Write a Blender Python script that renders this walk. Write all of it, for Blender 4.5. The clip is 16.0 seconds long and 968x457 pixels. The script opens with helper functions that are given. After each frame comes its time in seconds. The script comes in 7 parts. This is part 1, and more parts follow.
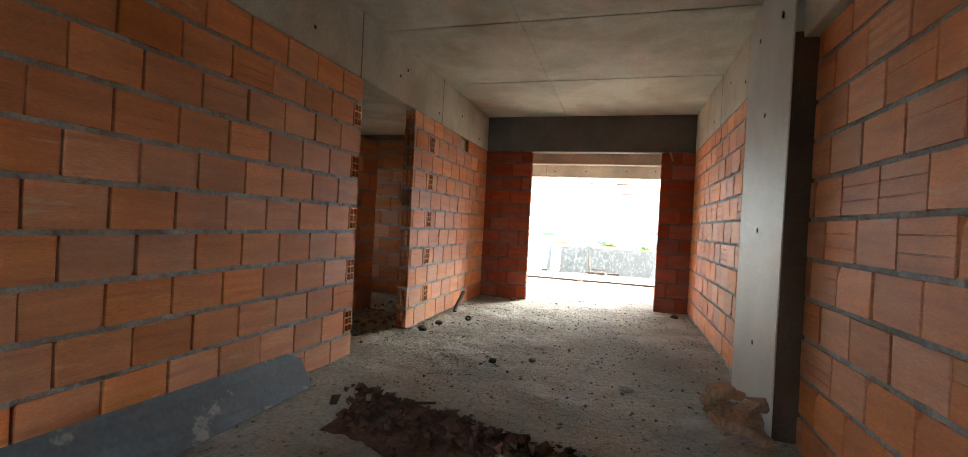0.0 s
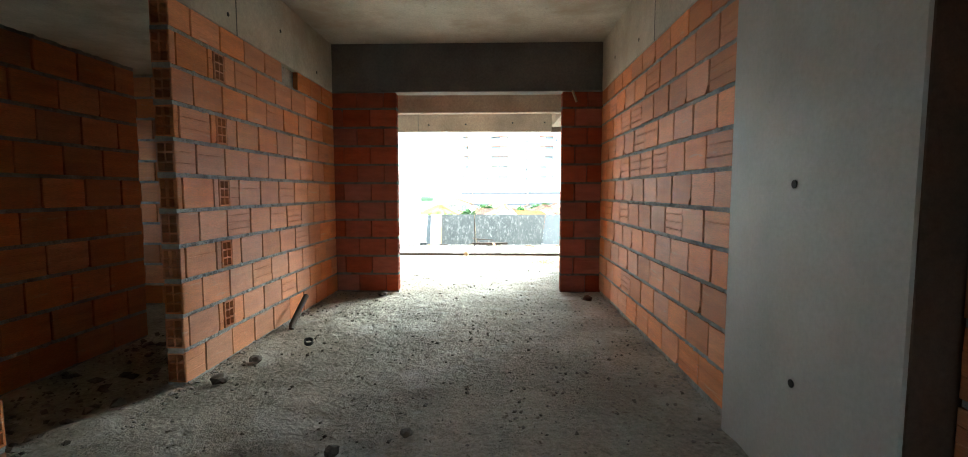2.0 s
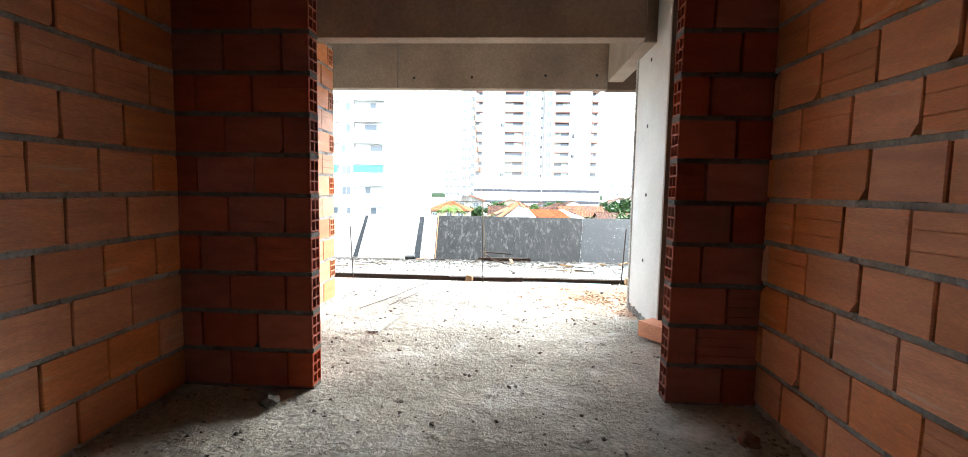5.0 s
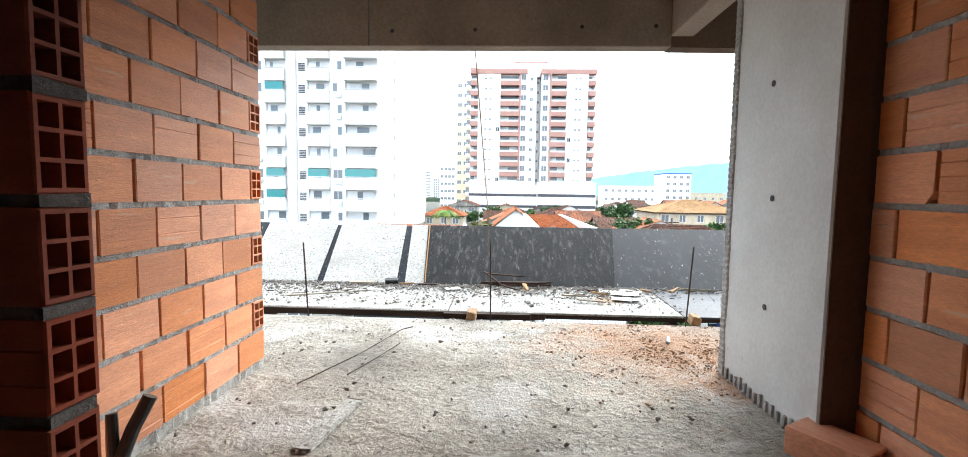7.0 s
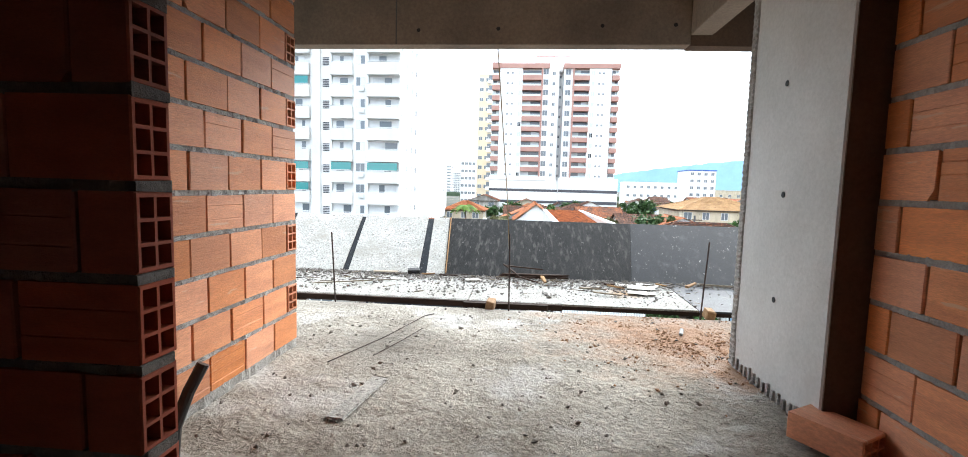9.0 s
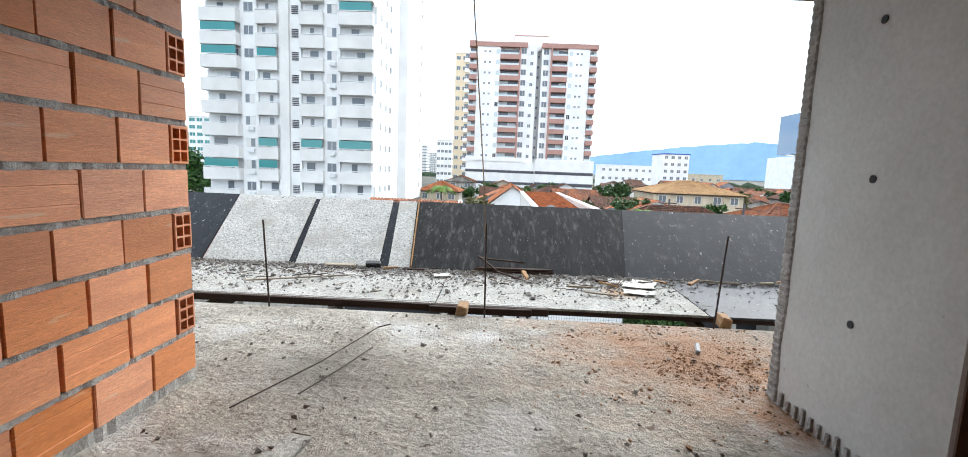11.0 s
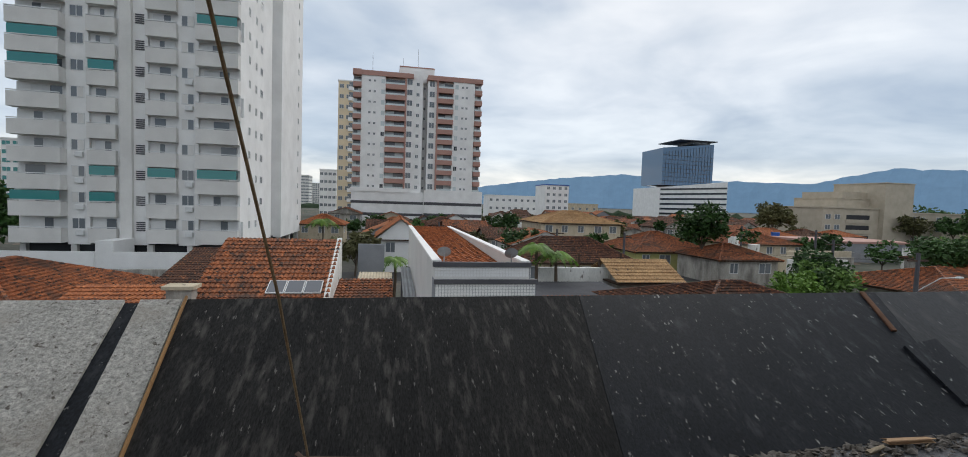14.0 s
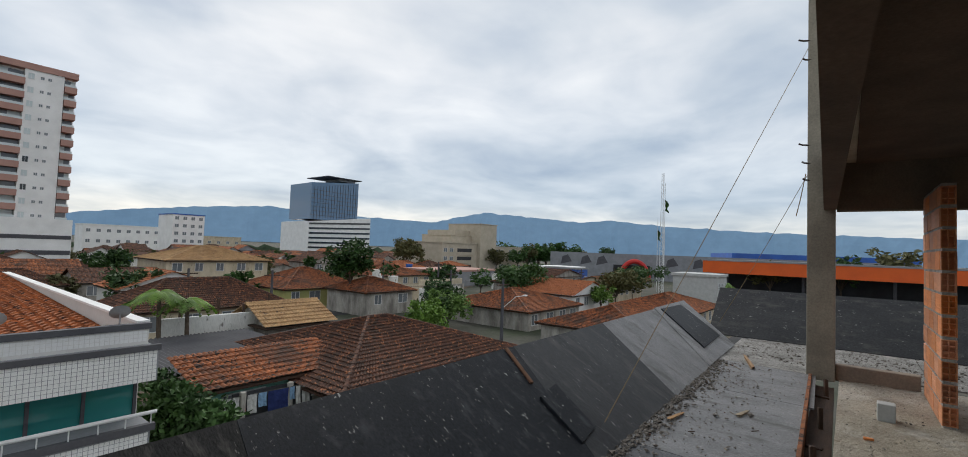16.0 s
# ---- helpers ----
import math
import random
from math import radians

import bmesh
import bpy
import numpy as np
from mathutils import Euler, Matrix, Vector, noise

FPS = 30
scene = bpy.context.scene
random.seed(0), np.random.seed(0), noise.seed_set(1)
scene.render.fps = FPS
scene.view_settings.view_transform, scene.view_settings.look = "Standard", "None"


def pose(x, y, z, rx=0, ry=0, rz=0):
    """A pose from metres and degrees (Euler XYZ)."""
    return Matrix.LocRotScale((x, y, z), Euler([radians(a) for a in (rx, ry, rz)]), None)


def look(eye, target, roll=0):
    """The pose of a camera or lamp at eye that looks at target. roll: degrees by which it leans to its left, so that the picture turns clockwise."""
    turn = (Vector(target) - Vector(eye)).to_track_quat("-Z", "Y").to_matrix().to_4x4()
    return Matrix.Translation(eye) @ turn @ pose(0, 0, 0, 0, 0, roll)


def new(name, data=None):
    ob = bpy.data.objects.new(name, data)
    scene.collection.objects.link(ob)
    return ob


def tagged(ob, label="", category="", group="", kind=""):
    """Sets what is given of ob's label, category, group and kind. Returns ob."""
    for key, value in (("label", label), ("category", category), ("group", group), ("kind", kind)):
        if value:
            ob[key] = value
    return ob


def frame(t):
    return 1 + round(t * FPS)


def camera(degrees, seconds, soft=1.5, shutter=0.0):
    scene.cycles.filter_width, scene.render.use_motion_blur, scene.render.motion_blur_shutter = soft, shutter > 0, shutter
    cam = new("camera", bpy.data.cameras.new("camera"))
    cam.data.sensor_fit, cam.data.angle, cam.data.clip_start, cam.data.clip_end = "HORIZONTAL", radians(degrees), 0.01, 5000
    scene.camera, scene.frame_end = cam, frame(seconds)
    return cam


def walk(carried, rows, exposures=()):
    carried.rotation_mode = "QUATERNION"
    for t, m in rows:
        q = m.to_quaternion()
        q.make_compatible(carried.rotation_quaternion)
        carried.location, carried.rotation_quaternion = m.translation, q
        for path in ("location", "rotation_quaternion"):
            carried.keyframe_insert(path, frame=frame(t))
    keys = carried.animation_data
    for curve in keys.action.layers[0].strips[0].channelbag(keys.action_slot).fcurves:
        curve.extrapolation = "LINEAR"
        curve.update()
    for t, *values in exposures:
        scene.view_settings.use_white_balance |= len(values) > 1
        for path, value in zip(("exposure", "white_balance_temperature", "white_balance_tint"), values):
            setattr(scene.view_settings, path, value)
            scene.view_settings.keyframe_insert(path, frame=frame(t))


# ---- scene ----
cam = camera(91.7, 16.0, 0.9)
PATH = [
    (0, (0.929, 0.512, 1.155), (0.363, 2.43, 1.131), 3.0),
    (0.5, (0.88, 0.79, 1.134), (0.462, 2.744, 1.045), 2.2),
    (1, (0.746, 1.246, 1.226), (0.44, 3.218, 1.084), 1.4),
    (1.5, (0.68, 1.769, 1.192), (0.622, 3.763, 1.051), 0.9),
    (2, (0.692, 2.283, 1.173), (0.632, 4.276, 1.016), 0.0),
    (2.5, (0.716, 2.764, 1.184), (0.642, 4.756, 1.015), 0.4),
    (3, (0.716, 3.265, 1.183), (0.652, 5.257, 1.013), 0.7),
    (3.5, (0.749, 3.739, 1.176), (0.586, 5.725, 0.997), 0.7),
    (4, (0.717, 4.224, 1.128), (0.543, 6.209, 0.957), 0.9),
    (4.2, (0.683, 4.426, 1.141), (0.545, 6.413, 0.97), 0.9),
    (6.3, (0.454, 6.531, 1.057), (0.356, 8.522, 0.887), 1.0),
    (6.5, (0.426, 6.684, 1.061), (0.331, 8.675, 0.904), 1.0),
    (7, (0.379, 6.88, 1.085), (0.29, 8.872, 0.934), 0.9),
    (7.5, (0.36, 6.918, 1.084), (0.281, 8.911, 0.931), 0.8),
    (8, (0.361, 6.913, 1.079), (0.283, 8.905, 0.916), 0.9),
    (8.5, (0.368, 6.816, 1.077), (0.278, 8.807, 0.911), 1.2),
    (8.7, (0.385, 6.732, 1.078), (0.223, 8.718, 0.911), 1.3),
    (10.8, (0.373, 7.301, 1.048), (0.202, 9.277, 0.79), 2.4),
    (11, (0.354, 7.52, 1.06), (0.287, 9.503, 0.809), 2.3),
    (11.5, (0.374, 8.026, 1.081), (0.415, 10.011, 0.836), 0.6),
    (12, (0.436, 8.486, 1.106), (0.519, 10.47, 0.865), 0.6),
    (12.5, (0.452, 8.941, 1.155), (0.674, 10.914, 0.919), 0.4),
    (13, (0.514, 9.361, 1.163), (0.776, 11.334, 0.967), 0.4),
    (13.5, (0.508, 9.769, 1.168), (0.813, 11.738, 0.989), 1.5),
    (14, (0.516, 10.147, 1.248), (0.907, 12.106, 1.141), 1.9),
    (14.5, (0.57, 10.46, 1.342), (1.097, 12.389, 1.293), 2.0),
    (15, (0.649, 10.644, 1.404), (1.737, 12.322, 1.429), 2.2),
    (15.5, (0.617, 10.676, 1.43), (2.088, 12.03, 1.497), 2.2),
    (16, (0.641, 10.722, 1.536), (2.218, 11.949, 1.623), 2.1),
]
EXPOSURES = [(0, 4.9, 6550, 0), (0.5, 4.82, 6050, -8), (1.5, 4.62, 5950, -12), (3, 4.12, 6150, 0), (4.2, 3.78, 6200, 3), (6.3, 2.52, 6200, 6), (8.7, 2.1, 6250, 7), (10.8, 1.76, 6250, 8), (11.1, 1.54, 6250, 8), (11.5, 0.98, 6200, 8), (12.5, 0.18, 6200, 8), (14, 0.03, 6550, 9), (16, 0.02, 6700, 9)]
walk(cam, [(t, look(eye, target, roll)) for t, eye, target, roll in PATH], EXPOSURES)

# ---- world, sun, exposure ----
SUN_EL, SUN_AZ = 34.0, 32.0


def build_world():
    w = bpy.data.worlds.new("overcast_sky")
    scene.world = w
    w.use_nodes = True
    n, l = w.node_tree.nodes, w.node_tree.links
    n.clear()
    out, bg = n.new("ShaderNodeOutputWorld"), n.new("ShaderNodeBackground")
    sky = n.new("ShaderNodeTexSky")
    sky.sky_type, sky.sun_disc = "NISHITA", False
    sky.sun_elevation, sky.sun_rotation = radians(SUN_EL), radians(SUN_AZ)
    tc, mp = n.new("ShaderNodeTexCoord"), n.new("ShaderNodeMapping")
    mp.inputs["Location"].default_value = (0.7, 0.35, 0.2)
    part_z, lift, flat, level = n.new("ShaderNodeSeparateXYZ"), n.new("ShaderNodeMath"), n.new("ShaderNodeVectorMath"), n.new("ShaderNodeVectorMath")
    l.new(tc.outputs["Generated"], part_z.inputs["Vector"])
    lift.operation = "ADD"
    lift.inputs[1].default_value = 0.16
    l.new(part_z.outputs["Z"], lift.inputs[0])
    inverse = n.new("ShaderNodeMath")
    inverse.operation = "DIVIDE"
    inverse.inputs[0].default_value = 1.0
    l.new(lift.outputs["Value"], inverse.inputs[1])
    level.operation = "MULTIPLY"
    level.inputs[1].default_value = (1.0, 1.0, 0.0)
    l.new(tc.outputs["Generated"], level.inputs[0])
    flat.operation = "SCALE"
    l.new(level.outputs["Vector"], flat.inputs[0])
    l.new(inverse.outputs["Value"], flat.inputs["Scale"])
    l.new(flat.outputs["Vector"], mp.inputs["Vector"])
    big, small = n.new("ShaderNodeTexNoise"), n.new("ShaderNodeTexNoise")
    big.inputs["Scale"].default_value, big.inputs["Detail"].default_value = 0.9, 5.0
    big.inputs["Roughness"].default_value, big.inputs["Distortion"].default_value = 0.5, 0.5
    small.inputs["Scale"].default_value, small.inputs["Detail"].default_value = 2.6, 5.0
    small.inputs["Distortion"].default_value = 0.4
    for q in (big, small):
        l.new(mp.outputs["Vector"], q.inputs["Vector"])
    mixn = n.new("ShaderNodeMix")
    mixn.inputs["Factor"].default_value = 0.25
    l.new(big.outputs["Fac"], mixn.inputs["A"])
    l.new(small.outputs["Fac"], mixn.inputs["B"])
    ramp = n.new("ShaderNodeValToRGB")
    e = ramp.color_ramp.elements
    e[0].position, e[0].color = 0.34, (0.46, 0.54, 0.65, 1)
    e[1].position, e[1].color = 0.64, (1.0, 1.0, 1.0, 1)
    for p, c in ((0.44, (0.63, 0.69, 0.76, 1)), (0.53, (0.80, 0.83, 0.87, 1))):
        q = e.new(p)
        q.color = c
    l.new(mixn.outputs["Result"], ramp.inputs["Fac"])
    sep, band = n.new("ShaderNodeSeparateXYZ"), n.new("ShaderNodeValToRGB")
    l.new(tc.outputs["Generated"], sep.inputs["Vector"])
    be = band.color_ramp.elements
    be[0].position, be[0].color = 0.0, (1.0, 1.0, 1.0, 1)
    be[1].position, be[1].color = 1.0, (1.0, 1.0, 1.0, 1)
    for p, c in ((0.05, (1.0, 0.99, 0.97, 1)), (0.10, (0.68, 0.76, 0.86, 1)), (0.20, (0.74, 0.80, 0.88, 1)), (0.45, (0.97, 0.98, 1.0, 1))):
        q = be.new(p)
        q.color = c
    l.new(sep.outputs["Z"], band.inputs["Fac"])
    tone = n.new("ShaderNodeMix")
    tone.data_type, tone.blend_type = "RGBA", "MULTIPLY"
    tone.inputs["Factor"].default_value = 1.0
    l.new(ramp.outputs["Color"], tone.inputs["A"])
    l.new(band.outputs["Color"], tone.inputs["B"])
    dim = n.new("ShaderNodeVectorMath")
    dim.operation = "SCALE"
    dim.inputs["Scale"].default_value = 0.12
    l.new(sky.outputs["Color"], dim.inputs[0])
    mix = n.new("ShaderNodeMix")
    mix.data_type = "RGBA"
    mix.inputs["Factor"].default_value = 0.9
    l.new(dim.outputs["Vector"], mix.inputs["A"])
    l.new(tone.outputs["Result"], mix.inputs["B"])
    l.new(mix.outputs["Result"], bg.inputs["Color"])
    bg.inputs["Strength"].default_value = 1.05
    l.new(bg.outputs["Background"], out.inputs["Surface"])


build_world()
sun_data = bpy.data.lights.new("sun", "SUN")
sun_data.energy, sun_data.angle, sun_data.color = 1.4, radians(45), (1.0, 0.96, 0.9)
sun = new("sun", sun_data)
_az, _el = radians(SUN_AZ), radians(SUN_EL)
sun.matrix_world = look((0, 0, 60), (-math.sin(_az) * math.cos(_el) * 10, -math.cos(_az) * math.cos(_el) * 10, 60 - 10 * math.sin(_el)))

# ---- materials ----
def material(name, base, dark=None, scale=6.0, rough=0.85, bump=0.2, bump_scale=40.0, metal=0.0, spots=None, spot_scale=9.0,
             spot_at=0.62, vary=0.0, stretch=(1, 1, 1), depth=0.004, spec=0.35, grain=0.25, coord="Object", spots2=None, spot2_scale=2.0, spot2_at=0.6, coarse=0.0):
    """A weathered surface: base colour clouded towards dark, two scales of grain, optional spots, bump and a random shift from piece to piece."""
    m = bpy.data.materials.new(name)
    m.use_nodes = True
    n, l = m.node_tree.nodes, m.node_tree.links
    b = n["Principled BSDF"]
    b.inputs["Roughness"].default_value, b.inputs["Metallic"].default_value = rough, metal
    b.inputs["Specular IOR Level"].default_value = spec
    tc, mp = n.new("ShaderNodeTexCoord"), n.new("ShaderNodeMapping")
    mp.inputs["Scale"].default_value = stretch
    info = n.new("ShaderNodeObjectInfo")
    if coord == "Object":
        add = n.new("ShaderNodeVectorMath")
        add.operation = "MULTIPLY_ADD"
        add.inputs[1].default_value = (37.0, 19.0, 53.0)
        l.new(info.outputs["Random"], add.inputs[0])
        l.new(tc.outputs["Object"], add.inputs[2])
        l.new(add.outputs["Vector"], mp.inputs["Vector"])
    else:
        geo = n.new("ShaderNodeNewGeometry")
        l.new(geo.outputs["Position"], mp.inputs["Vector"])

    def noise_node(s, detail=5.0, r=0.6):
        q = n.new("ShaderNodeTexNoise")
        q.inputs["Scale"].default_value, q.inputs["Detail"].default_value, q.inputs["Roughness"].default_value = s, detail, r
        l.new(mp.outputs["Vector"], q.inputs["Vector"])
        return q

    def ramp_node(src, lo, hi):
        q = n.new("ShaderNodeMapRange")
        q.inputs["From Min"].default_value, q.inputs["From Max"].default_value = lo, hi
        l.new(src, q.inputs["Value"])
        return q.outputs["Result"]

    def mix_node(fac, a, c):
        q = n.new("ShaderNodeMix")
        q.data_type = "RGBA"
        for v, k in ((fac, "Factor"), (a, "A"), (c, "B")):
            if isinstance(v, (int, float)):
                q.inputs[k].default_value = v
            elif isinstance(v, tuple):
                q.inputs[k].default_value = (*v, 1)
            else:
                l.new(v, q.inputs[k])
        return q.outputs["Result"]

    dark = dark or tuple(c * 0.7 for c in base)
    col = mix_node(ramp_node(noise_node(scale).outputs["Fac"], 0.35, 0.65), base, dark)
    fine = noise_node(bump_scale, 6.0, 0.7)
    shade = n.new("ShaderNodeMapRange")
    shade.inputs["From Min"].default_value, shade.inputs["From Max"].default_value = 0.3, 0.7
    shade.inputs["To Min"].default_value, shade.inputs["To Max"].default_value = 1 - grain, 1 + grain
    l.new(fine.outputs["Fac"], shade.inputs["Value"])
    mul = n.new("ShaderNodeVectorMath")
    mul.operation = "SCALE"
    l.new(col, mul.inputs[0])
    l.new(shade.outputs["Result"], mul.inputs["Scale"])
    col = mul.outputs["Vector"]
    if spots:
        s = noise_node(spot_scale, 4.0, 0.65)
        col = mix_node(ramp_node(s.outputs["Fac"], spot_at, spot_at + 0.05), col, spots)
    if spots2:
        s = noise_node(spot2_scale, 6.0, 0.62)
        col = mix_node(ramp_node(s.outputs["Fac"], spot2_at, spot2_at + 0.16), col, spots2)
    if vary:
        hsv = n.new("ShaderNodeHueSaturation")
        v = n.new("ShaderNodeMapRange")
        v.inputs["To Min"].default_value, v.inputs["To Max"].default_value = 1 - vary, 1 + vary
        l.new(info.outputs["Random"], v.inputs["Value"])
        l.new(v.outputs["Result"], hsv.inputs["Value"])
        sat = n.new("ShaderNodeMapRange")
        sat.inputs["To Min"].default_value, sat.inputs["To Max"].default_value = 1 + vary * 0.5, 1 - vary * 0.6
        wrap = n.new("ShaderNodeMath")
        wrap.operation = "FRACT"
        times = n.new("ShaderNodeMath")
        times.operation = "MULTIPLY"
        times.inputs[1].default_value = 7.31
        l.new(info.outputs["Random"], times.inputs[0])
        l.new(times.outputs["Value"], wrap.inputs[0])
        l.new(wrap.outputs["Value"], sat.inputs["Value"])
        l.new(sat.outputs["Result"], hsv.inputs["Saturation"])
        l.new(col, hsv.inputs["Color"])
        col = hsv.outputs["Color"]
    l.new(col, b.inputs["Base Color"])
    if bump:
        bp = n.new("ShaderNodeBump")
        bp.inputs["Strength"].default_value, bp.inputs["Distance"].default_value = bump, depth
        if coarse:
            mid, both = noise_node(bump_scale * 0.28, 4.0, 0.6), n.new("ShaderNodeMath")
            both.operation = "MULTIPLY_ADD"
            both.inputs[1].default_value = coarse
            l.new(mid.outputs["Fac"], both.inputs[0])
            l.new(fine.outputs["Fac"], both.inputs[2])
            l.new(both.outputs["Value"], bp.inputs["Height"])
        else:
            l.new(fine.outputs["Fac"], bp.inputs["Height"])
        l.new(bp.outputs["Normal"], b.inputs["Normal"])
    return m


def glass_material(name, tint, rough=0.05, spec=0.6):
    m = bpy.data.materials.new(name)
    m.use_nodes = True
    b = m.node_tree.nodes["Principled BSDF"]
    b.inputs["Base Color"].default_value, b.inputs["Roughness"].default_value = (*tint, 1), rough
    b.inputs["Specular IOR Level"].default_value = spec
    return m


BRICK = material("fired_clay", (0.71, 0.285, 0.118), (0.57, 0.215, 0.09), 4.0, 0.62, 0.4, 70.0, spec=0.5, vary=0.2, spots=(0.64, 0.35, 0.20), spot_scale=6.0, spot_at=0.63, stretch=(0.55, 1, 4), grain=0.22, spots2=(0.40, 0.15, 0.075), spot2_scale=1.7, spot2_at=0.60, coarse=1.0)
# Red clay darkened as if in shade; also cuts bounce on the back wall.
BRICK_DARKENED = material("fired_clay_darkened", (0.34, 0.085, 0.045), (0.25, 0.06, 0.033), 5.0, 0.85, 0.25, 90.0, vary=0.2, stretch=(1, 1, 3), grain=0.16)
MORTAR = material("mortar", (0.44, 0.425, 0.40), (0.28, 0.27, 0.25), 7.0, 0.95, 0.9, 60.0, depth=0.012, coord="World")
# Mortar with the piers' shade put into its colour.
MORTAR_SHADED = material("shaded_mortar", (0.17, 0.15, 0.135), (0.10, 0.088, 0.08), 7.0, 0.95, 0.9, 60.0, depth=0.012, coord="World")
CONCRETE = material("cast_concrete", (0.56, 0.53, 0.455), (0.40, 0.375, 0.315), 1.7, 0.85, 0.35, 45.0, coord="World", spots=(0.25, 0.22, 0.18), spot_scale=11.0, spot_at=0.69, grain=0.14, spots2=(0.36, 0.30, 0.23), spot2_scale=1.1, spot2_at=0.52)
CONCRETE_GREY = material("smooth_grey_concrete", (0.50, 0.51, 0.50), (0.42, 0.43, 0.42), 2.2, 0.55, 0.2, 50.0, coord="World", spots=(0.30, 0.30, 0.29), spot_scale=14.0, spot_at=0.72, grain=0.08)
CONCRETE_PALE = material("pale_smooth_concrete", (0.62, 0.62, 0.60), (0.54, 0.54, 0.52), 2.2, 0.6, 0.25, 50.0, coord="World", spots=(0.38, 0.375, 0.36), spot_scale=14.0, spot_at=0.70, grain=0.1, spots2=(0.48, 0.475, 0.455), spot2_scale=1.6, spot2_at=0.58)
# Darker concrete tone for the lintel beam and the casting seams.
CONCRETE_DARK = material("dark_concrete", (0.17, 0.165, 0.165), (0.11, 0.105, 0.105), 1.5, 0.9, 0.3, 45.0, coord="World", grain=0.15)
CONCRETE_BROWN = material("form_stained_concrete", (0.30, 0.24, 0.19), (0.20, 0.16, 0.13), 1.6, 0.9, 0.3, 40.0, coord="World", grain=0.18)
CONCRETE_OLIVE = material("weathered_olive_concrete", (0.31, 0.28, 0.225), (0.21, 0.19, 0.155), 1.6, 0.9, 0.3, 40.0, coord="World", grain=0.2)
# Brown concrete with the far bay's shade put into its colour.
CONCRETE_SHADED = material("shaded_brown_concrete", (0.20, 0.165, 0.13), (0.13, 0.105, 0.085), 1.6, 0.9, 0.3, 40.0, coord="World", grain=0.2)
SLAB = material("rough_cement_floor", (0.51, 0.475, 0.41), (0.31, 0.28, 0.235), 1.6, 0.95, 1.0, 34.0, coord="World", depth=0.028, grain=0.36, spots=(0.17, 0.14, 0.11), spot_scale=13.0, spot_at=0.625, spots2=(0.62, 0.61, 0.585), spot2_scale=1.5, spot2_at=0.54, coarse=1.4)
# Form-stain brown with the shade of unlit faces darkened into the colour.
SHADED_FORM_STAIN = material("form_stain_in_shade", (0.13, 0.085, 0.06), (0.085, 0.058, 0.043), 2.0, 0.9, 0.3, 40.0, coord="World", grain=0.2)
SOIL = material("reddish_dust", (0.36, 0.20, 0.11), (0.28, 0.16, 0.09), 4.0, 0.95, 0.8, 50.0, coord="World", depth=0.012, grain=0.3)
PLY_BLACK = material("black_film_plywood", (0.0095, 0.0115, 0.0155), (0.016, 0.0185, 0.0235), 1.6, 0.55, 0.4, 60.0, coord="World", spots=(0.30, 0.30, 0.29), spot_scale=24.0, spot_at=0.645, grain=0.65, spots2=(0.042, 0.046, 0.052), spot2_scale=7.0, spot2_at=0.55, spec=0.12, stretch=(1.4, 0.7, 0.7))
PLY_DULL = material("dull_dark_plywood", (0.024, 0.0255, 0.029), (0.038, 0.040, 0.043), 1.6, 0.55, 0.3, 60.0, coord="World", spots=(0.34, 0.335, 0.32), spot_scale=20.0, spot_at=0.65, grain=0.6, spots2=(0.068, 0.066, 0.064), spot2_scale=4.5, spot2_at=0.54, spec=0.18, stretch=(1.8, 0.5, 0.5))
PLY_BROWN = material("worn_brown_black_plywood", (0.015, 0.015, 0.0155), (0.026, 0.0255, 0.025), 3.0, 0.75, 0.5, 60.0, coord="World", spots=(0.16, 0.155, 0.145), spot_scale=20.0, spot_at=0.645, grain=0.75, spots2=(0.080, 0.076, 0.070), spot2_scale=9.0, spot2_at=0.53, stretch=(2.2, 0.55, 0.55), spec=0.12)
PLY_GREY = material("cement_crusted_plywood", (0.50, 0.49, 0.455), (0.39, 0.38, 0.35), 2.4, 0.95, 0.8, 50.0, coord="World", depth=0.014, spots=(0.13, 0.115, 0.10), spot_scale=34.0, spot_at=0.605, grain=0.5, spots2=(0.36, 0.335, 0.295), spot2_scale=2.0, spot2_at=0.54, coarse=1.2)
PLY_DUSTY = material("gritty_grey_plywood", (0.30, 0.292, 0.278), (0.17, 0.164, 0.155), 2.4, 0.9, 0.7, 45.0, coord="World", depth=0.012, spots=(0.06, 0.055, 0.05), spot_scale=22.0, spot_at=0.58, grain=0.5, spots2=(0.40, 0.38, 0.35), spot2_scale=3.0, spot2_at=0.58, coarse=1.0)
RUST_BRIGHT = material("flaking_orange_rust", (0.33, 0.12, 0.045), (0.14, 0.055, 0.03), 6.0, 0.9, 0.5, 30.0, spots=(0.05, 0.03, 0.022), spot_scale=14.0, spot_at=0.55, coord="World")
RUST = material("rusty_brown_wood", (0.17, 0.085, 0.05), (0.10, 0.05, 0.032), 4.0, 0.9, 0.4, 30.0)
PLY_FLAT = material("worn_slate_plywood", (0.115, 0.12, 0.13), (0.075, 0.079, 0.087), 2.0, 0.6, 0.3, 60.0, coord="World", spots=(0.25, 0.25, 0.24), spot_scale=22.0, spot_at=0.64, grain=0.4, spec=0.2, spots2=(0.17, 0.165, 0.155), spot2_scale=3.0, spot2_at=0.58)
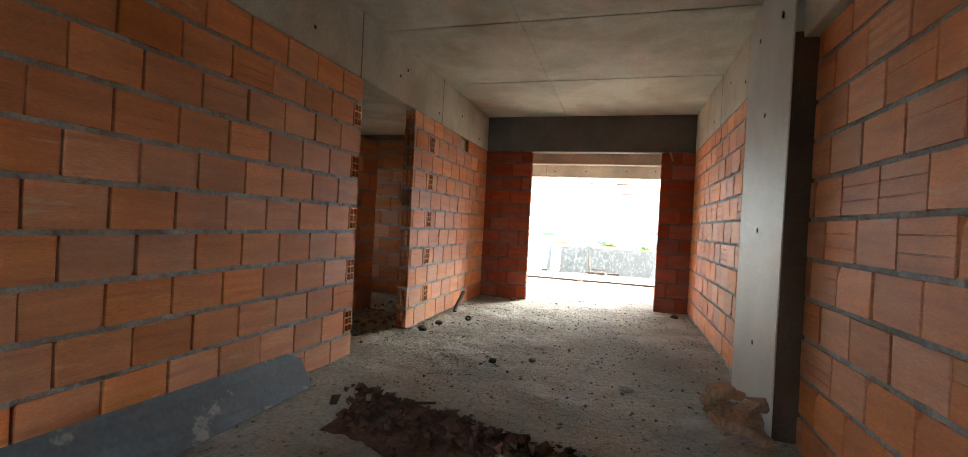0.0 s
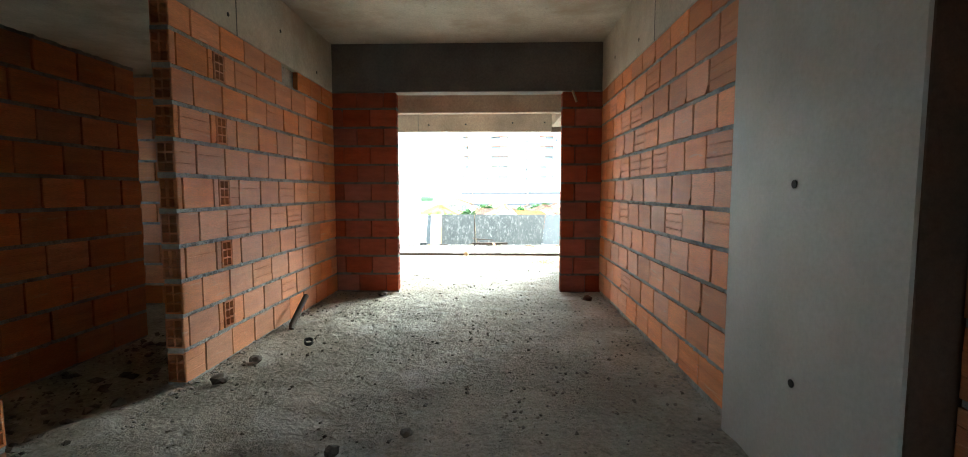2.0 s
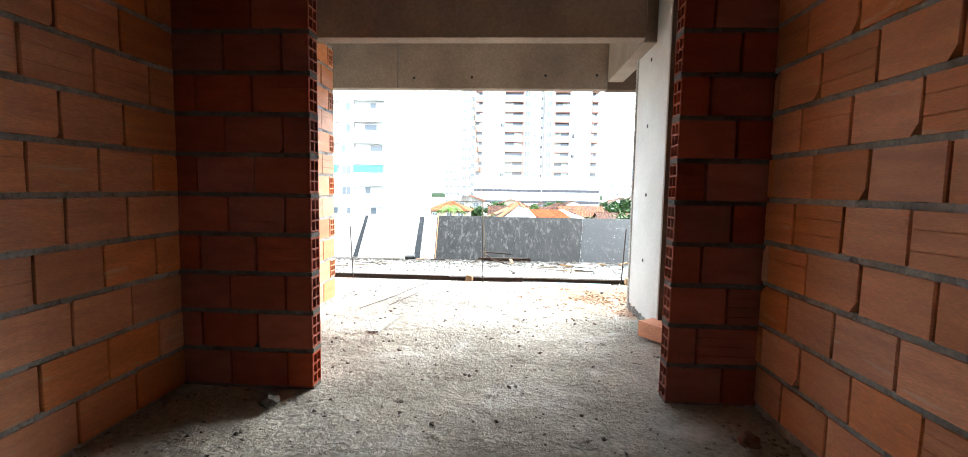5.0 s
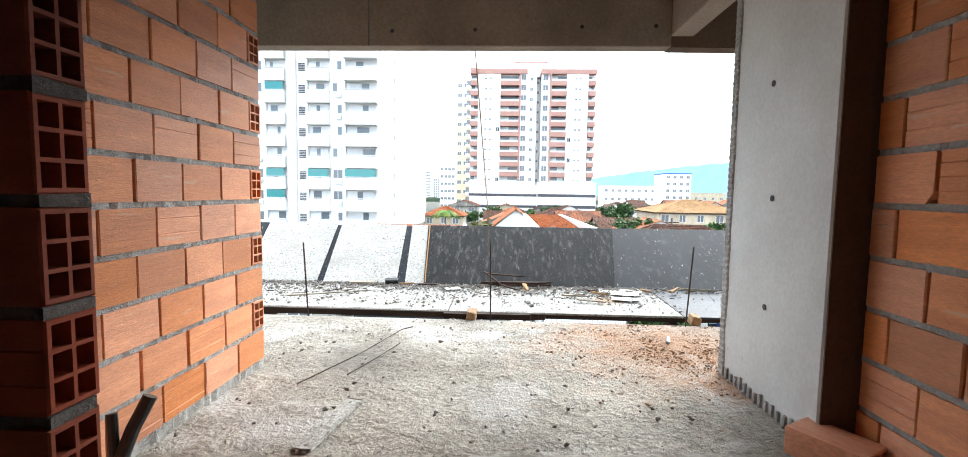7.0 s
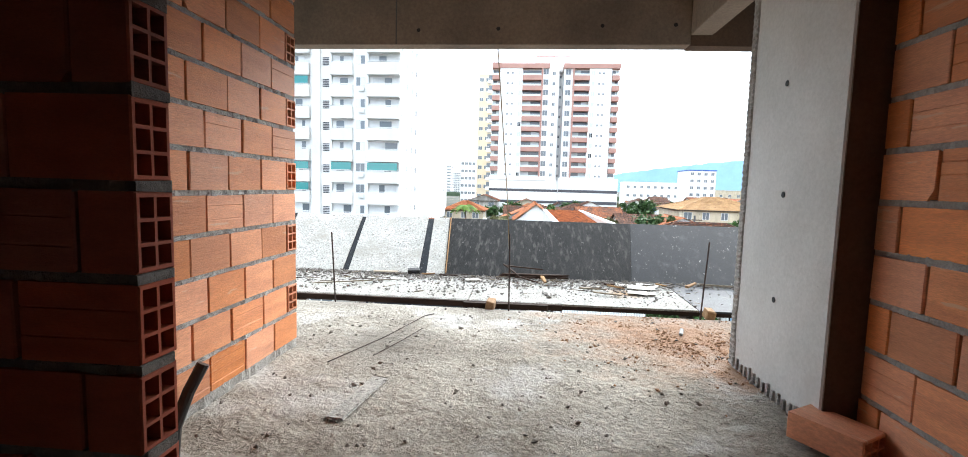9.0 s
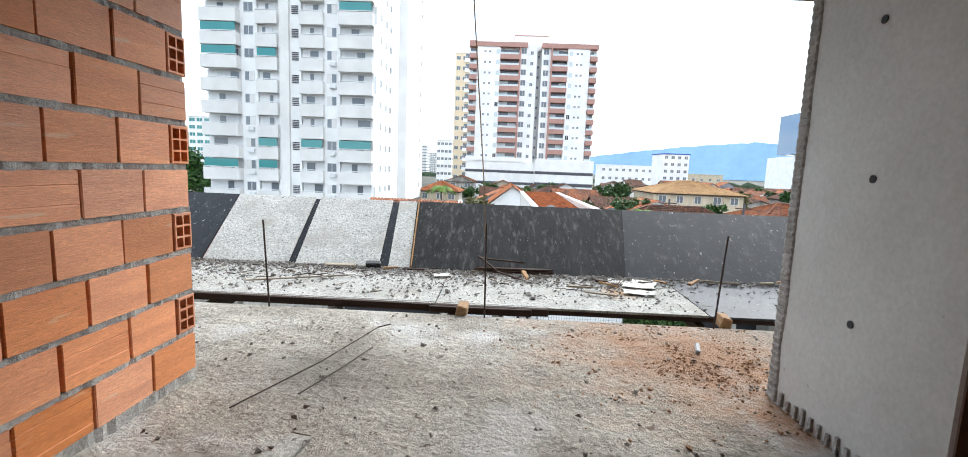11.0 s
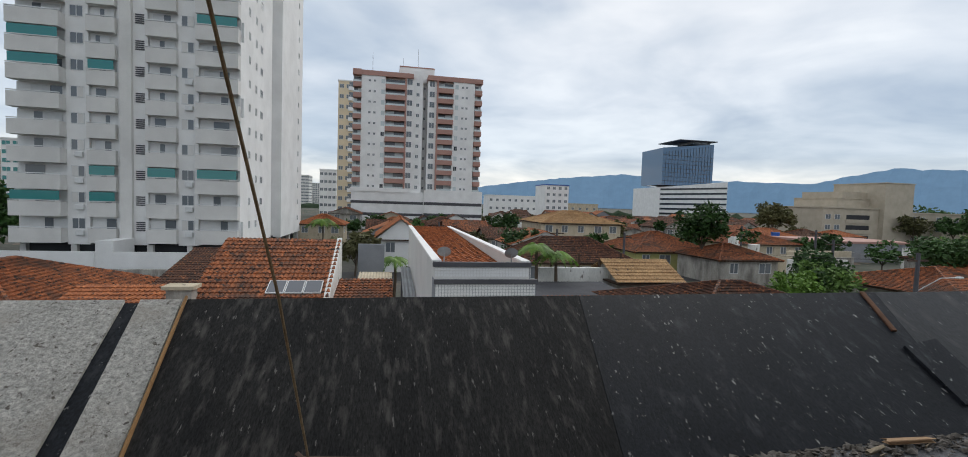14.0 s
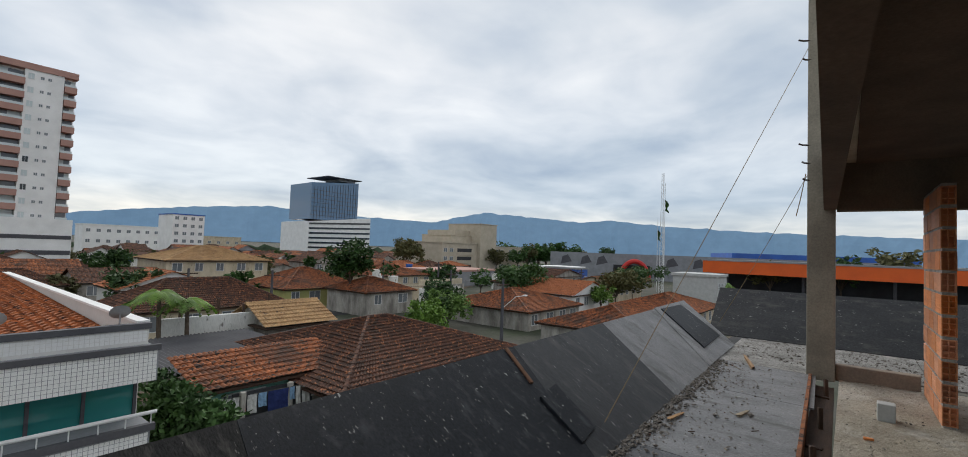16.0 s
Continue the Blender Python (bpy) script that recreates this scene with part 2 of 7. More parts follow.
PLY_SLATE = material("grey_film_plywood", (0.225, 0.228, 0.236), (0.155, 0.158, 0.165), 2.0, 0.6, 0.2, 60.0, coord="World", spots=(0.32, 0.315, 0.30), spot_scale=22.0, spot_at=0.63, grain=0.4, spec=0.25, spots2=(0.09, 0.088, 0.085), spot2_scale=3.2, spot2_at=0.55, stretch=(1.5, 0.7, 0.7))
WOOD = material("rough_sawn_timber", (0.42, 0.25, 0.12), (0.28, 0.16, 0.075), 3.0, 0.85, 0.4, 30.0, stretch=(1, 8, 8), vary=0.25)
WOOD_DARK = material("wet_dark_timber", (0.075, 0.042, 0.028), (0.04, 0.025, 0.018), 3.0, 0.8, 0.4, 30.0, stretch=(1, 8, 8), vary=0.25)
WOOD_PALE = material("weathered_offcut_timber", (0.36, 0.30, 0.22), (0.24, 0.19, 0.13), 4.0, 0.9, 0.4, 35.0, stretch=(1, 7, 7), vary=0.3)
STEEL = material("rusty_rebar", (0.075, 0.05, 0.04), (0.04, 0.03, 0.028), 20.0, 0.75, 0.3, 120.0, metal=0.3)
PLASTIC_BLACK = material("black_pvc", (0.025, 0.025, 0.027), (0.035, 0.033, 0.03), 8.0, 0.45, 0.05, 60.0)
PAPER = material("dirty_paper", (0.60, 0.58, 0.53), (0.45, 0.43, 0.39), 5.0, 0.9, 0.2, 30.0, grain=0.1)
ROPE = material("sisal_rope", (0.30, 0.22, 0.13), (0.20, 0.145, 0.085), 30.0, 0.9, 0.5, 200.0)
RUBBLE = material("cement_rubble", (0.25, 0.23, 0.21), (0.12, 0.108, 0.095), 9.0, 0.95, 0.6, 60.0, vary=0.3)
RUBBLE_RED = material("broken_clay_rubble", (0.19, 0.085, 0.058), (0.10, 0.05, 0.037), 9.0, 0.95, 0.5, 60.0, vary=0.3)
TILE_ROOF = material("weathered_clay_roof_tiles", (0.40, 0.135, 0.052), (0.15, 0.058, 0.032), 3.2, 0.9, 0.5, 7.5, coord="World", depth=0.02, spots=(0.042, 0.032, 0.028), spot_scale=4.2, spot_at=0.545, spots2=(0.085, 0.05, 0.037), spot2_scale=0.55, spot2_at=0.5, grain=0.7)
TILE_DARK = material("blackened_clay_roof_tiles", (0.115, 0.050, 0.032), (0.042, 0.027, 0.021), 2.2, 0.9, 0.5, 7.5, coord="World", depth=0.02, spots=(0.34, 0.135, 0.062), spot_scale=5.5, spot_at=0.575, grain=0.7)
TILE_TAN = material("straw_coloured_roof_tiles", (0.47, 0.30, 0.15), (0.33, 0.20, 0.10), 0.9, 0.9, 0.4, 6.5, coord="World", depth=0.02, spots=(0.12, 0.085, 0.06), spot_scale=3.0, spot_at=0.62, grain=0.5)
TILE_NEW = material("orange_clay_roof_tiles", (0.47, 0.165, 0.062), (0.22, 0.08, 0.04), 3.0, 0.9, 0.5, 7.5, coord="World", depth=0.02, spots=(0.07, 0.045, 0.036), spot_scale=4.0, spot_at=0.585, grain=0.6)
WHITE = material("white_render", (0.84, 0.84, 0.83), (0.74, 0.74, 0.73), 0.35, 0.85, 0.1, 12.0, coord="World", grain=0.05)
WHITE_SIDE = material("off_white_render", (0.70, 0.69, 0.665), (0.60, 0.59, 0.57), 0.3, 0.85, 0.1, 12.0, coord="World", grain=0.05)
WALL_STAINED = material("mould_streaked_render", (0.50, 0.475, 0.43), (0.20, 0.187, 0.168), 0.9, 0.95, 0.2, 14.0, coord="World", stretch=(1, 1, 0.35), grain=0.2)
WALL_MOULD = material("white_mould_streaked_render", (0.80, 0.80, 0.77), (0.60, 0.60, 0.57), 0.9, 0.95, 0.2, 14.0, coord="World", stretch=(1, 1, 0.3), grain=0.15, spots=(0.22, 0.21, 0.19), spot_scale=2.2, spot_at=0.6)
WALL_BEIGE = material("beige_render", (0.50, 0.44, 0.35), (0.42, 0.37, 0.29), 0.5, 0.9, 0.1, 12.0, coord="World", grain=0.08)
WALL_YELLOW = material("yellow_green_render", (0.48, 0.47, 0.18), (0.38, 0.36, 0.15), 0.6, 0.9, 0.1, 12.0, coord="World", grain=0.1)
WALL_CREAM = material("cream_render", (0.60, 0.52, 0.39), (0.44, 0.375, 0.275), 0.9, 0.9, 0.1, 12.0, coord="World", grain=0.15, spots=(0.26, 0.22, 0.17), spot_scale=2.4, spot_at=0.62, stretch=(1, 1, 0.4))
WALL_GREY = material("grey_render", (0.28, 0.29, 0.31), (0.22, 0.23, 0.245), 0.6, 0.9, 0.1, 12.0, coord="World", grain=0.1)
WALL_GREEN = material("sea_green_render", (0.22, 0.50, 0.42), (0.16, 0.38, 0.32), 0.8, 0.9, 0.1, 12.0, coord="World", grain=0.1)
BROWN_PAINT = material("terracotta_paint", (0.44, 0.26, 0.215), (0.39, 0.225, 0.19), 0.4, 0.85, 0.05, 12.0, coord="World", grain=0.05)
SAND_PAINT = material("sand_paint", (0.72, 0.60, 0.43), (0.66, 0.55, 0.39), 0.4, 0.85, 0.05, 12.0, coord="World", grain=0.05)
ORANGE_PAINT = material("orange_sheet_metal", (0.78, 0.13, 0.02), (0.68, 0.11, 0.02), 0.3, 0.5, 0.05, 12.0, coord="World", grain=0.04)
BLUE_PAINT = material("blue_sheet_metal", (0.03, 0.12, 0.45), (0.03, 0.09, 0.33), 0.3, 0.5, 0.05, 12.0, coord="World", grain=0.05)
RED_PAINT = material("red_sheet_metal", (0.6, 0.04, 0.03), (0.5, 0.03, 0.03), 0.3, 0.5, 0.05, 12.0, coord="World", grain=0.05)
GREY_SHEET = material("grey_sheet_roofing", (0.30, 0.31, 0.32), (0.22, 0.225, 0.23), 0.6, 0.6, 0.1, 14.0, coord="World", grain=0.1)
# Near-black colour standing in for shade inside openings, holes and recesses.
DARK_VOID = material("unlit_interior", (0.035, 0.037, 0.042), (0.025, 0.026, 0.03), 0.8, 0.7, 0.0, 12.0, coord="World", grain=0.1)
TEAL_GLASS = glass_material("teal_glass", (0.03, 0.22, 0.215), 0.08)
DARK_TEAL = glass_material("dark_teal_glass", (0.036, 0.225, 0.225), 0.08)
BLUE_GLASS = glass_material("blue_curtain_glass", (0.075, 0.16, 0.28), 0.06, 0.8)
WINDOW_GLASS = glass_material("dark_window_glass", (0.03, 0.035, 0.042), 0.06)
PALE_GLASS = glass_material("pale_balcony_glass", (0.55, 0.62, 0.63), 0.15)
GREY_GLASS = glass_material("grey_window_glass", (0.16, 0.18, 0.20), 0.08)
ALU = material("white_aluminium", (0.72, 0.73, 0.73), (0.62, 0.63, 0.63), 1.0, 0.5, 0.02, 20.0, grain=0.04)
TRIM_GREY = material("dark_grey_band", (0.10, 0.10, 0.11), (0.075, 0.075, 0.085), 1.0, 0.8, 0.05, 20.0, coord="World", grain=0.1)
ASPHALT = material("asphalt", (0.055, 0.055, 0.056), (0.04, 0.04, 0.042), 0.5, 0.95, 0.3, 12.0, coord="World", grain=0.25)
GROUND = material("yards_and_paving", (0.085, 0.08, 0.072), (0.035, 0.048, 0.024), 0.09, 0.95, 0.2, 3.0, coord="World", grain=0.3, spots=(0.20, 0.14, 0.10), spot_scale=0.16, spot_at=0.58)
LEAF = material("green_leaves", (0.055, 0.125, 0.026), (0.018, 0.045, 0.012), 1.2, 0.65, 0.0, 10.0, vary=0.2, grain=0.4)
LEAF_LIGHT = material("bright_green_leaves", (0.15, 0.27, 0.035), (0.07, 0.14, 0.022), 1.2, 0.65, 0.0, 10.0, vary=0.2, grain=0.35)
LEAF_OLIVE = material("olive_brown_leaves", (0.12, 0.115, 0.045), (0.08, 0.08, 0.03), 1.2, 0.75, 0.0, 10.0, vary=0.15, grain=0.3)
BARK = material("grey_brown_bark", (0.13, 0.10, 0.075), (0.08, 0.06, 0.045), 4.0, 0.95, 0.5, 20.0)
# Distance haze is mixed into the base colours of hills and woods.
HILL = material("haze_tinted_hills", (0.225, 0.36, 0.51), (0.205, 0.335, 0.48), 0.004, 1.0, 0.0, 0.02, coord="World", grain=0.06, spec=0.0)
WOODS = material("haze_tinted_woods", (0.075, 0.10, 0.065), (0.045, 0.065, 0.04), 0.03, 1.0, 0.0, 0.4, coord="World", grain=0.3, spec=0.0)
CAR_WHITE = glass_material("white_car_paint", (0.7, 0.7, 0.7), 0.25)
CAR_GREY = glass_material("grey_car_paint", (0.16, 0.165, 0.17), 0.25)
RUBBER = glass_material("tyre_rubber", (0.02, 0.02, 0.02), 0.8)
CLOTH = [material("cloth_" + c, v, None, 6.0, 0.95, 0.1, 40.0, grain=0.1) for c, v in
         (("white", (0.7, 0.7, 0.68)), ("blue", (0.06, 0.14, 0.42)), ("navy", (0.025, 0.04, 0.15)), ("sky", (0.25, 0.42, 0.62)), ("red", (0.4, 0.06, 0.05)))]


def stain(m, centre, radius, colour, strength=0.85):
    """Adds a blotch with a ragged edge, lying at a place of the world, to a material's colour."""
    n, l = m.node_tree.nodes, m.node_tree.links
    b = n["Principled BSDF"]
    src = b.inputs["Base Color"].links[0].from_socket
    geo, dist, no, add, rng = n.new("ShaderNodeNewGeometry"), n.new("ShaderNodeVectorMath"), n.new("ShaderNodeTexNoise"), n.new("ShaderNodeMath"), n.new("ShaderNodeMapRange")
    dist.operation = "DISTANCE"
    dist.inputs[1].default_value = centre
    l.new(geo.outputs["Position"], dist.inputs[0])
    no.inputs["Scale"].default_value, no.inputs["Detail"].default_value, no.inputs["Roughness"].default_value = 3.2, 8.0, 0.7
    l.new(geo.outputs["Position"], no.inputs["Vector"])
    add.operation = "MULTIPLY_ADD"
    add.inputs[1].default_value = radius * 2.6
    l.new(no.outputs["Fac"], add.inputs[0])
    l.new(dist.outputs["Value"], add.inputs[2])
    rng.inputs["From Min"].default_value, rng.inputs["From Max"].default_value = radius * 2.6, radius * 1.5
    rng.inputs["To Min"].default_value, rng.inputs["To Max"].default_value = 0.0, strength
    l.new(add.outputs["Value"], rng.inputs["Value"])
    mix = n.new("ShaderNodeMix")
    mix.data_type = "RGBA"
    mix.inputs["B"].default_value = (*colour, 1)
    l.new(rng.outputs["Result"], mix.inputs["Factor"])
    l.new(src, mix.inputs["A"])
    l.new(mix.outputs["Result"], b.inputs["Base Color"])


stain(SLAB, (1.5, 10.25, 0.0), 0.85, (0.38, 0.215, 0.125), 0.9)
stain(SLAB, (-0.55, 9.75, 0.0), 0.4, (0.17, 0.155, 0.135), 0.7)
stain(SLAB, (0.1, 2.6, 0.0), 0.9, (0.20, 0.175, 0.14), 0.6)
stain(SLAB, (1.3, 4.9, 0.0), 0.6, (0.19, 0.165, 0.13), 0.6)
stain(SLAB, (-0.5, 5.6, 0.0), 0.6, (0.22, 0.19, 0.15), 0.6)
stain(SLAB, (1.9, 9.6, 0.0), 0.35, (0.42, 0.22, 0.11))
stain(SLAB, (6.2, 10.4, 0.0), 1.5, (0.34, 0.285, 0.20), 0.4)
stain(PLY_GREY, (1.42, 11.52, 0.05), 0.16, (0.50, 0.30, 0.14), 0.8)

# ---- building blocks ----
def box(bm, x0, x1, y0, y1, z0, z1):
    """Adds a closed box to bm."""
    v = [bm.verts.new((x, y, z)) for z in (z0, z1) for y in (y0, y1) for x in (x0, x1)]
    for f in ((0, 2, 3, 1), (4, 5, 7, 6), (0, 1, 5, 4), (1, 3, 7, 5), (3, 2, 6, 7), (2, 0, 4, 6)):
        bm.faces.new([v[i] for i in f])
    return v


def prism(bm, ring, axis_vec):
    """Adds the solid swept from a ring of points along axis_vec."""
    a = [bm.verts.new(p) for p in ring]
    b = [bm.verts.new(Vector(p) + Vector(axis_vec)) for p in ring]
    k = len(ring)
    bm.faces.new(a[::-1])
    bm.faces.new(b)
    for i in range(k):
        bm.faces.new((a[i], a[(i + 1) % k], b[(i + 1) % k], b[i]))


def tube(bm, p0, p1, r0, r1=None, sides=8):
    """Adds a capped, tapered tube."""
    p0, p1 = Vector(p0), Vector(p1)
    r1 = r0 if r1 is None else r1
    q = (p1 - p0).to_track_quat("Z", "Y")
    rings = []
    for p, r in ((p0, r0), (p1, r1)):
        rings.append([bm.verts.new(p + q @ Vector((r * math.cos(a), r * math.sin(a), 0))) for a in [2 * math.pi * i / sides for i in range(sides)]])
    for i in range(sides):
        bm.faces.new((rings[0][i], rings[0][(i + 1) % sides], rings[1][(i + 1) % sides], rings[1][i]))
    bm.faces.new(rings[0][::-1])
    bm.faces.new(rings[1])


def polytube(bm, pts, r, sides=7):
    """Adds one connected tube through the points; r: a radius, or one for each point."""
    pts = [Vector(p) for p in pts]
    rr = r if isinstance(r, (list, tuple)) else [r] * len(pts)
    rings = []
    for i, p in enumerate(pts):
        d = (pts[min(i + 1, len(pts) - 1)] - pts[max(i - 1, 0)]).normalized()
        q = d.to_track_quat("Z", "Y")
        rings.append([bm.verts.new(p + q @ Vector((rr[i] * math.cos(2 * math.pi * k / sides), rr[i] * math.sin(2 * math.pi * k / sides), 0))) for k in range(sides)])
    for a, b in zip(rings, rings[1:]):
        for k in range(sides):
            bm.faces.new((a[k], a[(k + 1) % sides], b[(k + 1) % sides], b[k]))
    bm.faces.new(rings[0][::-1])
    bm.faces.new(rings[-1])


def bevel_all(bm, w, seg=1):
    bmesh.ops.bevel(bm, geom=list(bm.edges), offset=w, segments=seg, affect="EDGES", clamp_overlap=True)


def mesh_of(name, bm, mats, smooth=False):
    bmesh.ops.recalc_face_normals(bm, faces=bm.faces)
    me = bpy.data.meshes.new(name)
    bm.to_mesh(me)
    bm.free()
    for m in (mats if isinstance(mats, (list, tuple)) else [mats]):
        me.materials.append(m)
    if smooth:
        for p in me.polygons:
            p.use_smooth = True
    return me


def part(name, bm, mat, parent=None, label="", m=None, smooth=False):
    """Links a bmesh (or a mesh) as one object, under parent if one is given."""
    ob = new(name, bm if isinstance(bm, bpy.types.Mesh) else mesh_of(name, bm, mat, smooth))
    if parent:
        ob.parent = parent
    if m is not None:
        ob.matrix_basis = m
    return tagged(ob, label)


def thing(name, label, category, m=None, group="", kind=""):
    ob = new(name)
    ob.empty_display_size = 0.1
    if m is not None:
        ob.matrix_basis = m
    return tagged(ob, label, category, group, kind)


def box_part(name, dims, mat, parent=None, label="", bev=0.0, m=None):
    bm = bmesh.new()
    box(bm, *dims)
    if bev:
        bevel_all(bm, bev)
    return part(name, bm, mat, parent, label, m)


def boxes(name, dims_list, mat, parent):
    """Several blocks, each a part of its own."""
    for dims in dims_list:
        box_part(name, dims, mat, parent)


def structure(name, dims, mat, label, category="", bev=0.0):
    return tagged(box_part(name, dims, mat, None, "", bev), label, category, "", "structure")

# ---- setting: slab, beams, columns ----
CEIL, SOFFIT, COURSE = 2.825, 2.29, 0.205
XL, XR, YW = -1.2, 1.86, 7.70


def grid_sheet(name, x0, x1, y0, y1, z, step, amp, mat, label, category):
    """An uneven ground sheet."""
    nx, ny = int((x1 - x0) / step) + 1, int((y1 - y0) / step) + 1
    verts, faces = [], []
    for j in range(ny):
        for i in range(nx):
            x, y = x0 + (x1 - x0) * i / (nx - 1), y0 + (y1 - y0) * j / (ny - 1)
            h = noise.noise((x * 1.4, y * 1.4, 0.3)) * 0.4 + noise.noise((x * 3.3, y * 3.3, 7.7)) * 0.35 + noise.noise((x * 6.5, y * 6.5, 4.1)) * 0.35 + noise.noise((x * 13, y * 13, 1.1)) * 0.26
            edge = min(1.0, min(x - x0, x1 - x, y - y0, y1 - y) / 0.1)
            verts.append((x, y, z + amp * h * edge))
    for j in range(ny - 1):
        for i in range(nx - 1):
            a = j * nx + i
            faces.append((a, a + 1, a + nx + 1, a + nx))
    me = bpy.data.meshes.new(name)
    me.from_pydata(verts, [], faces)
    me.materials.append(mat)
    for p in me.polygons:
        p.use_smooth = True
    return tagged(new(name, me), label, category, "", "structure")


grid_sheet("floor", -9.0, 8.62, -1.2, 10.82, 0.0, 0.034, 0.030, SLAB, "rough uneven grey cement floor strewn with grit and dust", "floor")
structure("slab_edge", (-9.0, 8.62, -1.2, 10.82, -0.16, -0.022), CONCRETE_BROWN, "concrete floor slab with a raw outer edge", "slab")


def build_ceiling():
    bm = bmesh.new()
    prism(bm, [(-9.0, -1.2, CEIL), (8.62, -1.2, CEIL), (8.62, 10.9, CEIL), (1.7, 10.7, CEIL), (-9.0, 10.7, CEIL)], (0, 0, 0.136))
    for x in (0.02, 1.12):
        box(bm, x, x + 0.012, -1.2, 7.6, CEIL - 0.006, CEIL + 0.01)
    for y in (1.2, 2.7, 4.3, 5.9):
        box(bm, XL, XR, y, y + 0.014, CEIL - 0.006, CEIL + 0.01)
    tagged(part("ceiling", bm, CONCRETE), "raw board-marked concrete ceiling with formwork seams", "ceiling", "", "structure")


build_ceiling()
T = 0.115
structure("beam_left", (XL - 0.15, XL + 0.012, -1.2, YW - 0.04, SOFFIT, CEIL), CONCRETE, "raw concrete beam along the brick wall", "beam", 0.006)
structure("beam_right", (XR - 0.012, XR + 0.16, -1.2, YW - 0.04, SOFFIT, CEIL), CONCRETE, "raw concrete beam along the brick wall", "beam", 0.006)
structure("beam_cross", (-1.4, 2.1, YW - 0.04, YW + 0.14, SOFFIT, CEIL), CONCRETE_DARK, "dark concrete lintel beam over the opening", "beam", 0.006)
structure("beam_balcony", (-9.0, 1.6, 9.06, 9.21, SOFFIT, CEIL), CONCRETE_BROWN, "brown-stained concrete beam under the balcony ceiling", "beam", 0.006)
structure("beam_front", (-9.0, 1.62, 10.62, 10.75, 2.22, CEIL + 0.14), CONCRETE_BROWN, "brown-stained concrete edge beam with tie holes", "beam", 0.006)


def skew_beam():
    """The edge beam of the far bay, which runs slightly outwards to the corner column."""
    bm = bmesh.new()
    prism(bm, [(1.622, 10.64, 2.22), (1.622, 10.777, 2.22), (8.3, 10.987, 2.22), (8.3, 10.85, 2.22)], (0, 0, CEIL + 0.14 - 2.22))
    # Shade under the far bay is part of this beam's brown.
    tagged(part("beam_far", bm, SHADED_FORM_STAIN), "brown concrete edge beam of the far bay, darkened as in shade", "beam", "", "structure")


skew_beam()
structure("beam_side", (1.62, 1.79, 9.21, 10.638, 2.30, CEIL), CONCRETE_BROWN, "concrete beam joining column and edge beam", "beam", 0.006)
# Beam colour carries the shade of the far bay.
structure("beam_end", (8.3, 8.48, 8.0, 10.85, 2.2, CEIL), CONCRETE_SHADED, "brown concrete beam at the end of the balcony, darkened as in shade", "beam", 0.006)


def beam_marks():
    """Form-tie holes and casting seams on the beams."""
    holes = [("beam_front", (x, 10.618, z), (0, 0.02, 0)) for x, z in ((-0.53, 2.335), (0.12, 2.345), (0.94, 2.367), (1.5, 2.373), (-2.2, 2.345))]
    holes += [("beam_left", (XL + 0.014, y, z), (-0.02, 0, 0)) for y, z in ((2.7, 2.62), (3.3, 2.45), (4.6, 2.52), (4.75, 2.62), (5.6, 2.40), (6.4, 2.55), (7.2, 2.4))]
    holes += [("beam_right", (XR - 0.014, y, z), (0.02, 0, 0)) for y, z in ((4.9, 2.45), (5.5, 2.62), (6.3, 2.42), (7.1, 2.5))]
    for name, p, d in holes:
        bm = bmesh.new()
        tube(bm, p, Vector(p) + Vector(d), 0.016, 0.012, 9)
        part("tie_hole", bm, DARK_VOID, bpy.data.objects[name], "dark form-tie hole")
    for name, dims in (("beam_left", (XL + 0.011, XL + 0.0135, 3.9, 3.915, SOFFIT, CEIL)), ("beam_left", (XL + 0.011, XL + 0.0135, 5.7, 5.712, SOFFIT, CEIL)), ("beam_right", (XR - 0.0135, XR - 0.011, 5.9, 5.912, SOFFIT, CEIL)), ("beam_front", (-0.72, -0.71, 10.617, 10.619, 2.225, CEIL))):
        box_part("casting_seam", dims, CONCRETE_DARK, bpy.data.objects[name], "dark casting seam")


beam_marks()


def concrete_column(name, x0, x1, y0, y1, z1, label, holes=(), mat=CONCRETE_GREY):
    """A cast column with form-tie holes on the face towards -x."""
    col = tagged(box_part(name, (x0, x1, y0, y1, -0.02, z1), mat, None, "", 0.008), label, "column", "", "structure")
    for y, z in holes:
        bm = bmesh.new()
        tube(bm, (x0 - 0.004, y, z), (x0 + 0.02, y, z), 0.016, 0.012, 10)
        bmesh.ops.delete(bm, geom=[f for f in bm.faces if f.normal.x < -0.9 and len(f.verts) > 4], context="FACES")
        tube(bm, (x0 - 0.002, y, z), (x0 + 0.004, y, z), 0.012, 0.012, 10)
        part("tie_hole", bm, DARK_VOID, col, "dark form-tie hole")
    return col


concrete_column("column_room", 1.80, 2.12, 3.56, 4.57, CEIL, "smooth grey concrete column with form-tie holes",
                [(4.04, 0.45), (4.08, 1.20), (4.06, 1.97), (3.78, 2.52), (4.28, 2.55)])
concrete_column("column_balcony", 1.725, 2.08, 8.88, 9.78, CEIL, "pale grey concrete column with form-tie holes",
                [(9.33, 0.52), (9.32, 1.08), (9.37, 1.66), (9.34, 2.2)], CONCRETE_PALE)
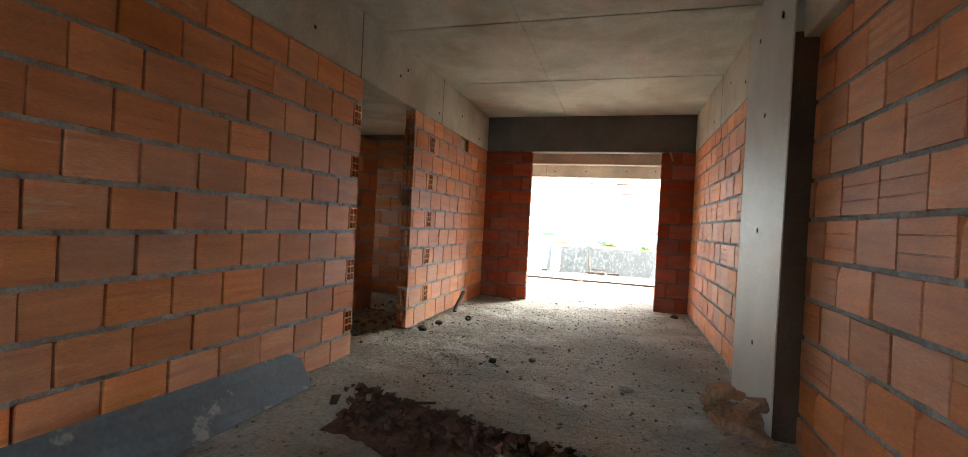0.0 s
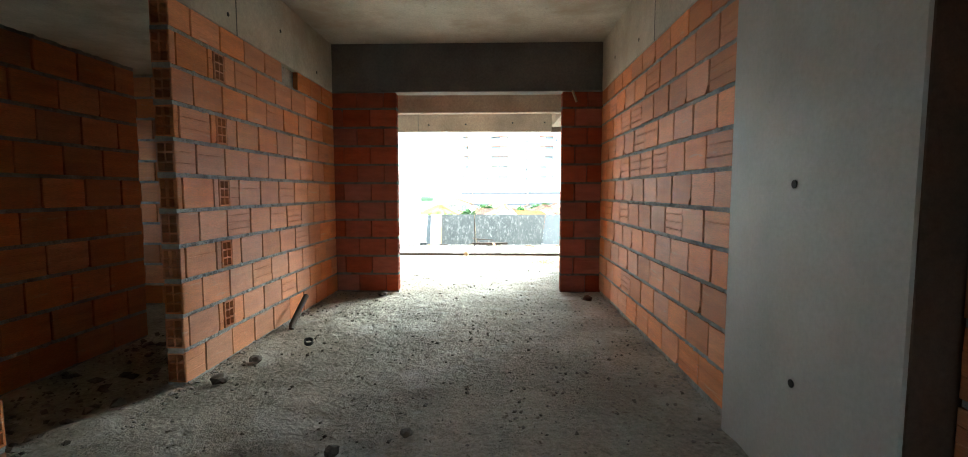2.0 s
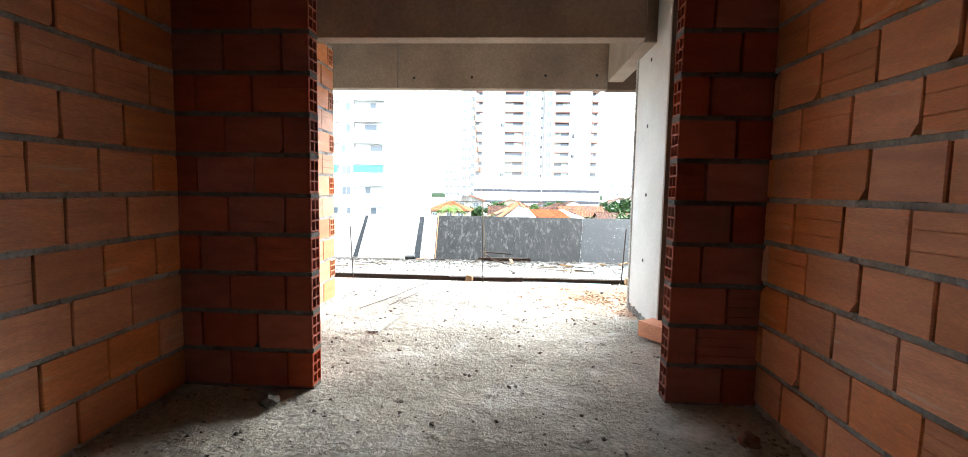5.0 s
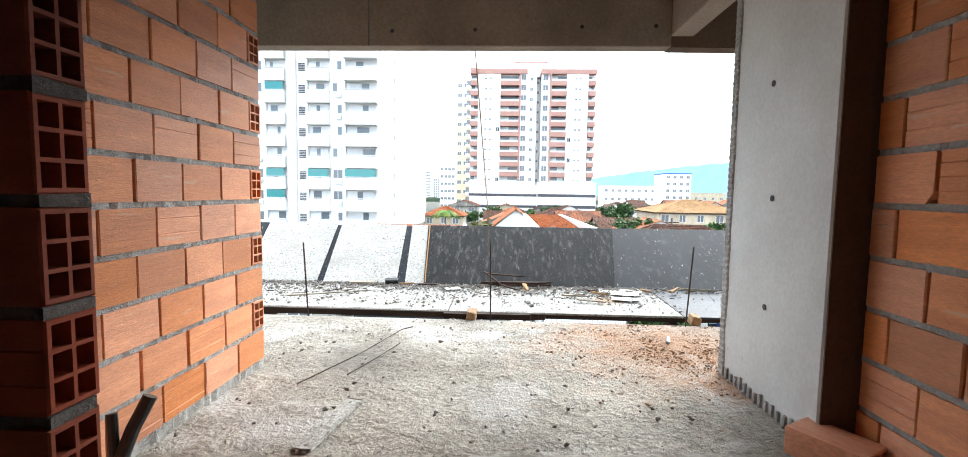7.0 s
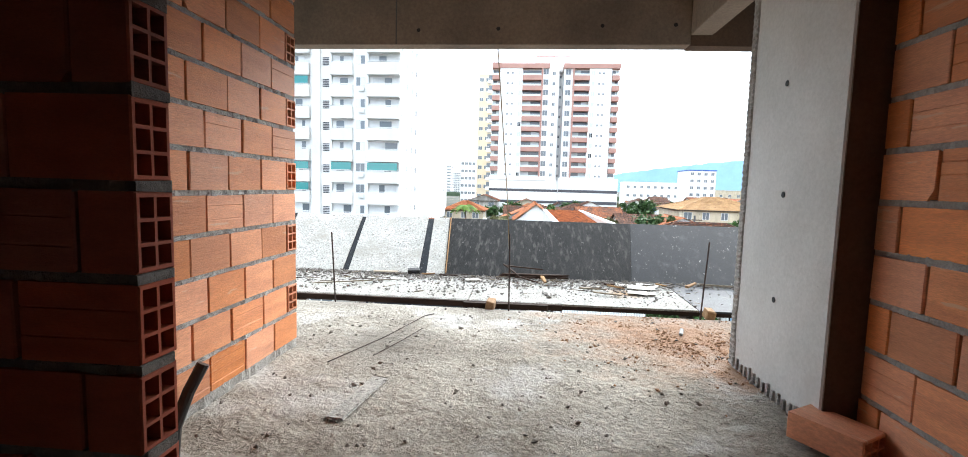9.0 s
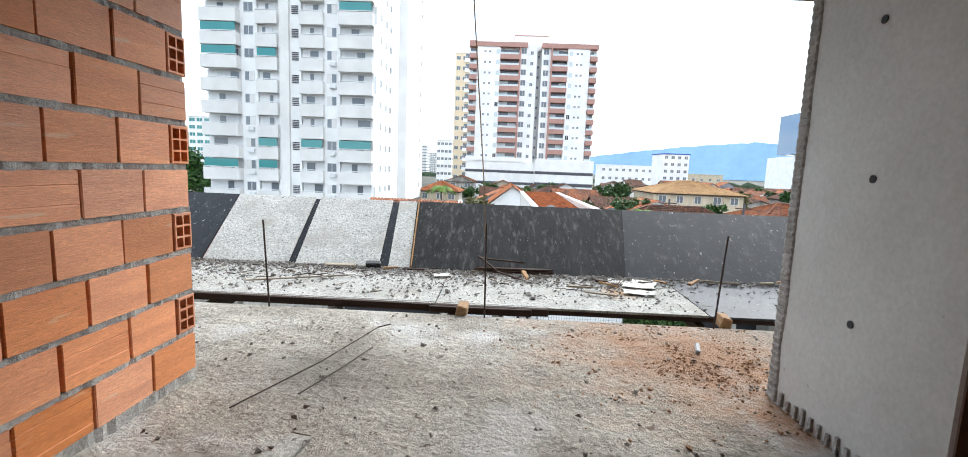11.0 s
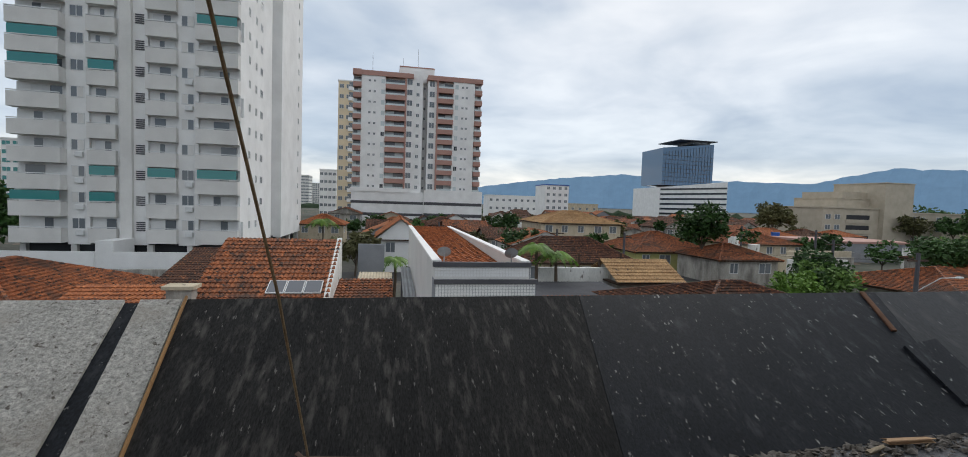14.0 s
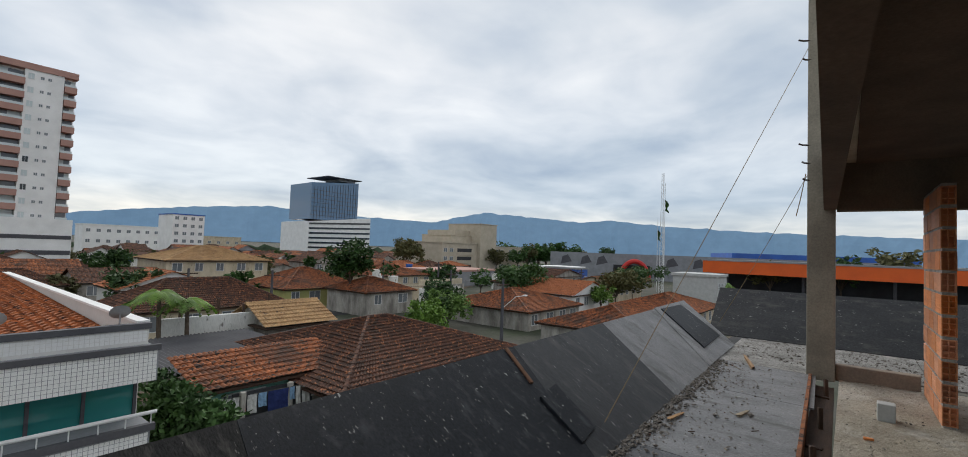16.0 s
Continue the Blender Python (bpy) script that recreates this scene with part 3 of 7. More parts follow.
# Thin added skins: the dim side of each column is put into colour.
structure("column_room_side", (1.806, 2.1, 3.552, 3.5595, 0, CEIL - 0.5), SHADED_FORM_STAIN, "brown form-stained skin on the column, darkened as its shaded side", "column")
structure("column_balcony_side", (1.732, 2.06, 8.872, 8.8795, 0, CEIL - 0.01), SHADED_FORM_STAIN, "brown form-stained skin on the column, darkened as its shaded side", "column")
concrete_column("column_corner", 8.305, 8.56, 10.862, 11.17, 6.4, "brown-grey concrete column rising past the slab edge", (), CONCRETE_OLIVE)
# Added sheet under the ceiling, its colour standing in for deep shade.
structure("ceiling_end", (2.3, 8.29, 7.76, 10.65, CEIL - 0.02, CEIL - 0.003), SHADED_FORM_STAIN, "brown ceiling sheet over the far balcony, darkened as in shade", "ceiling")
structure("upstand", (8.42, 8.56, 10.03, 10.86, -0.02, 0.19), CONCRETE_BROWN, "low concrete kerb at the end of the balcony", "kerb", 0.008)


def rough_edge_strip():
    """A ragged combed mortar strip down the column's outer edge, and mortar teeth at its foot."""
    verts, faces, n = [], [], 230
    for k in range(n + 1):
        z = 0.0 + k * (CEIL - 0.02) / n
        w = 0.055 + 0.014 * noise.noise((z * 5, 1, 0)) + 0.006 * noise.noise((z * 40, 2, 0))
        d = 0.004 + 0.007 * (0.5 + 0.5 * math.sin(k * 2.1)) + 0.003 * noise.noise((z * 30, 5, 0))
        verts += [(1.7245, 9.785 - w, z), (1.724 - d, 9.785 - w * 0.85, z), (1.724 - d, 9.787, z), (1.724 - d * 0.3, 9.795 + d, z), (1.80, 9.795 + d, z)]
    for k in range(n):
        for i in range(4):
            p = k * 5 + i
            faces.append((p, p + 1, p + 6, p + 5))
    me = bpy.data.meshes.new("mortar_strip")
    me.from_pydata(verts, [], faces)
    me.materials.append(MORTAR)
    tagged(new("mortar_strip", me), "ragged combed grey mortar strip down the column edge", "mortar", "", "structure")
    bm = bmesh.new()
    for k in range(15):
        y = 8.98 + k * 0.053
        prism(bm, [(1.71, y, 0.0), (1.727, y, 0.0), (1.727, y + 0.016, 0.0), (1.71, y + 0.016, 0.0)], (0.003, 0, 0.04 + 0.035 * random.random()))
    tagged(part("mortar_teeth", bm, MORTAR), "small mortar teeth at the foot of the column", "mortar", "", "structure")


rough_edge_strip()

# ---- brick walls ----
BRICK_MESHES = {}


def brick_mesh(length, lo, hi, mat, seed=0, thick=T, height=0.181):
    """A six-hole clay block, centred, length along x. lo, hi: open honeycomb ends."""
    key = (round(length, 2), lo, hi, mat.name, seed, thick, round(height, 3))
    if key in BRICK_MESHES:
        return BRICK_MESHES[key]
    rnd = random.Random(seed * 77 + int(length * 100))
    L, W, H = key[0] / 2, thick / 2, height / 2
    bm = bmesh.new()
    c = 0.004

    def ring(x, k):
        return [bm.verts.new((x, sy * (W - k), sz * (H - k))) for sy, sz in ((-1, -1), (1, -1), (1, 1), (-1, 1))]
    rings = [ring(-L, c), ring(-L + c, 0), ring(L - c, 0), ring(L, c)]
    grooves = {1: (-0.034, 0.034), 4: (0.03,), 5: (-0.05, 0.0, 0.05)}.get(seed, ())
    for n_ring, (a, b) in enumerate(zip(rings, rings[1:])):
        for i in range(4):
            if n_ring == 1 and i in (1, 3) and grooves:
                s = 1 if i == 1 else -1
                prev = (a[1], b[1]) if i == 1 else (a[0], b[0])
                last = (a[2], b[2]) if i == 1 else (a[3], b[3])
                for gz in grooves:
                    for dz, dep in ((-0.0035, 0), (-0.001, 0.0026), (0.001, 0.0026), (0.0035, 0)):
                        pair = tuple(bm.verts.new((v.co.x, s * (W - dep), gz + dz)) for v in prev)
                        bm.faces.new((prev[0], prev[1], pair[1], pair[0]))
                        prev = pair
                bm.faces.new((prev[0], prev[1], last[1], last[0]))
                continue
            bm.faces.new((a[i], a[(i + 1) % 4], b[(i + 1) % 4], b[i]))
    for open_end, r, s in ((lo, rings[0], -1), (hi, rings[3], 1)):
        if not open_end:
            bm.faces.new(r)
            continue
        x, w2, h2 = s * L, W - c, H - c
        t = 0.0085
        cw, ch = (2 * w2 - 3 * t) / 2, (2 * h2 - 4 * t) / 3
        ys = [-w2, -w2 + t, -w2 + t + cw, -w2 + 2 * t + cw, w2 - t, w2]
        zs = [-h2 + v for v in (0, t, t + ch, 2 * t + ch, 2 * t + 2 * ch, 3 * t + 2 * ch, 3 * t + 3 * ch, 2 * h2)]
        g = [[bm.verts.new((x, y, z)) for z in zs] for y in ys]
        for i in range(5):
            for j in range(7):
                quad = (g[i][j], g[i + 1][j], g[i + 1][j + 1], g[i][j + 1])
                if i % 2 == 1 and j % 2 == 1:
                    d = [bm.verts.new((v.co.x - s * 0.055, v.co.y, v.co.z)) for v in quad]
                    for k in range(4):
                        bm.faces.new((quad[k], quad[(k + 1) % 4], d[(k + 1) % 4], d[k]))
                    bm.faces.new(d)
                else:
                    bm.faces.new(quad)
    bmesh.ops.remove_doubles(bm, verts=bm.verts, dist=0.0005)
    if seed == 3 and not (lo or hi):
        s_x, s_z = rnd.choice((-1, 1)), rnd.choice((-1, 1))
        bmesh.ops.bisect_plane(bm, geom=bm.verts[:] + bm.edges[:] + bm.faces[:], plane_co=(s_x * (L - 0.026), 0, s_z * H), plane_no=(s_x * 0.8, 0.1, s_z * 0.6), clear_outer=True)
        bmesh.ops.holes_fill(bm, edges=[e for e in bm.edges if e.is_boundary])
    for v in bm.verts:
        if abs(v.co.x) < L - 0.02 or not (lo or hi):
            v.co += Vector((rnd.uniform(-1, 1), rnd.uniform(-1, 1) * 0.7, rnd.uniform(-1, 1))) * 0.0016
    BRICK_MESHES[key] = mesh_of("brick", bm, mat)
    return BRICK_MESHES[key]


def brick_wall(name, label, axis, s0, s1, face, side, courses, mat=BRICK, ends=(False, False), headers=(), gaps=(), thick=T, rough=0.4,
               base=0.0, course=0.2115, pitch=0.3115, joints=(0.0, 0.15)):
    """A wall of clay blocks in running bond along axis, from s0 to s1. face: the plane of its visible face, side: +1 or -1, the way that face looks.
    headers: places where a crossing wall's blocks show their open ends in the odd courses. gaps: (course, place) of missing blocks.
    joints: the place of one upright joint in the even and in the odd courses; the blocks repeat every pitch from there."""
    rnd = random.Random(name)
    mid = face - side * thick / 2
    top = base + courses * course
    core = bmesh.new()
    q = 0.014
    e0, e1 = s0 + (0.075 if ends[0] else 0.004), s1 - (0.075 if ends[1] else 0.004)
    if axis == "y":
        box(core, mid - q, mid + q, e0, e1, -0.02, top)
    else:
        box(core, e0, e1, mid - q, mid + q, -0.02, top)
    for c in range(0, courses + 1):
        z, n = base + c * course, max(2, int((s1 - s0) / 0.03))
        rows = []
        for i in range(n + 1):
            s = s0 + 0.004 + (s1 - s0 - 0.008) * i / n
            k0, k1 = (thick / 2 - 0.006 + rnd.uniform(-0.006, 0.007) for _ in (0, 1))
            t0, t1 = 0.0125 + rnd.uniform(-0.0025, 0.006), 0.0125 + rnd.uniform(-0.0025, 0.006)
            low = 0.06 if c == 0 else 0.0
            pts = [(-k0, -t0 - low), (k1, -t1 - low), (k1, t1), (-k0, t0)]
            rows.append([core.verts.new((mid + a, s, z + b) if axis == "y" else (s, mid + a, z + b)) for a, b in pts])
        for r0, r1 in zip(rows, rows[1:]):
            for i in range(4):
                core.faces.new((r0[i], r0[(i + 1) % 4], r1[(i + 1) % 4], r1[i]))
        core.faces.new(rows[0])
        core.faces.new(rows[-1])
    # Walls of shade-darkened brick take the shade-darkened mortar.
    wall = tagged(part(name, core, MORTAR_SHADED if mat is BRICK_DARKENED else MORTAR), label, "wall", "", "structure")
    tall = course - 0.0255

    def lay(centre, z, mesh, turned=False, out=0.0):
        m = Matrix.Translation((mid + out, centre, z) if axis == "y" else (centre, mid + out, z))
        ang = (90 if axis == "y" else 0) + (90 if turned else 0) + rnd.uniform(-0.25, 0.25)
        part("brick", mesh, mat, wall, m=m @ pose(0, 0, 0, rnd.uniform(-0.4, 0.4), rnd.uniform(-0.3, 0.3), ang))

    for c in range(courses):
        z = base + (c + 0.5) * course
        odd = c % 2
        spans, cut = [], s0
        for h in headers:
            if odd:
                spans.append((cut, h - 0.063))
                cut = h + 0.063
                lay(h, z, brick_mesh(0.22, True, True, mat, 0, 0.115, tall), True, side * (thick / 2 - 0.11 + 0.002))
        spans.append((cut, s1))
        for a, b in spans:
            first = joints[odd] + math.ceil((a + 0.035 - joints[odd]) / pitch) * pitch
            cuts = [a] + [first + k * pitch for k in range(60) if first + k * pitch < b - 0.035] + [b]
            for s, e in zip(cuts, cuts[1:]):
                if e - s < 0.02 or any(c == gc and s <= gs < e for gc, gs in gaps):
                    continue
                w = e - s - rnd.choice((0.006, 0.007, 0.008, 0.010, 0.013))
                out = rnd.uniform(-0.002, 0.003) * side
                lo, hi = ends[0] and abs(s - s0) < 0.01, ends[1] and abs(e - s1) < 0.01
                kind = rnd.choice((0, 0, 2, 3, 1, 1, 4, 5, 3)) if rnd.random() < 0.5 * rough + 0.1 else rnd.choice((0, 2))
                lay((s + e) / 2, z, brick_mesh(w, lo, hi, mat, kind, thick, tall), False, out)
    return wall


# walls of the long room
brick_wall("wall_left", "orange hollow clay block wall with grey mortar joints", "y", -1.0, 3.97, XL, 1, 11, headers=(3.91,), ends=(False, True), base=-0.028, joints=(2.438, 2.312))
brick_wall("wall_left_far", "orange hollow clay block wall with open block ends", "y", 5.0, YW, XL, 1, 11, headers=(5.485,), ends=(True, False), gaps=((10, 6.67),), rough=1.0, joints=(5.508, 5.982), pitch=0.309)
brick_wall("wall_right", "orange ridged clay block wall with thick mortar joints", "y", -1.0, 3.54, 1.92, -1, 12, rough=1.6, base=-0.04, course=0.2175, pitch=0.332, joints=(2.473, 2.312))
brick_wall("wall_right_far", "orange clay block wall with grey mortar joints", "y", 4.58, YW, XR, -1, 11, rough=1.2, base=0.032, course=0.2095, pitch=0.309, joints=(4.985, 4.872))
# Piers face the dim room: that shade is put into brick and mortar colours.
brick_wall("jamb_left", "red clay block pier beside the opening, its shaded face darkened in colour", "x", XL - 0.11, -0.47, YW, -1, 11, BRICK_DARKENED, (False, True), joints=(-0.62, -0.78))
brick_wall("jamb_right", "red clay block pier beside the opening, its shaded face darkened in colour", "x", 1.41, XR + 0.11, YW, -1, 11, BRICK_DARKENED, (True, False), joints=(1.70, 1.56))
# balcony
brick_wall("wall_balcony_left", "bright orange clay block wall at the balcony", "y", YW + T + 0.004, 9.65, -1.09, 1, 12, headers=(9.595,), ends=(False, True), base=0.045, course=0.194, pitch=0.2875, joints=(8.795, 8.968))
brick_wall("wall_balcony_right", "bright orange clay block wall beside the column", "y", YW + T + 0.004, 8.87, 1.875, -1, 11, rough=1.2, joints=(8.745, 8.588))
brick_wall("wall_facade", "orange clay block wall with open block ends at the balcony", "x", 6.95, 8.29, 10.02, 1, 11, ends=(True, False))
# corridor behind the doorway
brick_wall("wall_corridor", "dim red clay block wall in the side corridor", "y", 2.6, 5.95, -2.15, 1, 10, ends=(False, True))
brick_wall("wall_corridor_end", "dim red clay block wall at the corridor's end", "x", -3.6, -1.32, 7.0, -1, 11)
# unseen plain walls that close the place, with openings added to tune its light
structure("wall_back", (-0.35, 2.2, -1.35, -1.2, -0.16, CEIL), BRICK_DARKENED, "unseen dark clay back wall beside an added light opening", "wall")
structure("wall_back_side", (-4.7, -0.75, -1.35, -1.2, -0.16, CEIL), BRICK_DARKENED, "unseen dark clay back wall beside an added light opening", "wall")
structure("wall_back_lintel", (-0.75, -0.35, -1.35, -1.2, 2.1, CEIL), MORTAR, "plain grey unseen lintel over the added back opening", "wall")
structure("wall_outer_right", (2.14, 2.26, -1.2, 7.9, -0.02, CEIL), MORTAR, "plain grey wall behind the brickwork", "wall")
structure("wall_room_back", (2.26, 8.6, 7.6, 7.75, -0.02, CEIL), MORTAR, "plain grey wall behind the balcony", "wall")
structure("wall_outer_left", (-4.75, -4.6, -1.35, 6.1, -0.16, CEIL), MORTAR, "plain grey unseen outer wall beside an added light opening", "wall")
structure("wall_outer_left_end", (-4.75, -4.6, 6.75, 9.5, -0.16, CEIL), MORTAR, "plain grey unseen outer wall beside an added light opening", "wall")
structure("wall_outer_left_lintel", (-4.75, -4.6, 6.1, 6.75, 1.95, CEIL), MORTAR, "plain grey unseen wall over an added light opening", "wall")
structure("wall_outer_left_sill", (-4.75, -4.6, 6.1, 6.75, -0.16, 0.9), MORTAR, "plain grey unseen wall under an added light opening", "wall")
structure("wall_left_front", (-4.6, -1.7, 9.35, 9.5, -0.02, CEIL), MORTAR, "plain grey front wall", "wall")

# ---- catch platform along the slab edge ----
TRAY_Y0, TRAY_Y1, TRAY_Y2, TRAY_Z0, TRAY_Z1 = 11.0, 12.03, 13.08, 0.03, 0.645


def tray_panel(name, quad, mat, label, thick=0.018):
    """One plywood sheet laid on four corners."""
    p = [Vector(v) for v in quad]
    nrm = (p[1] - p[0]).cross(p[3] - p[0]).normalized()
    bm = bmesh.new()
    prism(bm, [v - nrm * thick for v in p], nrm * thick)
    ob = part(name, bm, mat)
    return tagged(ob, label, "plywood sheet", "plywood sheets of the catch platform")


def flat_panel(x0, x1, mat, label, z=TRAY_Z0, dy=0.0):
    return tray_panel("platform_sheet", [(x0, TRAY_Y0 + dy, z), (x1, TRAY_Y0 + 0.015 * x1 * 0.5 + dy, z), (x1, TRAY_Y1 + 0.03 + 0.022 * max(x1, 0), z + 0.025), (x0, TRAY_Y1 + 0.03 + 0.022 * max(x0, 0), z + 0.025)], mat, label)


def slope_panel(xb0, xb1, xt0, xt1, mat, label, up=0.0):
    return tray_panel("sloped_sheet", [(xb0, TRAY_Y1 + 0.022 * max(xb0, 0), TRAY_Z0 + 0.03 + up), (xb1, TRAY_Y1 + 0.022 * max(xb1, 0), TRAY_Z0 + 0.03 + up), (xt1, TRAY_Y2 + 0.022 * max(xt1, 0), TRAY_Z1 + up), (xt0, TRAY_Y2 + 0.022 * max(xt0, 0), TRAY_Z1 + up)], mat, label)


GREY_L, BLACK_L = "cement-crusted pale grey plywood sheet", "black film-faced plywood sheet with cement spatter"
flat_panel(-8.0, -5.2, PLY_GREY, GREY_L)
flat_panel(-5.19, -2.6, PLY_GREY, GREY_L)
flat_panel(-2.59, -0.12, PLY_GREY, GREY_L)
flat_panel(-0.11, 1.96, PLY_GREY, GREY_L)
flat_panel(1.97, 4.4, PLY_FLAT, "worn slate grey plywood sheet with grit")
flat_panel(4.41, 6.6, PLY_SLATE, "worn slate grey plywood sheet with grit")
flat_panel(6.61, 8.3, PLY_SLATE, "worn slate grey plywood sheet with grit")
flat_panel(8.31, 10.6, PLY_DUSTY, "worn slate grey plywood sheet with grit")
slope_panel(-8.0, -4.9, -8.2, -5.1, PLY_BLACK, BLACK_L)
slope_panel(-4.89, -2.62, -5.09, -2.8, PLY_BLACK, BLACK_L)
slope_panel(-2.60, -1.74, -2.79, -1.86, PLY_GREY, GREY_L)
slope_panel(-1.66, -0.83, -1.80, -0.93, PLY_GREY, GREY_L)
slope_panel(-0.73, -0.52, -0.85, -0.64, PLY_GREY, GREY_L)
slope_panel(-2.0, -0.50, -2.2, -0.62, PLY_BLACK, BLACK_L, -0.02)
slope_panel(-0.50, 1.60, -0.61, 1.78, PLY_BROWN, "worn brown-black plywood sheet with vertical scuffs")
slope_panel(1.603, 3.85, 1.783, 4.30, PLY_BLACK, BLACK_L)
slope_panel(3.853, 5.9, 4.303, 6.4, PLY_DULL, "dull black plywood sheet on the slope", 0.0)
slope_panel(5.903, 7.6, 6.403, 8.6, PLY_SLATE, "dull grey plywood sheet on the slope", 0.0)
slope_panel(7.603, 9.6, 8.603, 10.5, PLY_SLATE, "dull grey plywood sheet on the slope", 0.02)
# wing of the platform round the corner
for y0, y1 in ((12.2, 9.9), (9.89, 7.6), (7.59, 5.2)):
    tray_panel("platform_sheet", [(8.75, y1, 0.03), (10.75, y1, 0.05), (10.75, y0, 0.05), (8.75, y0, 0.03)], PLY_DUSTY, "gritty grey plywood sheet strewn with rubble")
for y0, y1 in ((12.9, 11.0), (10.98, 8.4), (8.38, 5.6)):
    tray_panel("sloped_sheet", [(10.72, y1, 0.06), (11.75, y1, 0.9), (11.75, y0, 0.9), (10.72, y0, 0.06)], PLY_DULL, "dull grey plywood sheet on the slope")

# ---- city: ground, hills, far woods ----
G = -7.2


def build_ground():
    bm = bmesh.new()
    v = [bm.verts.new((x, y, G)) for x, y in ((-4000, -4000), (4000, -4000), (4000, 4000), (-4000, 4000))]
    bm.faces.new(v)
    tagged(part("ground", bm, GROUND), "paved and grassy town ground reaching the horizon", "ground", "", "structure")
    for name, x0, x1, y0, y1 in (("road_1", -60, 160, 60, 66), ("road_2", 27, 33, 40, 220), ("road_3", 40, 200, 15, 21)):
        structure(name, (x0, x1, y0, y1, G - 0.1, G + 0.02), ASPHALT, "worn grey asphalt street", "road")


RIDGE = ((-35, 0.2), (0, 0.7), (6, 1.3), (10.7, 2.0), (14.5, 2.6), (19.6, 3.26), (23.5, 3.6), (27.7, 3.9), (33, 3.5), (38.5, 3.25), (45.8, 3.0), (49, 3.8), (52, 4.45),
         (57.8, 4.04), (63.7, 3.55), (66.8, 3.9), (72, 3.4), (81, 2.86), (100, 2.2), (131, 2.0))


def ridge_height(a):
    """Angle of the mountain skyline above the horizon at a bearing, both in degrees."""
    for (a0, e0), (a1, e1) in zip(RIDGE, RIDGE[1:]):
        if a0 <= a <= a1:
            return e0 + (e1 - e0) * (a - a0) / (a1 - a0)
    return 1.0


def build_hills():
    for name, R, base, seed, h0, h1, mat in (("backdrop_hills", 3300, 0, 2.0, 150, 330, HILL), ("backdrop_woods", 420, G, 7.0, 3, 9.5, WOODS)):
        verts, faces, n = [], [], 260
        for i in range(n + 1):
            a = radians(-35 + 165 * i / n)
            t = i / n * 14
            h = h0 + (h1 - h0) * max(0.0, 0.55 + 0.75 * noise.noise((t * 0.8, seed, 0)) + 0.3 * noise.noise((t * 2.3, seed, 3)) + 0.17 * noise.noise((t * 6, seed, 5)) + 0.05 * noise.noise((t * 17, seed, 8)))
            if R > 1000:
                b = math.degrees(a)
                h = R * math.tan(radians(ridge_height(b))) + 9 * noise.noise((b * 0.9, 3, 1)) + 6 * noise.noise((b * 2.7, 3, 4))
            if R < 1000:
                h = h0 + (h1 - h0) * abs(noise.noise((t * 6, seed, 1)) + 0.5 * noise.noise((t * 25, seed, 1))) * (1.0 if a > radians(18) else 0.3)
            for k, (rr, hh) in enumerate(((R - h * 0.9, base - 5), (R - h * 0.35, base + h * (0.62 + 0.1 * noise.noise((t * 9, seed, 2)))), (R, base + h), (R + h * 4, base - 5))):
                verts.append((rr * math.sin(a), rr * math.cos(a), hh))
        for i in range(n):
            for k in range(3):
                p = i * 4 + k
                faces.append((p, p + 4, p + 5, p + 1))
        me = bpy.data.meshes.new(name)
        me.from_pydata(verts, [], faces)
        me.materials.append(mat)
        tagged(new(name, me), "mountain ridge on the horizon, haze blue in its colour" if R > 1000 else "dark green line of far trees", "hills" if R > 1000 else "woods", "", "structure")


build_ground()
build_hills()


# ---- roofs and houses ----
def tile_slope(bm, a, b, c, d, wave=0.24, row=0.38, amp=0.055):
    """Barrel-tile relief on the slope with eave a-b and ridge d-c (all four corners as vectors; d above a, c above b)."""
    a, b, c, d = (Vector(v) for v in (a, b, c, d))
    width, rise = max((b - a).length, (c - d).length), max((d - a).length, (c - b).length)
    nrm = (b - a).cross(d - a).normalized() if (b - a).length > 0.01 else (c - d).cross(d - a).normalized()
    if nrm.z < 0:
        nrm = -nrm
    nu, nv = max(2, int(width / wave) * 4), max(1, int(rise / row))
    rows = []
    for j in range(nv):
        for top in (0, 1):
            v = (j + top) / nv
            lift = 0.05 * (1 - top)
            rows.append([bm.verts.new((a.lerp(d, v)).lerp(b.lerp(c, v), i / nu) + nrm * (lift + amp * abs(math.sin(math.pi * i / 4 * 1.0)) + 0.006 * noise.noise((i * 0.7, j * 1.3, a.x)))) for i in range(nu + 1)])
    for r0, r1 in zip(rows, rows[1:]):
        for i in range(nu):
            bm.faces.new((r0[i], r0[i + 1], r1[i + 1], r1[i]))


def ridge_cap(bm, p, q, r=0.12):
    p, q = Vector(p), Vector(q)
    n = max(1, int((q - p).length / 0.45))
    for i in range(n):
        tube(bm, p.lerp(q, i / n), p.lerp(q, (i + 1.08) / n), r * 1.05, r * 0.85, 6)


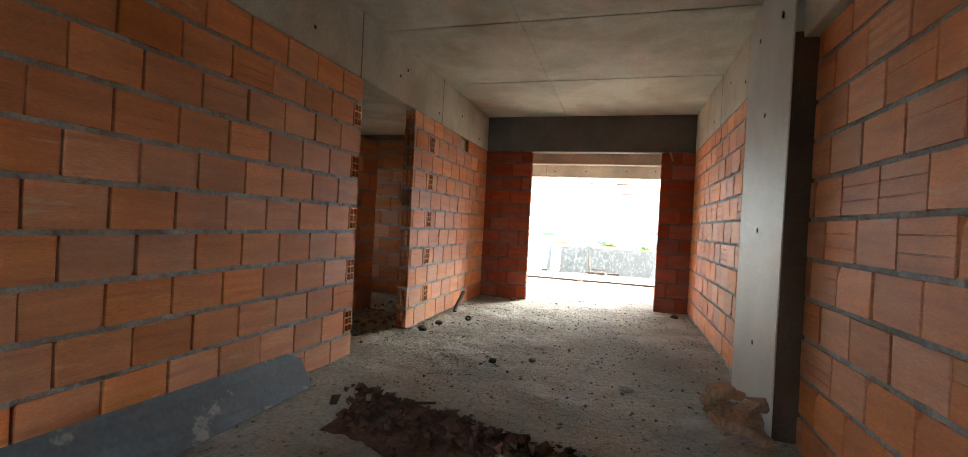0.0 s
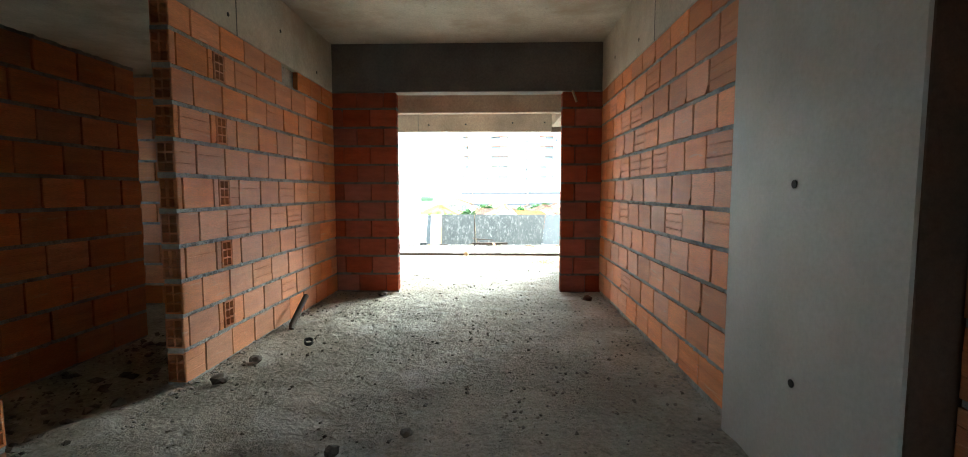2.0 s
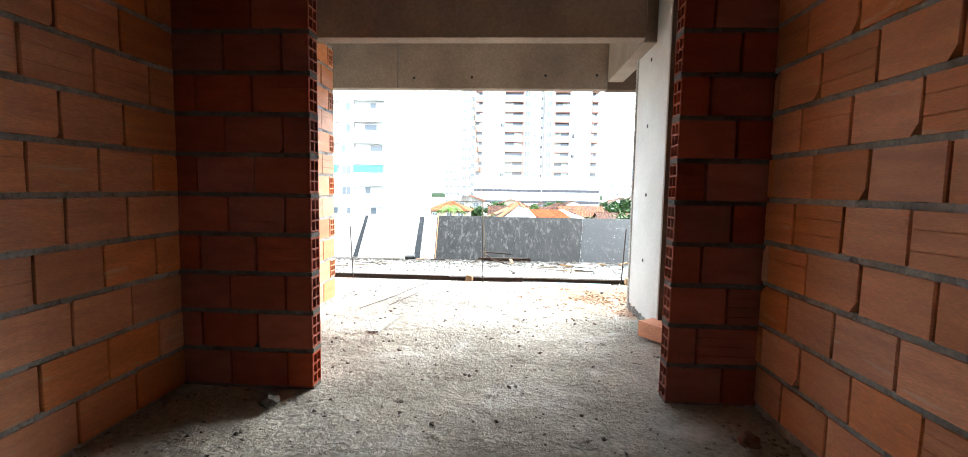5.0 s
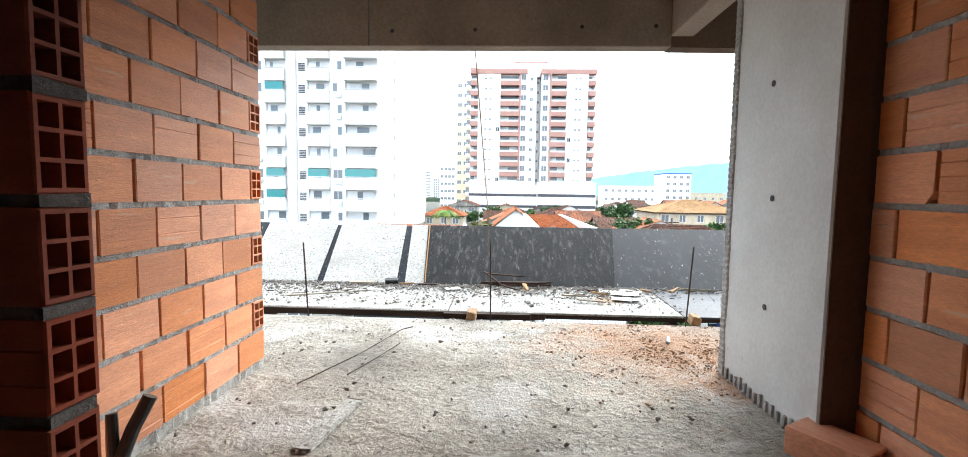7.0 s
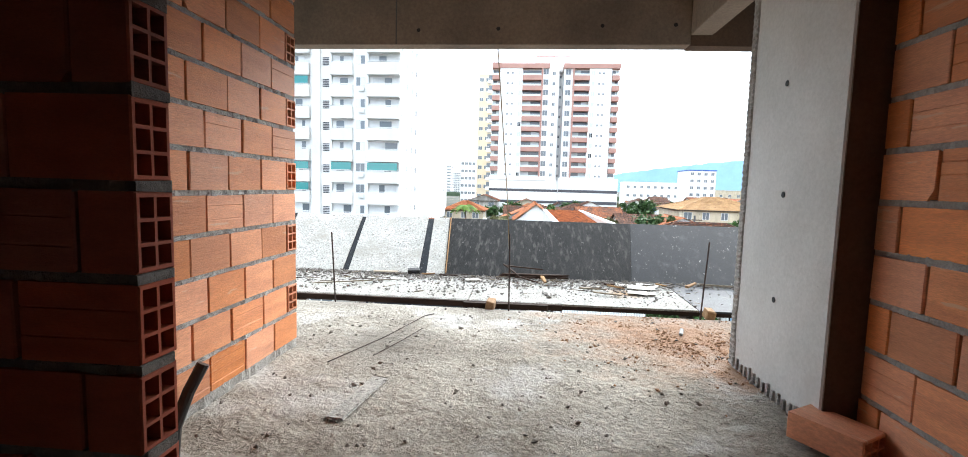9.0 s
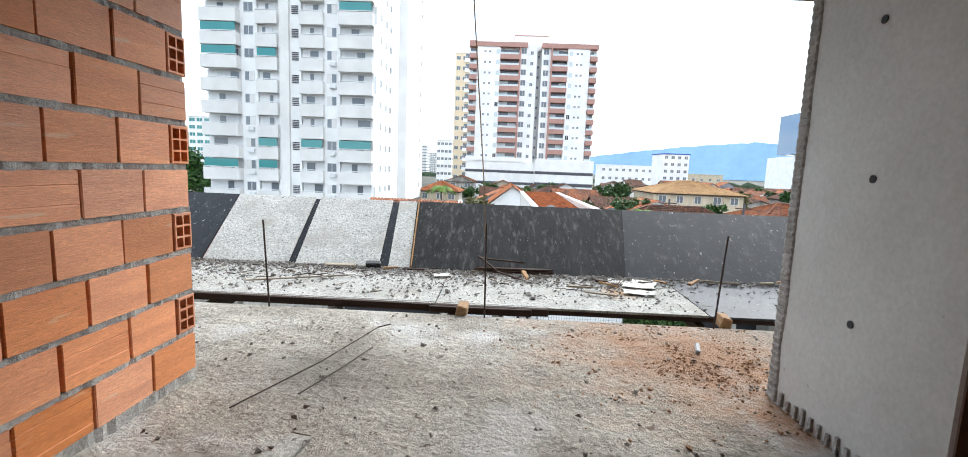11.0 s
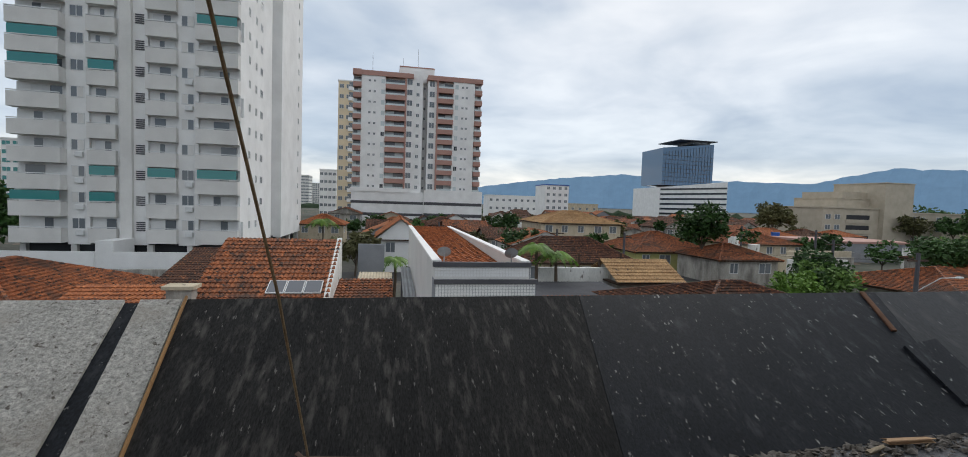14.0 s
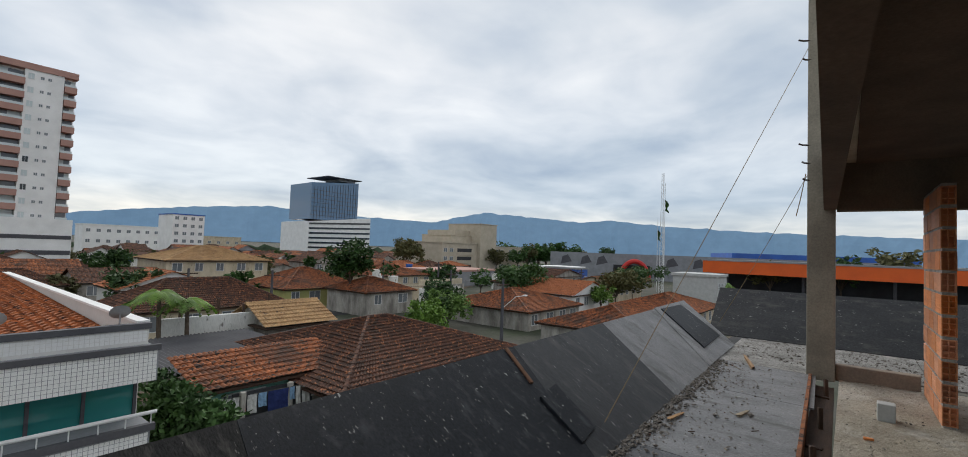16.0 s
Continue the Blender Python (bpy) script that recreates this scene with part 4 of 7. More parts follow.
def house(x0, x1, y0, y1, eave, ridge, roof="hip_x", wall=WHITE, tile=TILE_ROOF, label="", over=0.45, windows=True, wave=0.2, name="house", front=None):
    """A house: walls with openings on the side towards -y and +x, and a tiled roof. roof: hip_x, hip_y, gable_x, gable_y, mono_y (falls towards -y), mono_x."""
    h = thing(name, label or "low house with a clay tile roof", "house", Matrix.Translation(((x0 + x1) / 2, (y0 + y1) / 2, G)))
    inv = Matrix.Translation((-(x0 + x1) / 2, -(y0 + y1) / 2, -G))
    bm = bmesh.new()
    if roof.startswith("gable") or roof.startswith("mono"):
        if roof == "gable_x":
            ring = [(x0, y0, G), (x0, y1, G), (x0, y1, eave), (x0, (y0 + y1) / 2, ridge - 0.05), (x0, y0, eave)]
            prism(bm, ring, (x1 - x0, 0, 0))
        elif roof == "gable_y":
            ring = [(x0, y0, G), (x1, y0, G), (x1, y0, eave), ((x0 + x1) / 2, y0, ridge - 0.05), (x0, y0, eave)]
            prism(bm, ring, (0, y1 - y0, 0))
        elif roof == "mono_y":
            prism(bm, [(x0, y0, G), (x0, y1, G), (x0, y1, ridge - 0.3), (x0, y0, eave - 0.3)], (x1 - x0, 0, 0))
        else:
            prism(bm, [(x0, y0, G), (x1, y0, G), (x1, y0, ridge - 0.3), (x0, y0, eave - 0.3)], (0, y1 - y0, 0))
    else:
        box(bm, x0, x1, y0, y1, G, eave)
    part("wall", bm, wall, h, m=inv)
    X0, X1, Y0, Y1 = x0 - over, x1 + over, y0 - over, y1 + over
    xm, ym = (x0 + x1) / 2, (y0 + y1) / 2
    e = eave - 0.1
    bm = bmesh.new()
    if roof in ("hip_x", "hip_y"):
        if roof == "hip_x":
            k = min((Y1 - Y0) / 2, (X1 - X0) * 0.45)
            r0, r1 = (X0 + k, ym, ridge), (X1 - k, ym, ridge)
        else:
            k = min((X1 - X0) / 2, (Y1 - Y0) * 0.45)
            r0, r1 = (xm, Y0 + k, ridge), (xm, Y1 - k, ridge)
        A, B, C, D = (X0, Y0, e), (X1, Y0, e), (X1, Y1, e), (X0, Y1, e)
        if roof == "hip_x":
            sl = ((A, B, r1, r0), (C, D, r0, r1), (D, A, r0, r0), (B, C, r1, r1))
            caps = ((r0, r1), (A, r0), (D, r0), (B, r1), (C, r1))
        else:
            sl = ((B, C, r1, r0), (D, A, r0, r1), (A, B, r0, r0), (C, D, r1, r1))
            caps = ((r0, r1), (A, r0), (B, r0), (C, r1), (D, r1))
        for s in sl:
            tile_slope(bm, *s, wave=wave)
        for c in caps:
            ridge_cap(bm, *c)
    elif roof == "gable_x":
        tile_slope(bm, (X0, Y0, e), (X1, Y0, e), (X1, ym, ridge), (X0, ym, ridge), wave)
        tile_slope(bm, (X1, Y1, e), (X0, Y1, e), (X0, ym, ridge), (X1, ym, ridge), wave)
        ridge_cap(bm, (X0, ym, ridge), (X1, ym, ridge))
    elif roof == "gable_y":
        tile_slope(bm, (X1, Y0, e), (X1, Y1, e), (xm, Y1, ridge), (xm, Y0, ridge), wave)
        tile_slope(bm, (X0, Y1, e), (X0, Y0, e), (xm, Y0, ridge), (xm, Y1, ridge), wave)
        ridge_cap(bm, (xm, Y0, ridge), (xm, Y1, ridge))
    elif roof == "mono_y":
        tile_slope(bm, (X0, Y0, e), (X1, Y0, e), (X1, Y1, ridge), (X0, Y1, ridge), wave)
    else:
        tile_slope(bm, (X0, Y1, e), (X0, Y0, e), (X1, Y0, ridge), (X1, Y1, ridge), wave)
    part("roof", bm, tile, h, m=inv)
    bm = bmesh.new()
    box(bm, X0 + 0.05, X1 - 0.05, Y0 + 0.05, Y1 - 0.05, e - 0.14, e - 0.04)
    part("eave_board", bm, WOOD_DARK, h, m=inv)
    if windows:
        rnd = random.Random(int(x0 * 31 + y0 * 7))
        for z0 in ([eave - 2.0] if eave - G < 4.6 else [eave - 2.0, eave - 4.9]):
            n = max(1, int((x1 - x0) / 2.6))
            for i in range(n):
                cx = x0 + (i + 0.5) * (x1 - x0) / n + rnd.uniform(-0.2, 0.2)
                w = rnd.choice((0.5, 0.6, 0.75))
                win = part("window", window_mesh(w * 2, 1.1, "y"), None, h, m=inv @ Matrix.Translation((cx, y0, z0 + 0.4)))
            n = max(1, int((y1 - y0) / 3.0))
            for i in range(n):
                cy = y0 + (i + 0.5) * (y1 - y0) / n
                part("window", window_mesh(1.2, 1.1, "x"), None, h, m=inv @ Matrix.Translation((x1, cy, z0 + 0.4)))
    return h


WINDOW_MESHES = {}


def window_mesh(w, h, axis, glass=None, frame_mat=None, mull=1):
    """A framed window, foot at its origin, set on a wall that looks towards -y (axis y) or +x (axis x)."""
    glass, frame_mat = glass or GREY_GLASS, frame_mat or ALU
    key = (round(w, 2), round(h, 2), axis, glass.name, frame_mat.name, mull)
    if key in WINDOW_MESHES:
        return WINDOW_MESHES[key]
    bm = bmesh.new()
    f = 0.06
    xs, zs = [-w / 2 - f, -w / 2], [-f, 0, h, h + f]
    for i in range(mull):
        c = -w / 2 + (i + 1) * w / (mull + 1)
        xs += [c - f / 2, c + f / 2]
    xs += [w / 2, w / 2 + f]
    g = [[bm.verts.new((x, -0.05, z)) for z in zs] for x in xs]
    for i in range(len(xs) - 1):
        for j in range(3):
            q = (g[i][j], g[i + 1][j], g[i + 1][j + 1], g[i][j + 1])
            if i % 2 == 1 and j == 1:
                inner = [bm.verts.new((v.co.x, -0.01, v.co.z)) for v in q]
                for k in range(4):
                    bm.faces.new((q[k], q[(k + 1) % 4], inner[(k + 1) % 4], inner[k])).material_index = 1
                bm.faces.new(inner).material_index = 0
            else:
                bm.faces.new(q).material_index = 1
    ring = [g[i][0] for i in range(len(xs))] + [g[-1][j] for j in (1, 2, 3)] + [g[i][3] for i in range(len(xs) - 2, -1, -1)] + [g[0][2], g[0][1]]
    back = [bm.verts.new((v.co.x, 0.03, v.co.z)) for v in ring]
    for k in range(len(ring)):
        bm.faces.new((ring[k], ring[(k + 1) % len(ring)], back[(k + 1) % len(ring)], back[k])).material_index = 1
    if axis == "x":
        bmesh.ops.rotate(bm, verts=bm.verts, cent=(0, 0, 0), matrix=Matrix.Rotation(radians(90), 3, "Z"))
    WINDOW_MESHES[key] = mesh_of("window", bm, [glass, frame_mat])
    return WINDOW_MESHES[key]


# ---- white tower with stacked balconies ----
def balcony_mesh(w, d, h, t=0.14):
    bm = bmesh.new()
    box(bm, 0, w, -d, 0.0, -0.42, 0.0)
    box(bm, 0, w, -d, -d + t, 0.0, h)
    box(bm, 0, t, -d + t, 0, 0.0, h)
    box(bm, w - t, w, -d + t, 0, 0.0, h)
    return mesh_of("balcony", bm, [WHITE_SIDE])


def slab_box(w, y0, y1, z0, z1, mat, name):
    bm = bmesh.new()
    box(bm, 0, w, y0, y1, z0, z1)
    return mesh_of(name, bm, [mat])


def white_tower():
    X0, Y0, W, D, Z0, FH, N = -38.0, 68.0, 21.7, 33.0, -3.95, 2.79, 17
    tw = thing("apartment_tower", "tall white apartment tower with stacked balconies", "apartment building", Matrix.Translation((X0, Y0, G)))
    dz = Z0 - G
    top = dz + N * FH
    bays = ((0.0, 4.7, 1.1), (6.8, 2.7, 0.5), (12.4, 3.0, 0.6), (17.4, 4.3, 0.9))
    boxes("pier", [(a, b, 0, 2.0, 2.6, top) for a, b in ((4.7, 6.8), (9.5, 12.4), (15.4, 17.4), (W - 0.25, W))] + [(0, 0.25, 0.6, 2.0, 2.6, top)], WHITE, tw)
    boxes("wall", [(0, W, 2.0, 14.0, 2.6, top)], WHITE, tw)
    for k in range(N + 1):
        boxes("floor_slab", [(max(a, 0.25), min(a + w, W - 0.25), 0.02, 2.0, dz + k * FH - 0.42, dz + k * FH) for a, w, d in bays], WHITE, tw)
    bm = bmesh.new()
    box(bm, 9.9, 11.0, -0.45, 0.0, 0.0, top + 1)
    part("stair_pier", bm, WHITE_SIDE, tw)
    boxes("rear_wing", [(4.0, W - 0.9, 14.0, 17.0, 0.0, top), (1.0, W + 0.7, 17.0, D, 2.4, top)], WHITE, tw)
    bm = bmesh.new()
    box(bm, 0.4, W - 0.4, 0.6, D - 1, 0.0, 2.6)
    # Near-black block in place of the shade between the pillars.
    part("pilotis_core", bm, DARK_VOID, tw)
    for i, (px, py) in enumerate([(0.2, 0.1), (4.9, 0.1), (9.4, 0.1), (12.2, 0.1), (16.2, 0.1), (21.1, 0.1), (21.1, 5.5), (21.1, 11), (21.7, 17.2), (21.7, 24), (21.7, 31)]):
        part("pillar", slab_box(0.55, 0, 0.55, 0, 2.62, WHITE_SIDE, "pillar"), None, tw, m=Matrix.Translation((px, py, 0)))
    boxes("boundary_wall", [(-6.0, 9.6, -4.6, -4.35, 0, 2.35), (11.2, W + 4.4, -4.6, -4.35, 0, 2.35), (W + 4.15, W + 4.4, -4.35, 16, 0, 2.1), (9.6, 11.2, -4.4, -0.4, 0, 3.4)], WHITE, tw)
    meshes = [balcony_mesh(w, d, 1.12) for a, w, d in bays]
    rails = [slab_box(w, -d - 0.03, -d + 0.15, 0, 0.09, ALU, "rail") for a, w, d in bays]
    glass_t = [slab_box(w - 0.3, -d + 0.06, -d + 0.09, 0, 0.95, DARK_TEAL, "glazing") for a, w, d in bays]
    recess = [slab_box(w - 0.04, 0.36, 0.44, 0, 2.36, WHITE, "recess_wall") for a, w, d in bays]
    backs = [slab_box((w - 0.5) * 0.42, 0.30, 0.35, 0, 2.15, GREY_GLASS, "glass_door") for a, w, d in bays]
    backs_w = [slab_box((w - 0.5) * 0.42, 0.24, 0.29, 0, 2.15, ALU, "shutter") for a, w, d in bays]
    louvre = bmesh.new()
    for i in range(5):
        box(louvre, 0, 0.85, -0.05, 0.02, i * 0.22, i * 0.22 + 0.13)
    louvre = mesh_of("louvre", louvre, [TRIM_GREY])
    unit = bmesh.new()
    box(unit, 0, 0.75, -0.3, 0, 0, 0.52)
    bevel_all(unit, 0.03)
    tube(unit, (0.3, -0.32, 0.26), (0.3, -0.29, 0.26), 0.2, 0.2, 10)
    unit = mesh_of("air_conditioner", unit, [ALU])
    glazed = {(0, 1), (1, 1), (2, 2), (3, 2), (1, 2), (0, 6), (1, 6), (0, 7), (3, 8), (2, 9), (3, 10), (1, 12)}
    rnd = random.Random(5)
    for k in range(N):
        z = dz + k * FH
        for i, (a, w, d) in enumerate(bays):
            bal = part("balcony", meshes[i], None, tw, m=Matrix.Translation((a, 0, z)))
            part("rail", rails[i], None, bal, m=Matrix.Translation((0, 0, 1.19)))
            if (i, k) in glazed:
                part("glazing", glass_t[i], None, bal, "teal balcony glazing", Matrix.Translation((0.15, 0, 1.3)))
            part("recess_wall", recess[i], None, tw, m=Matrix.Translation((a + 0.02, 0, z)))
            at = a + 0.3 + rnd.choice((0.1, 0.3, 0.5)) * (w - 0.5)
            part("glass_door", backs[i], None, tw, m=Matrix.Translation((at, 0, z)))
            if rnd.random() < 0.55:
                part("shutter", backs_w[i], None, tw, m=Matrix.Translation((at + rnd.choice((-0.25, 0.2)) * (w - 0.5), 0, z)))
        for cx in (5.75, 16.35):
            part("window", window_mesh(1.15, 1.05, "y"), None, tw, m=Matrix.Translation((cx, -0.02, z + 1.1)))
            if rnd.random() < 0.6:
                part("shutter", slab_box(0.6, -0.06, -0.035, 0, 1.03, WHITE_SIDE, "shutter"), None, tw, m=Matrix.Translation((cx - 0.58 + rnd.choice((0, 0.58)), 0, z + 1.11)))
            if rnd.random() < 0.3:
                part("air_conditioner", unit, None, tw, m=Matrix.Translation((cx - 0.2, -0.02, z + 0.35)))
        part("louvre", louvre, None, tw, m=Matrix.Translation((11.25, -0.02, z + 0.9)))
        for cy, ww in ((3.4, 0.5), (6.2, 0.5), (8.6, 0.9)):
            part("window", window_mesh(ww, 0.8, "x"), None, tw, m=Matrix.Translation((W + 0.01, cy, z + 1.3)))
        part("window", window_mesh(0.8, 1.0, "x"), None, tw, m=Matrix.Translation((W - 0.89, 15.5, z + 1.1)))
        part("window", window_mesh(0.6, 0.8, "x"), None, tw, m=Matrix.Translation((W + 0.71, 29.5, z + 1.2)))


white_tower()


# ---- brown and white tower ----
def banded_tower():
    X0, Y0, FH, N = -10.7, 150.0, 3.0, 11
    tw = thing("apartment_tower", "white apartment tower with terracotta balcony bands on a podium", "apartment building", Matrix.Translation((X0, Y0, G)))
    zp = 3.6 - G
    top = zp + N * FH
    W = 37.4
    boxes("wall", [(0.0, W + 0.3, -1.0, 20, 0, zp), (2.3, 9.0, 0, 18, zp, top), (9.0, 15.0, 1.6, 18, zp, top), (15.0, 17.0, 0.4, 18, zp, top), (17.0, 19.8, 1.2, 18, zp, top + 2.5), (19.8, 21.2, 5.5, 18, zp, top), (21.2, 23.8, 0.6, 18, zp, top), (23.8, 28.6, 1.6, 18, zp, top), (28.6, 35.0, 0, 18, zp, top), (0.0, 2.3, 1.6, 18, zp, top), (35.0, 37.2, 1.6, 18, zp, top)], WHITE, tw)
    bm = bmesh.new()
    box(bm, 13.0, 23.2, 4.0, 14, top, top + 4.2)
    part("crown", bm, WHITE, tw)
    bm = bmesh.new()
    box(bm, 12.9, 23.3, 3.9, 14.1, top + 4.2, top + 4.5)
    for a, b in ((-0.1, 16.9), (21.1, 37.4)):
        box(bm, a, b, -0.25, 18.1, top, top + 1.35)
    box(bm, -0.1, 2.3, -0.5, 18.1, top - 0.1, top + 1.5)
    part("parapet", bm, BROWN_PAINT, tw)
    boxes("podium_wall", [(-0.2, 16.8, -1.25, -1.0, zp, zp + 1.1), (20.5, W + 0.5, -1.6, -1.0, 2.0, zp + 1.0)], WHITE, tw)
    boxes("podium_band", [(-0.1, 20.4, -1.06, -0.98, z, z + 0.75) for z in (zp - 3.4, zp - 6.8)] + [(20.6, W + 0.4, -1.66, -1.58, z, z + 0.75) for z in (zp - 3.4, zp - 6.8)], TRIM_GREY, tw)
    for z in (zp - 3.3, zp - 6.6):
        bm = bmesh.new()
        box(bm, 0.2, 20.4, -1.08, -1.0, z, z + 0.55)
        box(bm, 20.6, W + 0.4, -1.68, -1.6, z + 0.3, z + 0.75)
        part("podium_slot", bm, TRIM_GREY, tw)
    bm = bmesh.new()
    box(bm, 8.0, 17.5, -1.2, -0.98, 0.2, 3.2)
    # Dark sheet on the podium stands for the unlit garage.
    part("garage_opening", bm, DARK_VOID, tw)

    def band_mesh(w, d):
        b = bmesh.new()
        box(b, 0, w, -d, 1.6, -0.4, 0.95)
        return mesh_of("balcony", b, [BROWN_PAINT])
    bal = {w: band_mesh(w, d) for w, d in ((2.3, 0.3), (5.6, 0.2), (4.7, 0.2), (2.1, 0.5))}
    gls = {w: slab_box(w - 0.1, -0.05, 0.0, 0.95, 1.5, PALE_GLASS, "glass_guard") for w in bal}
    back = {w: slab_box(w - 0.3, 1.5, 1.58, 0.9, 2.6, GREY_GLASS, "glass_door") for w in bal}
    curtain = {w: slab_box((w - 0.3) * 0.45, 1.4, 1.48, 0.9, 2.6, PALE_GLASS, "curtain") for w in bal}
    pier = slab_box(0.45, -0.25, 1.6, 0, N * FH, BROWN_PAINT, "pier")
    for x in (14.55, 23.75):
        part("pier", pier, None, tw, m=Matrix.Translation((x, 0, zp)))
    rnd = random.Random(11)
    for k in range(N):
        z = zp + k * FH
        for x, w in ((0.0, 2.3), (9.0, 5.6), (24.0, 4.7), (35.1, 2.1)):
            b = part("balcony", bal[w], None, tw, m=Matrix.Translation((x, 0, z)))
            part("glass_guard", gls[w], None, b)
            part("glass_door", back[w], None, tw, m=Matrix.Translation((x + 0.15, 0, z)))
            if rnd.random() < 0.6:
                part("curtain", curtain[w], None, tw, m=Matrix.Translation((x + 0.15 + rnd.choice((0, 0.5)) * w, 0, z)))
        for x, y, w, h in ((4.6, 0, 0.55, 0.55), (6.0, 0, 0.55, 0.55), (15.9, 0.4, 1.4, 1.5), (18.3, 1.2, 0.8, 0.9), (22.4, 0.6, 1.4, 1.5), (31.4, 0, 0.55, 0.55), (32.6, 0, 0.55, 0.55), (20.5, 5.5, 0.5, 0.7)):
            part("window", window_mesh(w, h, "y"), None, tw, m=Matrix.Translation((x, y - 0.02, z + 1.3)))
        for x in (8.3, 29.6):
            part("window", window_mesh(0.9, 1.2, "y", PALE_GLASS if rnd.random() < 0.7 else WINDOW_GLASS), None, tw, m=Matrix.Translation((x, -0.02, z + 1.0)))
    for x, hgt in ((14.0, 4.0), (18.5, 7.0), (5, 5.0)):
        bm = bmesh.new()
        tube(bm, (x, 8, top + 4.0 if x > 10 else top), (x, 8, top + 4.0 + hgt), 0.06, 0.03, 5)
        part("antenna", bm, STEEL, tw)


banded_tower()


def plain_block(x0, x1, y0, y1, z1, mat, label, floors, cols, mats=None, win=(1.3, 1.2), name="apartment_building", z0=None, glass=None):
    """A plain far block with rows of windows on its -y and +x faces."""
    z0 = G if z0 is None else z0
    b = thing(name, label, "building", Matrix.Translation((x0, y0, z0)))
    w, d, h = x1 - x0, y1 - y0, z1 - z0
    bm = bmesh.new()
    box(bm, 0, w, 0, d, 0, h)
    part("wall", bm, mat, b)
    bm = bmesh.new()
    box(bm, -0.2, w + 0.2, -0.2, d + 0.2, h, h + 0.4)
    part("parapet", bm, mats or mat, b)
    fh = h / floors
    for k in range(floors):
        for i in range(cols):
            part("window", window_mesh(win[0], win[1], "y", glass), None, b, m=Matrix.Translation(((i + 0.5) * w / cols, -0.03, k * fh + fh * 0.35)))
        nd = max(1, int(cols * d / w))
        for i in range(nd):
            part("window", window_mesh(win[0], win[1], "x", glass), None, b, m=Matrix.Translation((w + 0.03, (i + 0.5) * d / nd, k * fh + fh * 0.35)))
    return b


def balcony_block(x0, x1, y0, y1, z1):
    """A white tower with beige curved balconies at its corners."""
    b = plain_block(x0, x1, y0, y1, z1, WHITE, "tall white tower with beige rounded balconies", 19, 5, win=(0.7, 0.7), name="apartment_tower")
    bm = bmesh.new()
    bmesh.ops.create_cone(bm, segments=20, radius1=1.9, radius2=1.9, depth=1.15, cap_ends=True)
    me = mesh_of("balcony", bm, [SAND_PAINT])
    for k in range(19):
        for x, y in ((x1 - x0, 1.5), (x1 - x0 - 5.5, 0)):
            part("balcony", me, None, b, "beige rounded balcony", Matrix.Translation((x, y, 1.2 + k * (z1 - G) / 19)))
    return b


sand_tower = plain_block(-17.5, -10.9, 176, 190, 40.5, SAND_PAINT, "sand-coloured apartment tower behind the banded one", 14, 3, WHITE)
for k in range(14):
    box_part("balcony", (3.3, 6.8, -0.7, 0.0, 0.6 + k * 3.4, 1.75 + k * 3.4), WHITE, sand_tower, "white balcony parapet")
    box_part("balcony_glass", (3.5, 6.6, -0.05, -0.02, 1.8 + k * 3.4, 3.4 + k * 3.4), GREY_GLASS, sand_tower)
plain_block(-31.5, -24.2, 235, 250, 14, WHITE, "white apartment block in the distance", 6, 4)
plain_block(-83.5, -76.0, 480, 500, 22, WHITE_SIDE, "hazy far apartment block", 10, 5)
plain_block(-80.5, -70.0, 520, 540, 16, WHITE_SIDE, "hazy far apartment block", 12, 5)
plain_block(-108.0, -100.0, 168, 182, 15.0, WHITE, "white and green-glazed apartment block far off", 9, 3, win=(2.0, 1.1), glass=TEAL_GLASS)
plain_block(-140.0, -123.0, 175, 190, 13, WALL_BEIGE, "beige apartment block far off", 6, 5)
plain_block(-122.0, -110.0, 185, 200, 10, WALL_BEIGE, "beige apartment block far off", 5, 4)
balcony_block(-92.0, -69.0, 82, 91, 48)
plain_block(69.3, 80.5, 215, 230, 10.5, WHITE, "white and blue office block", 6, 4, BLUE_PAINT)
plain_block(50, 80, 250, 262, 5.5, WHITE, "low white commercial building", 3, 9)
plain_block(90, 116, 260, 275, 2.5, WALL_CREAM, "low cream commercial building", 2, 6)


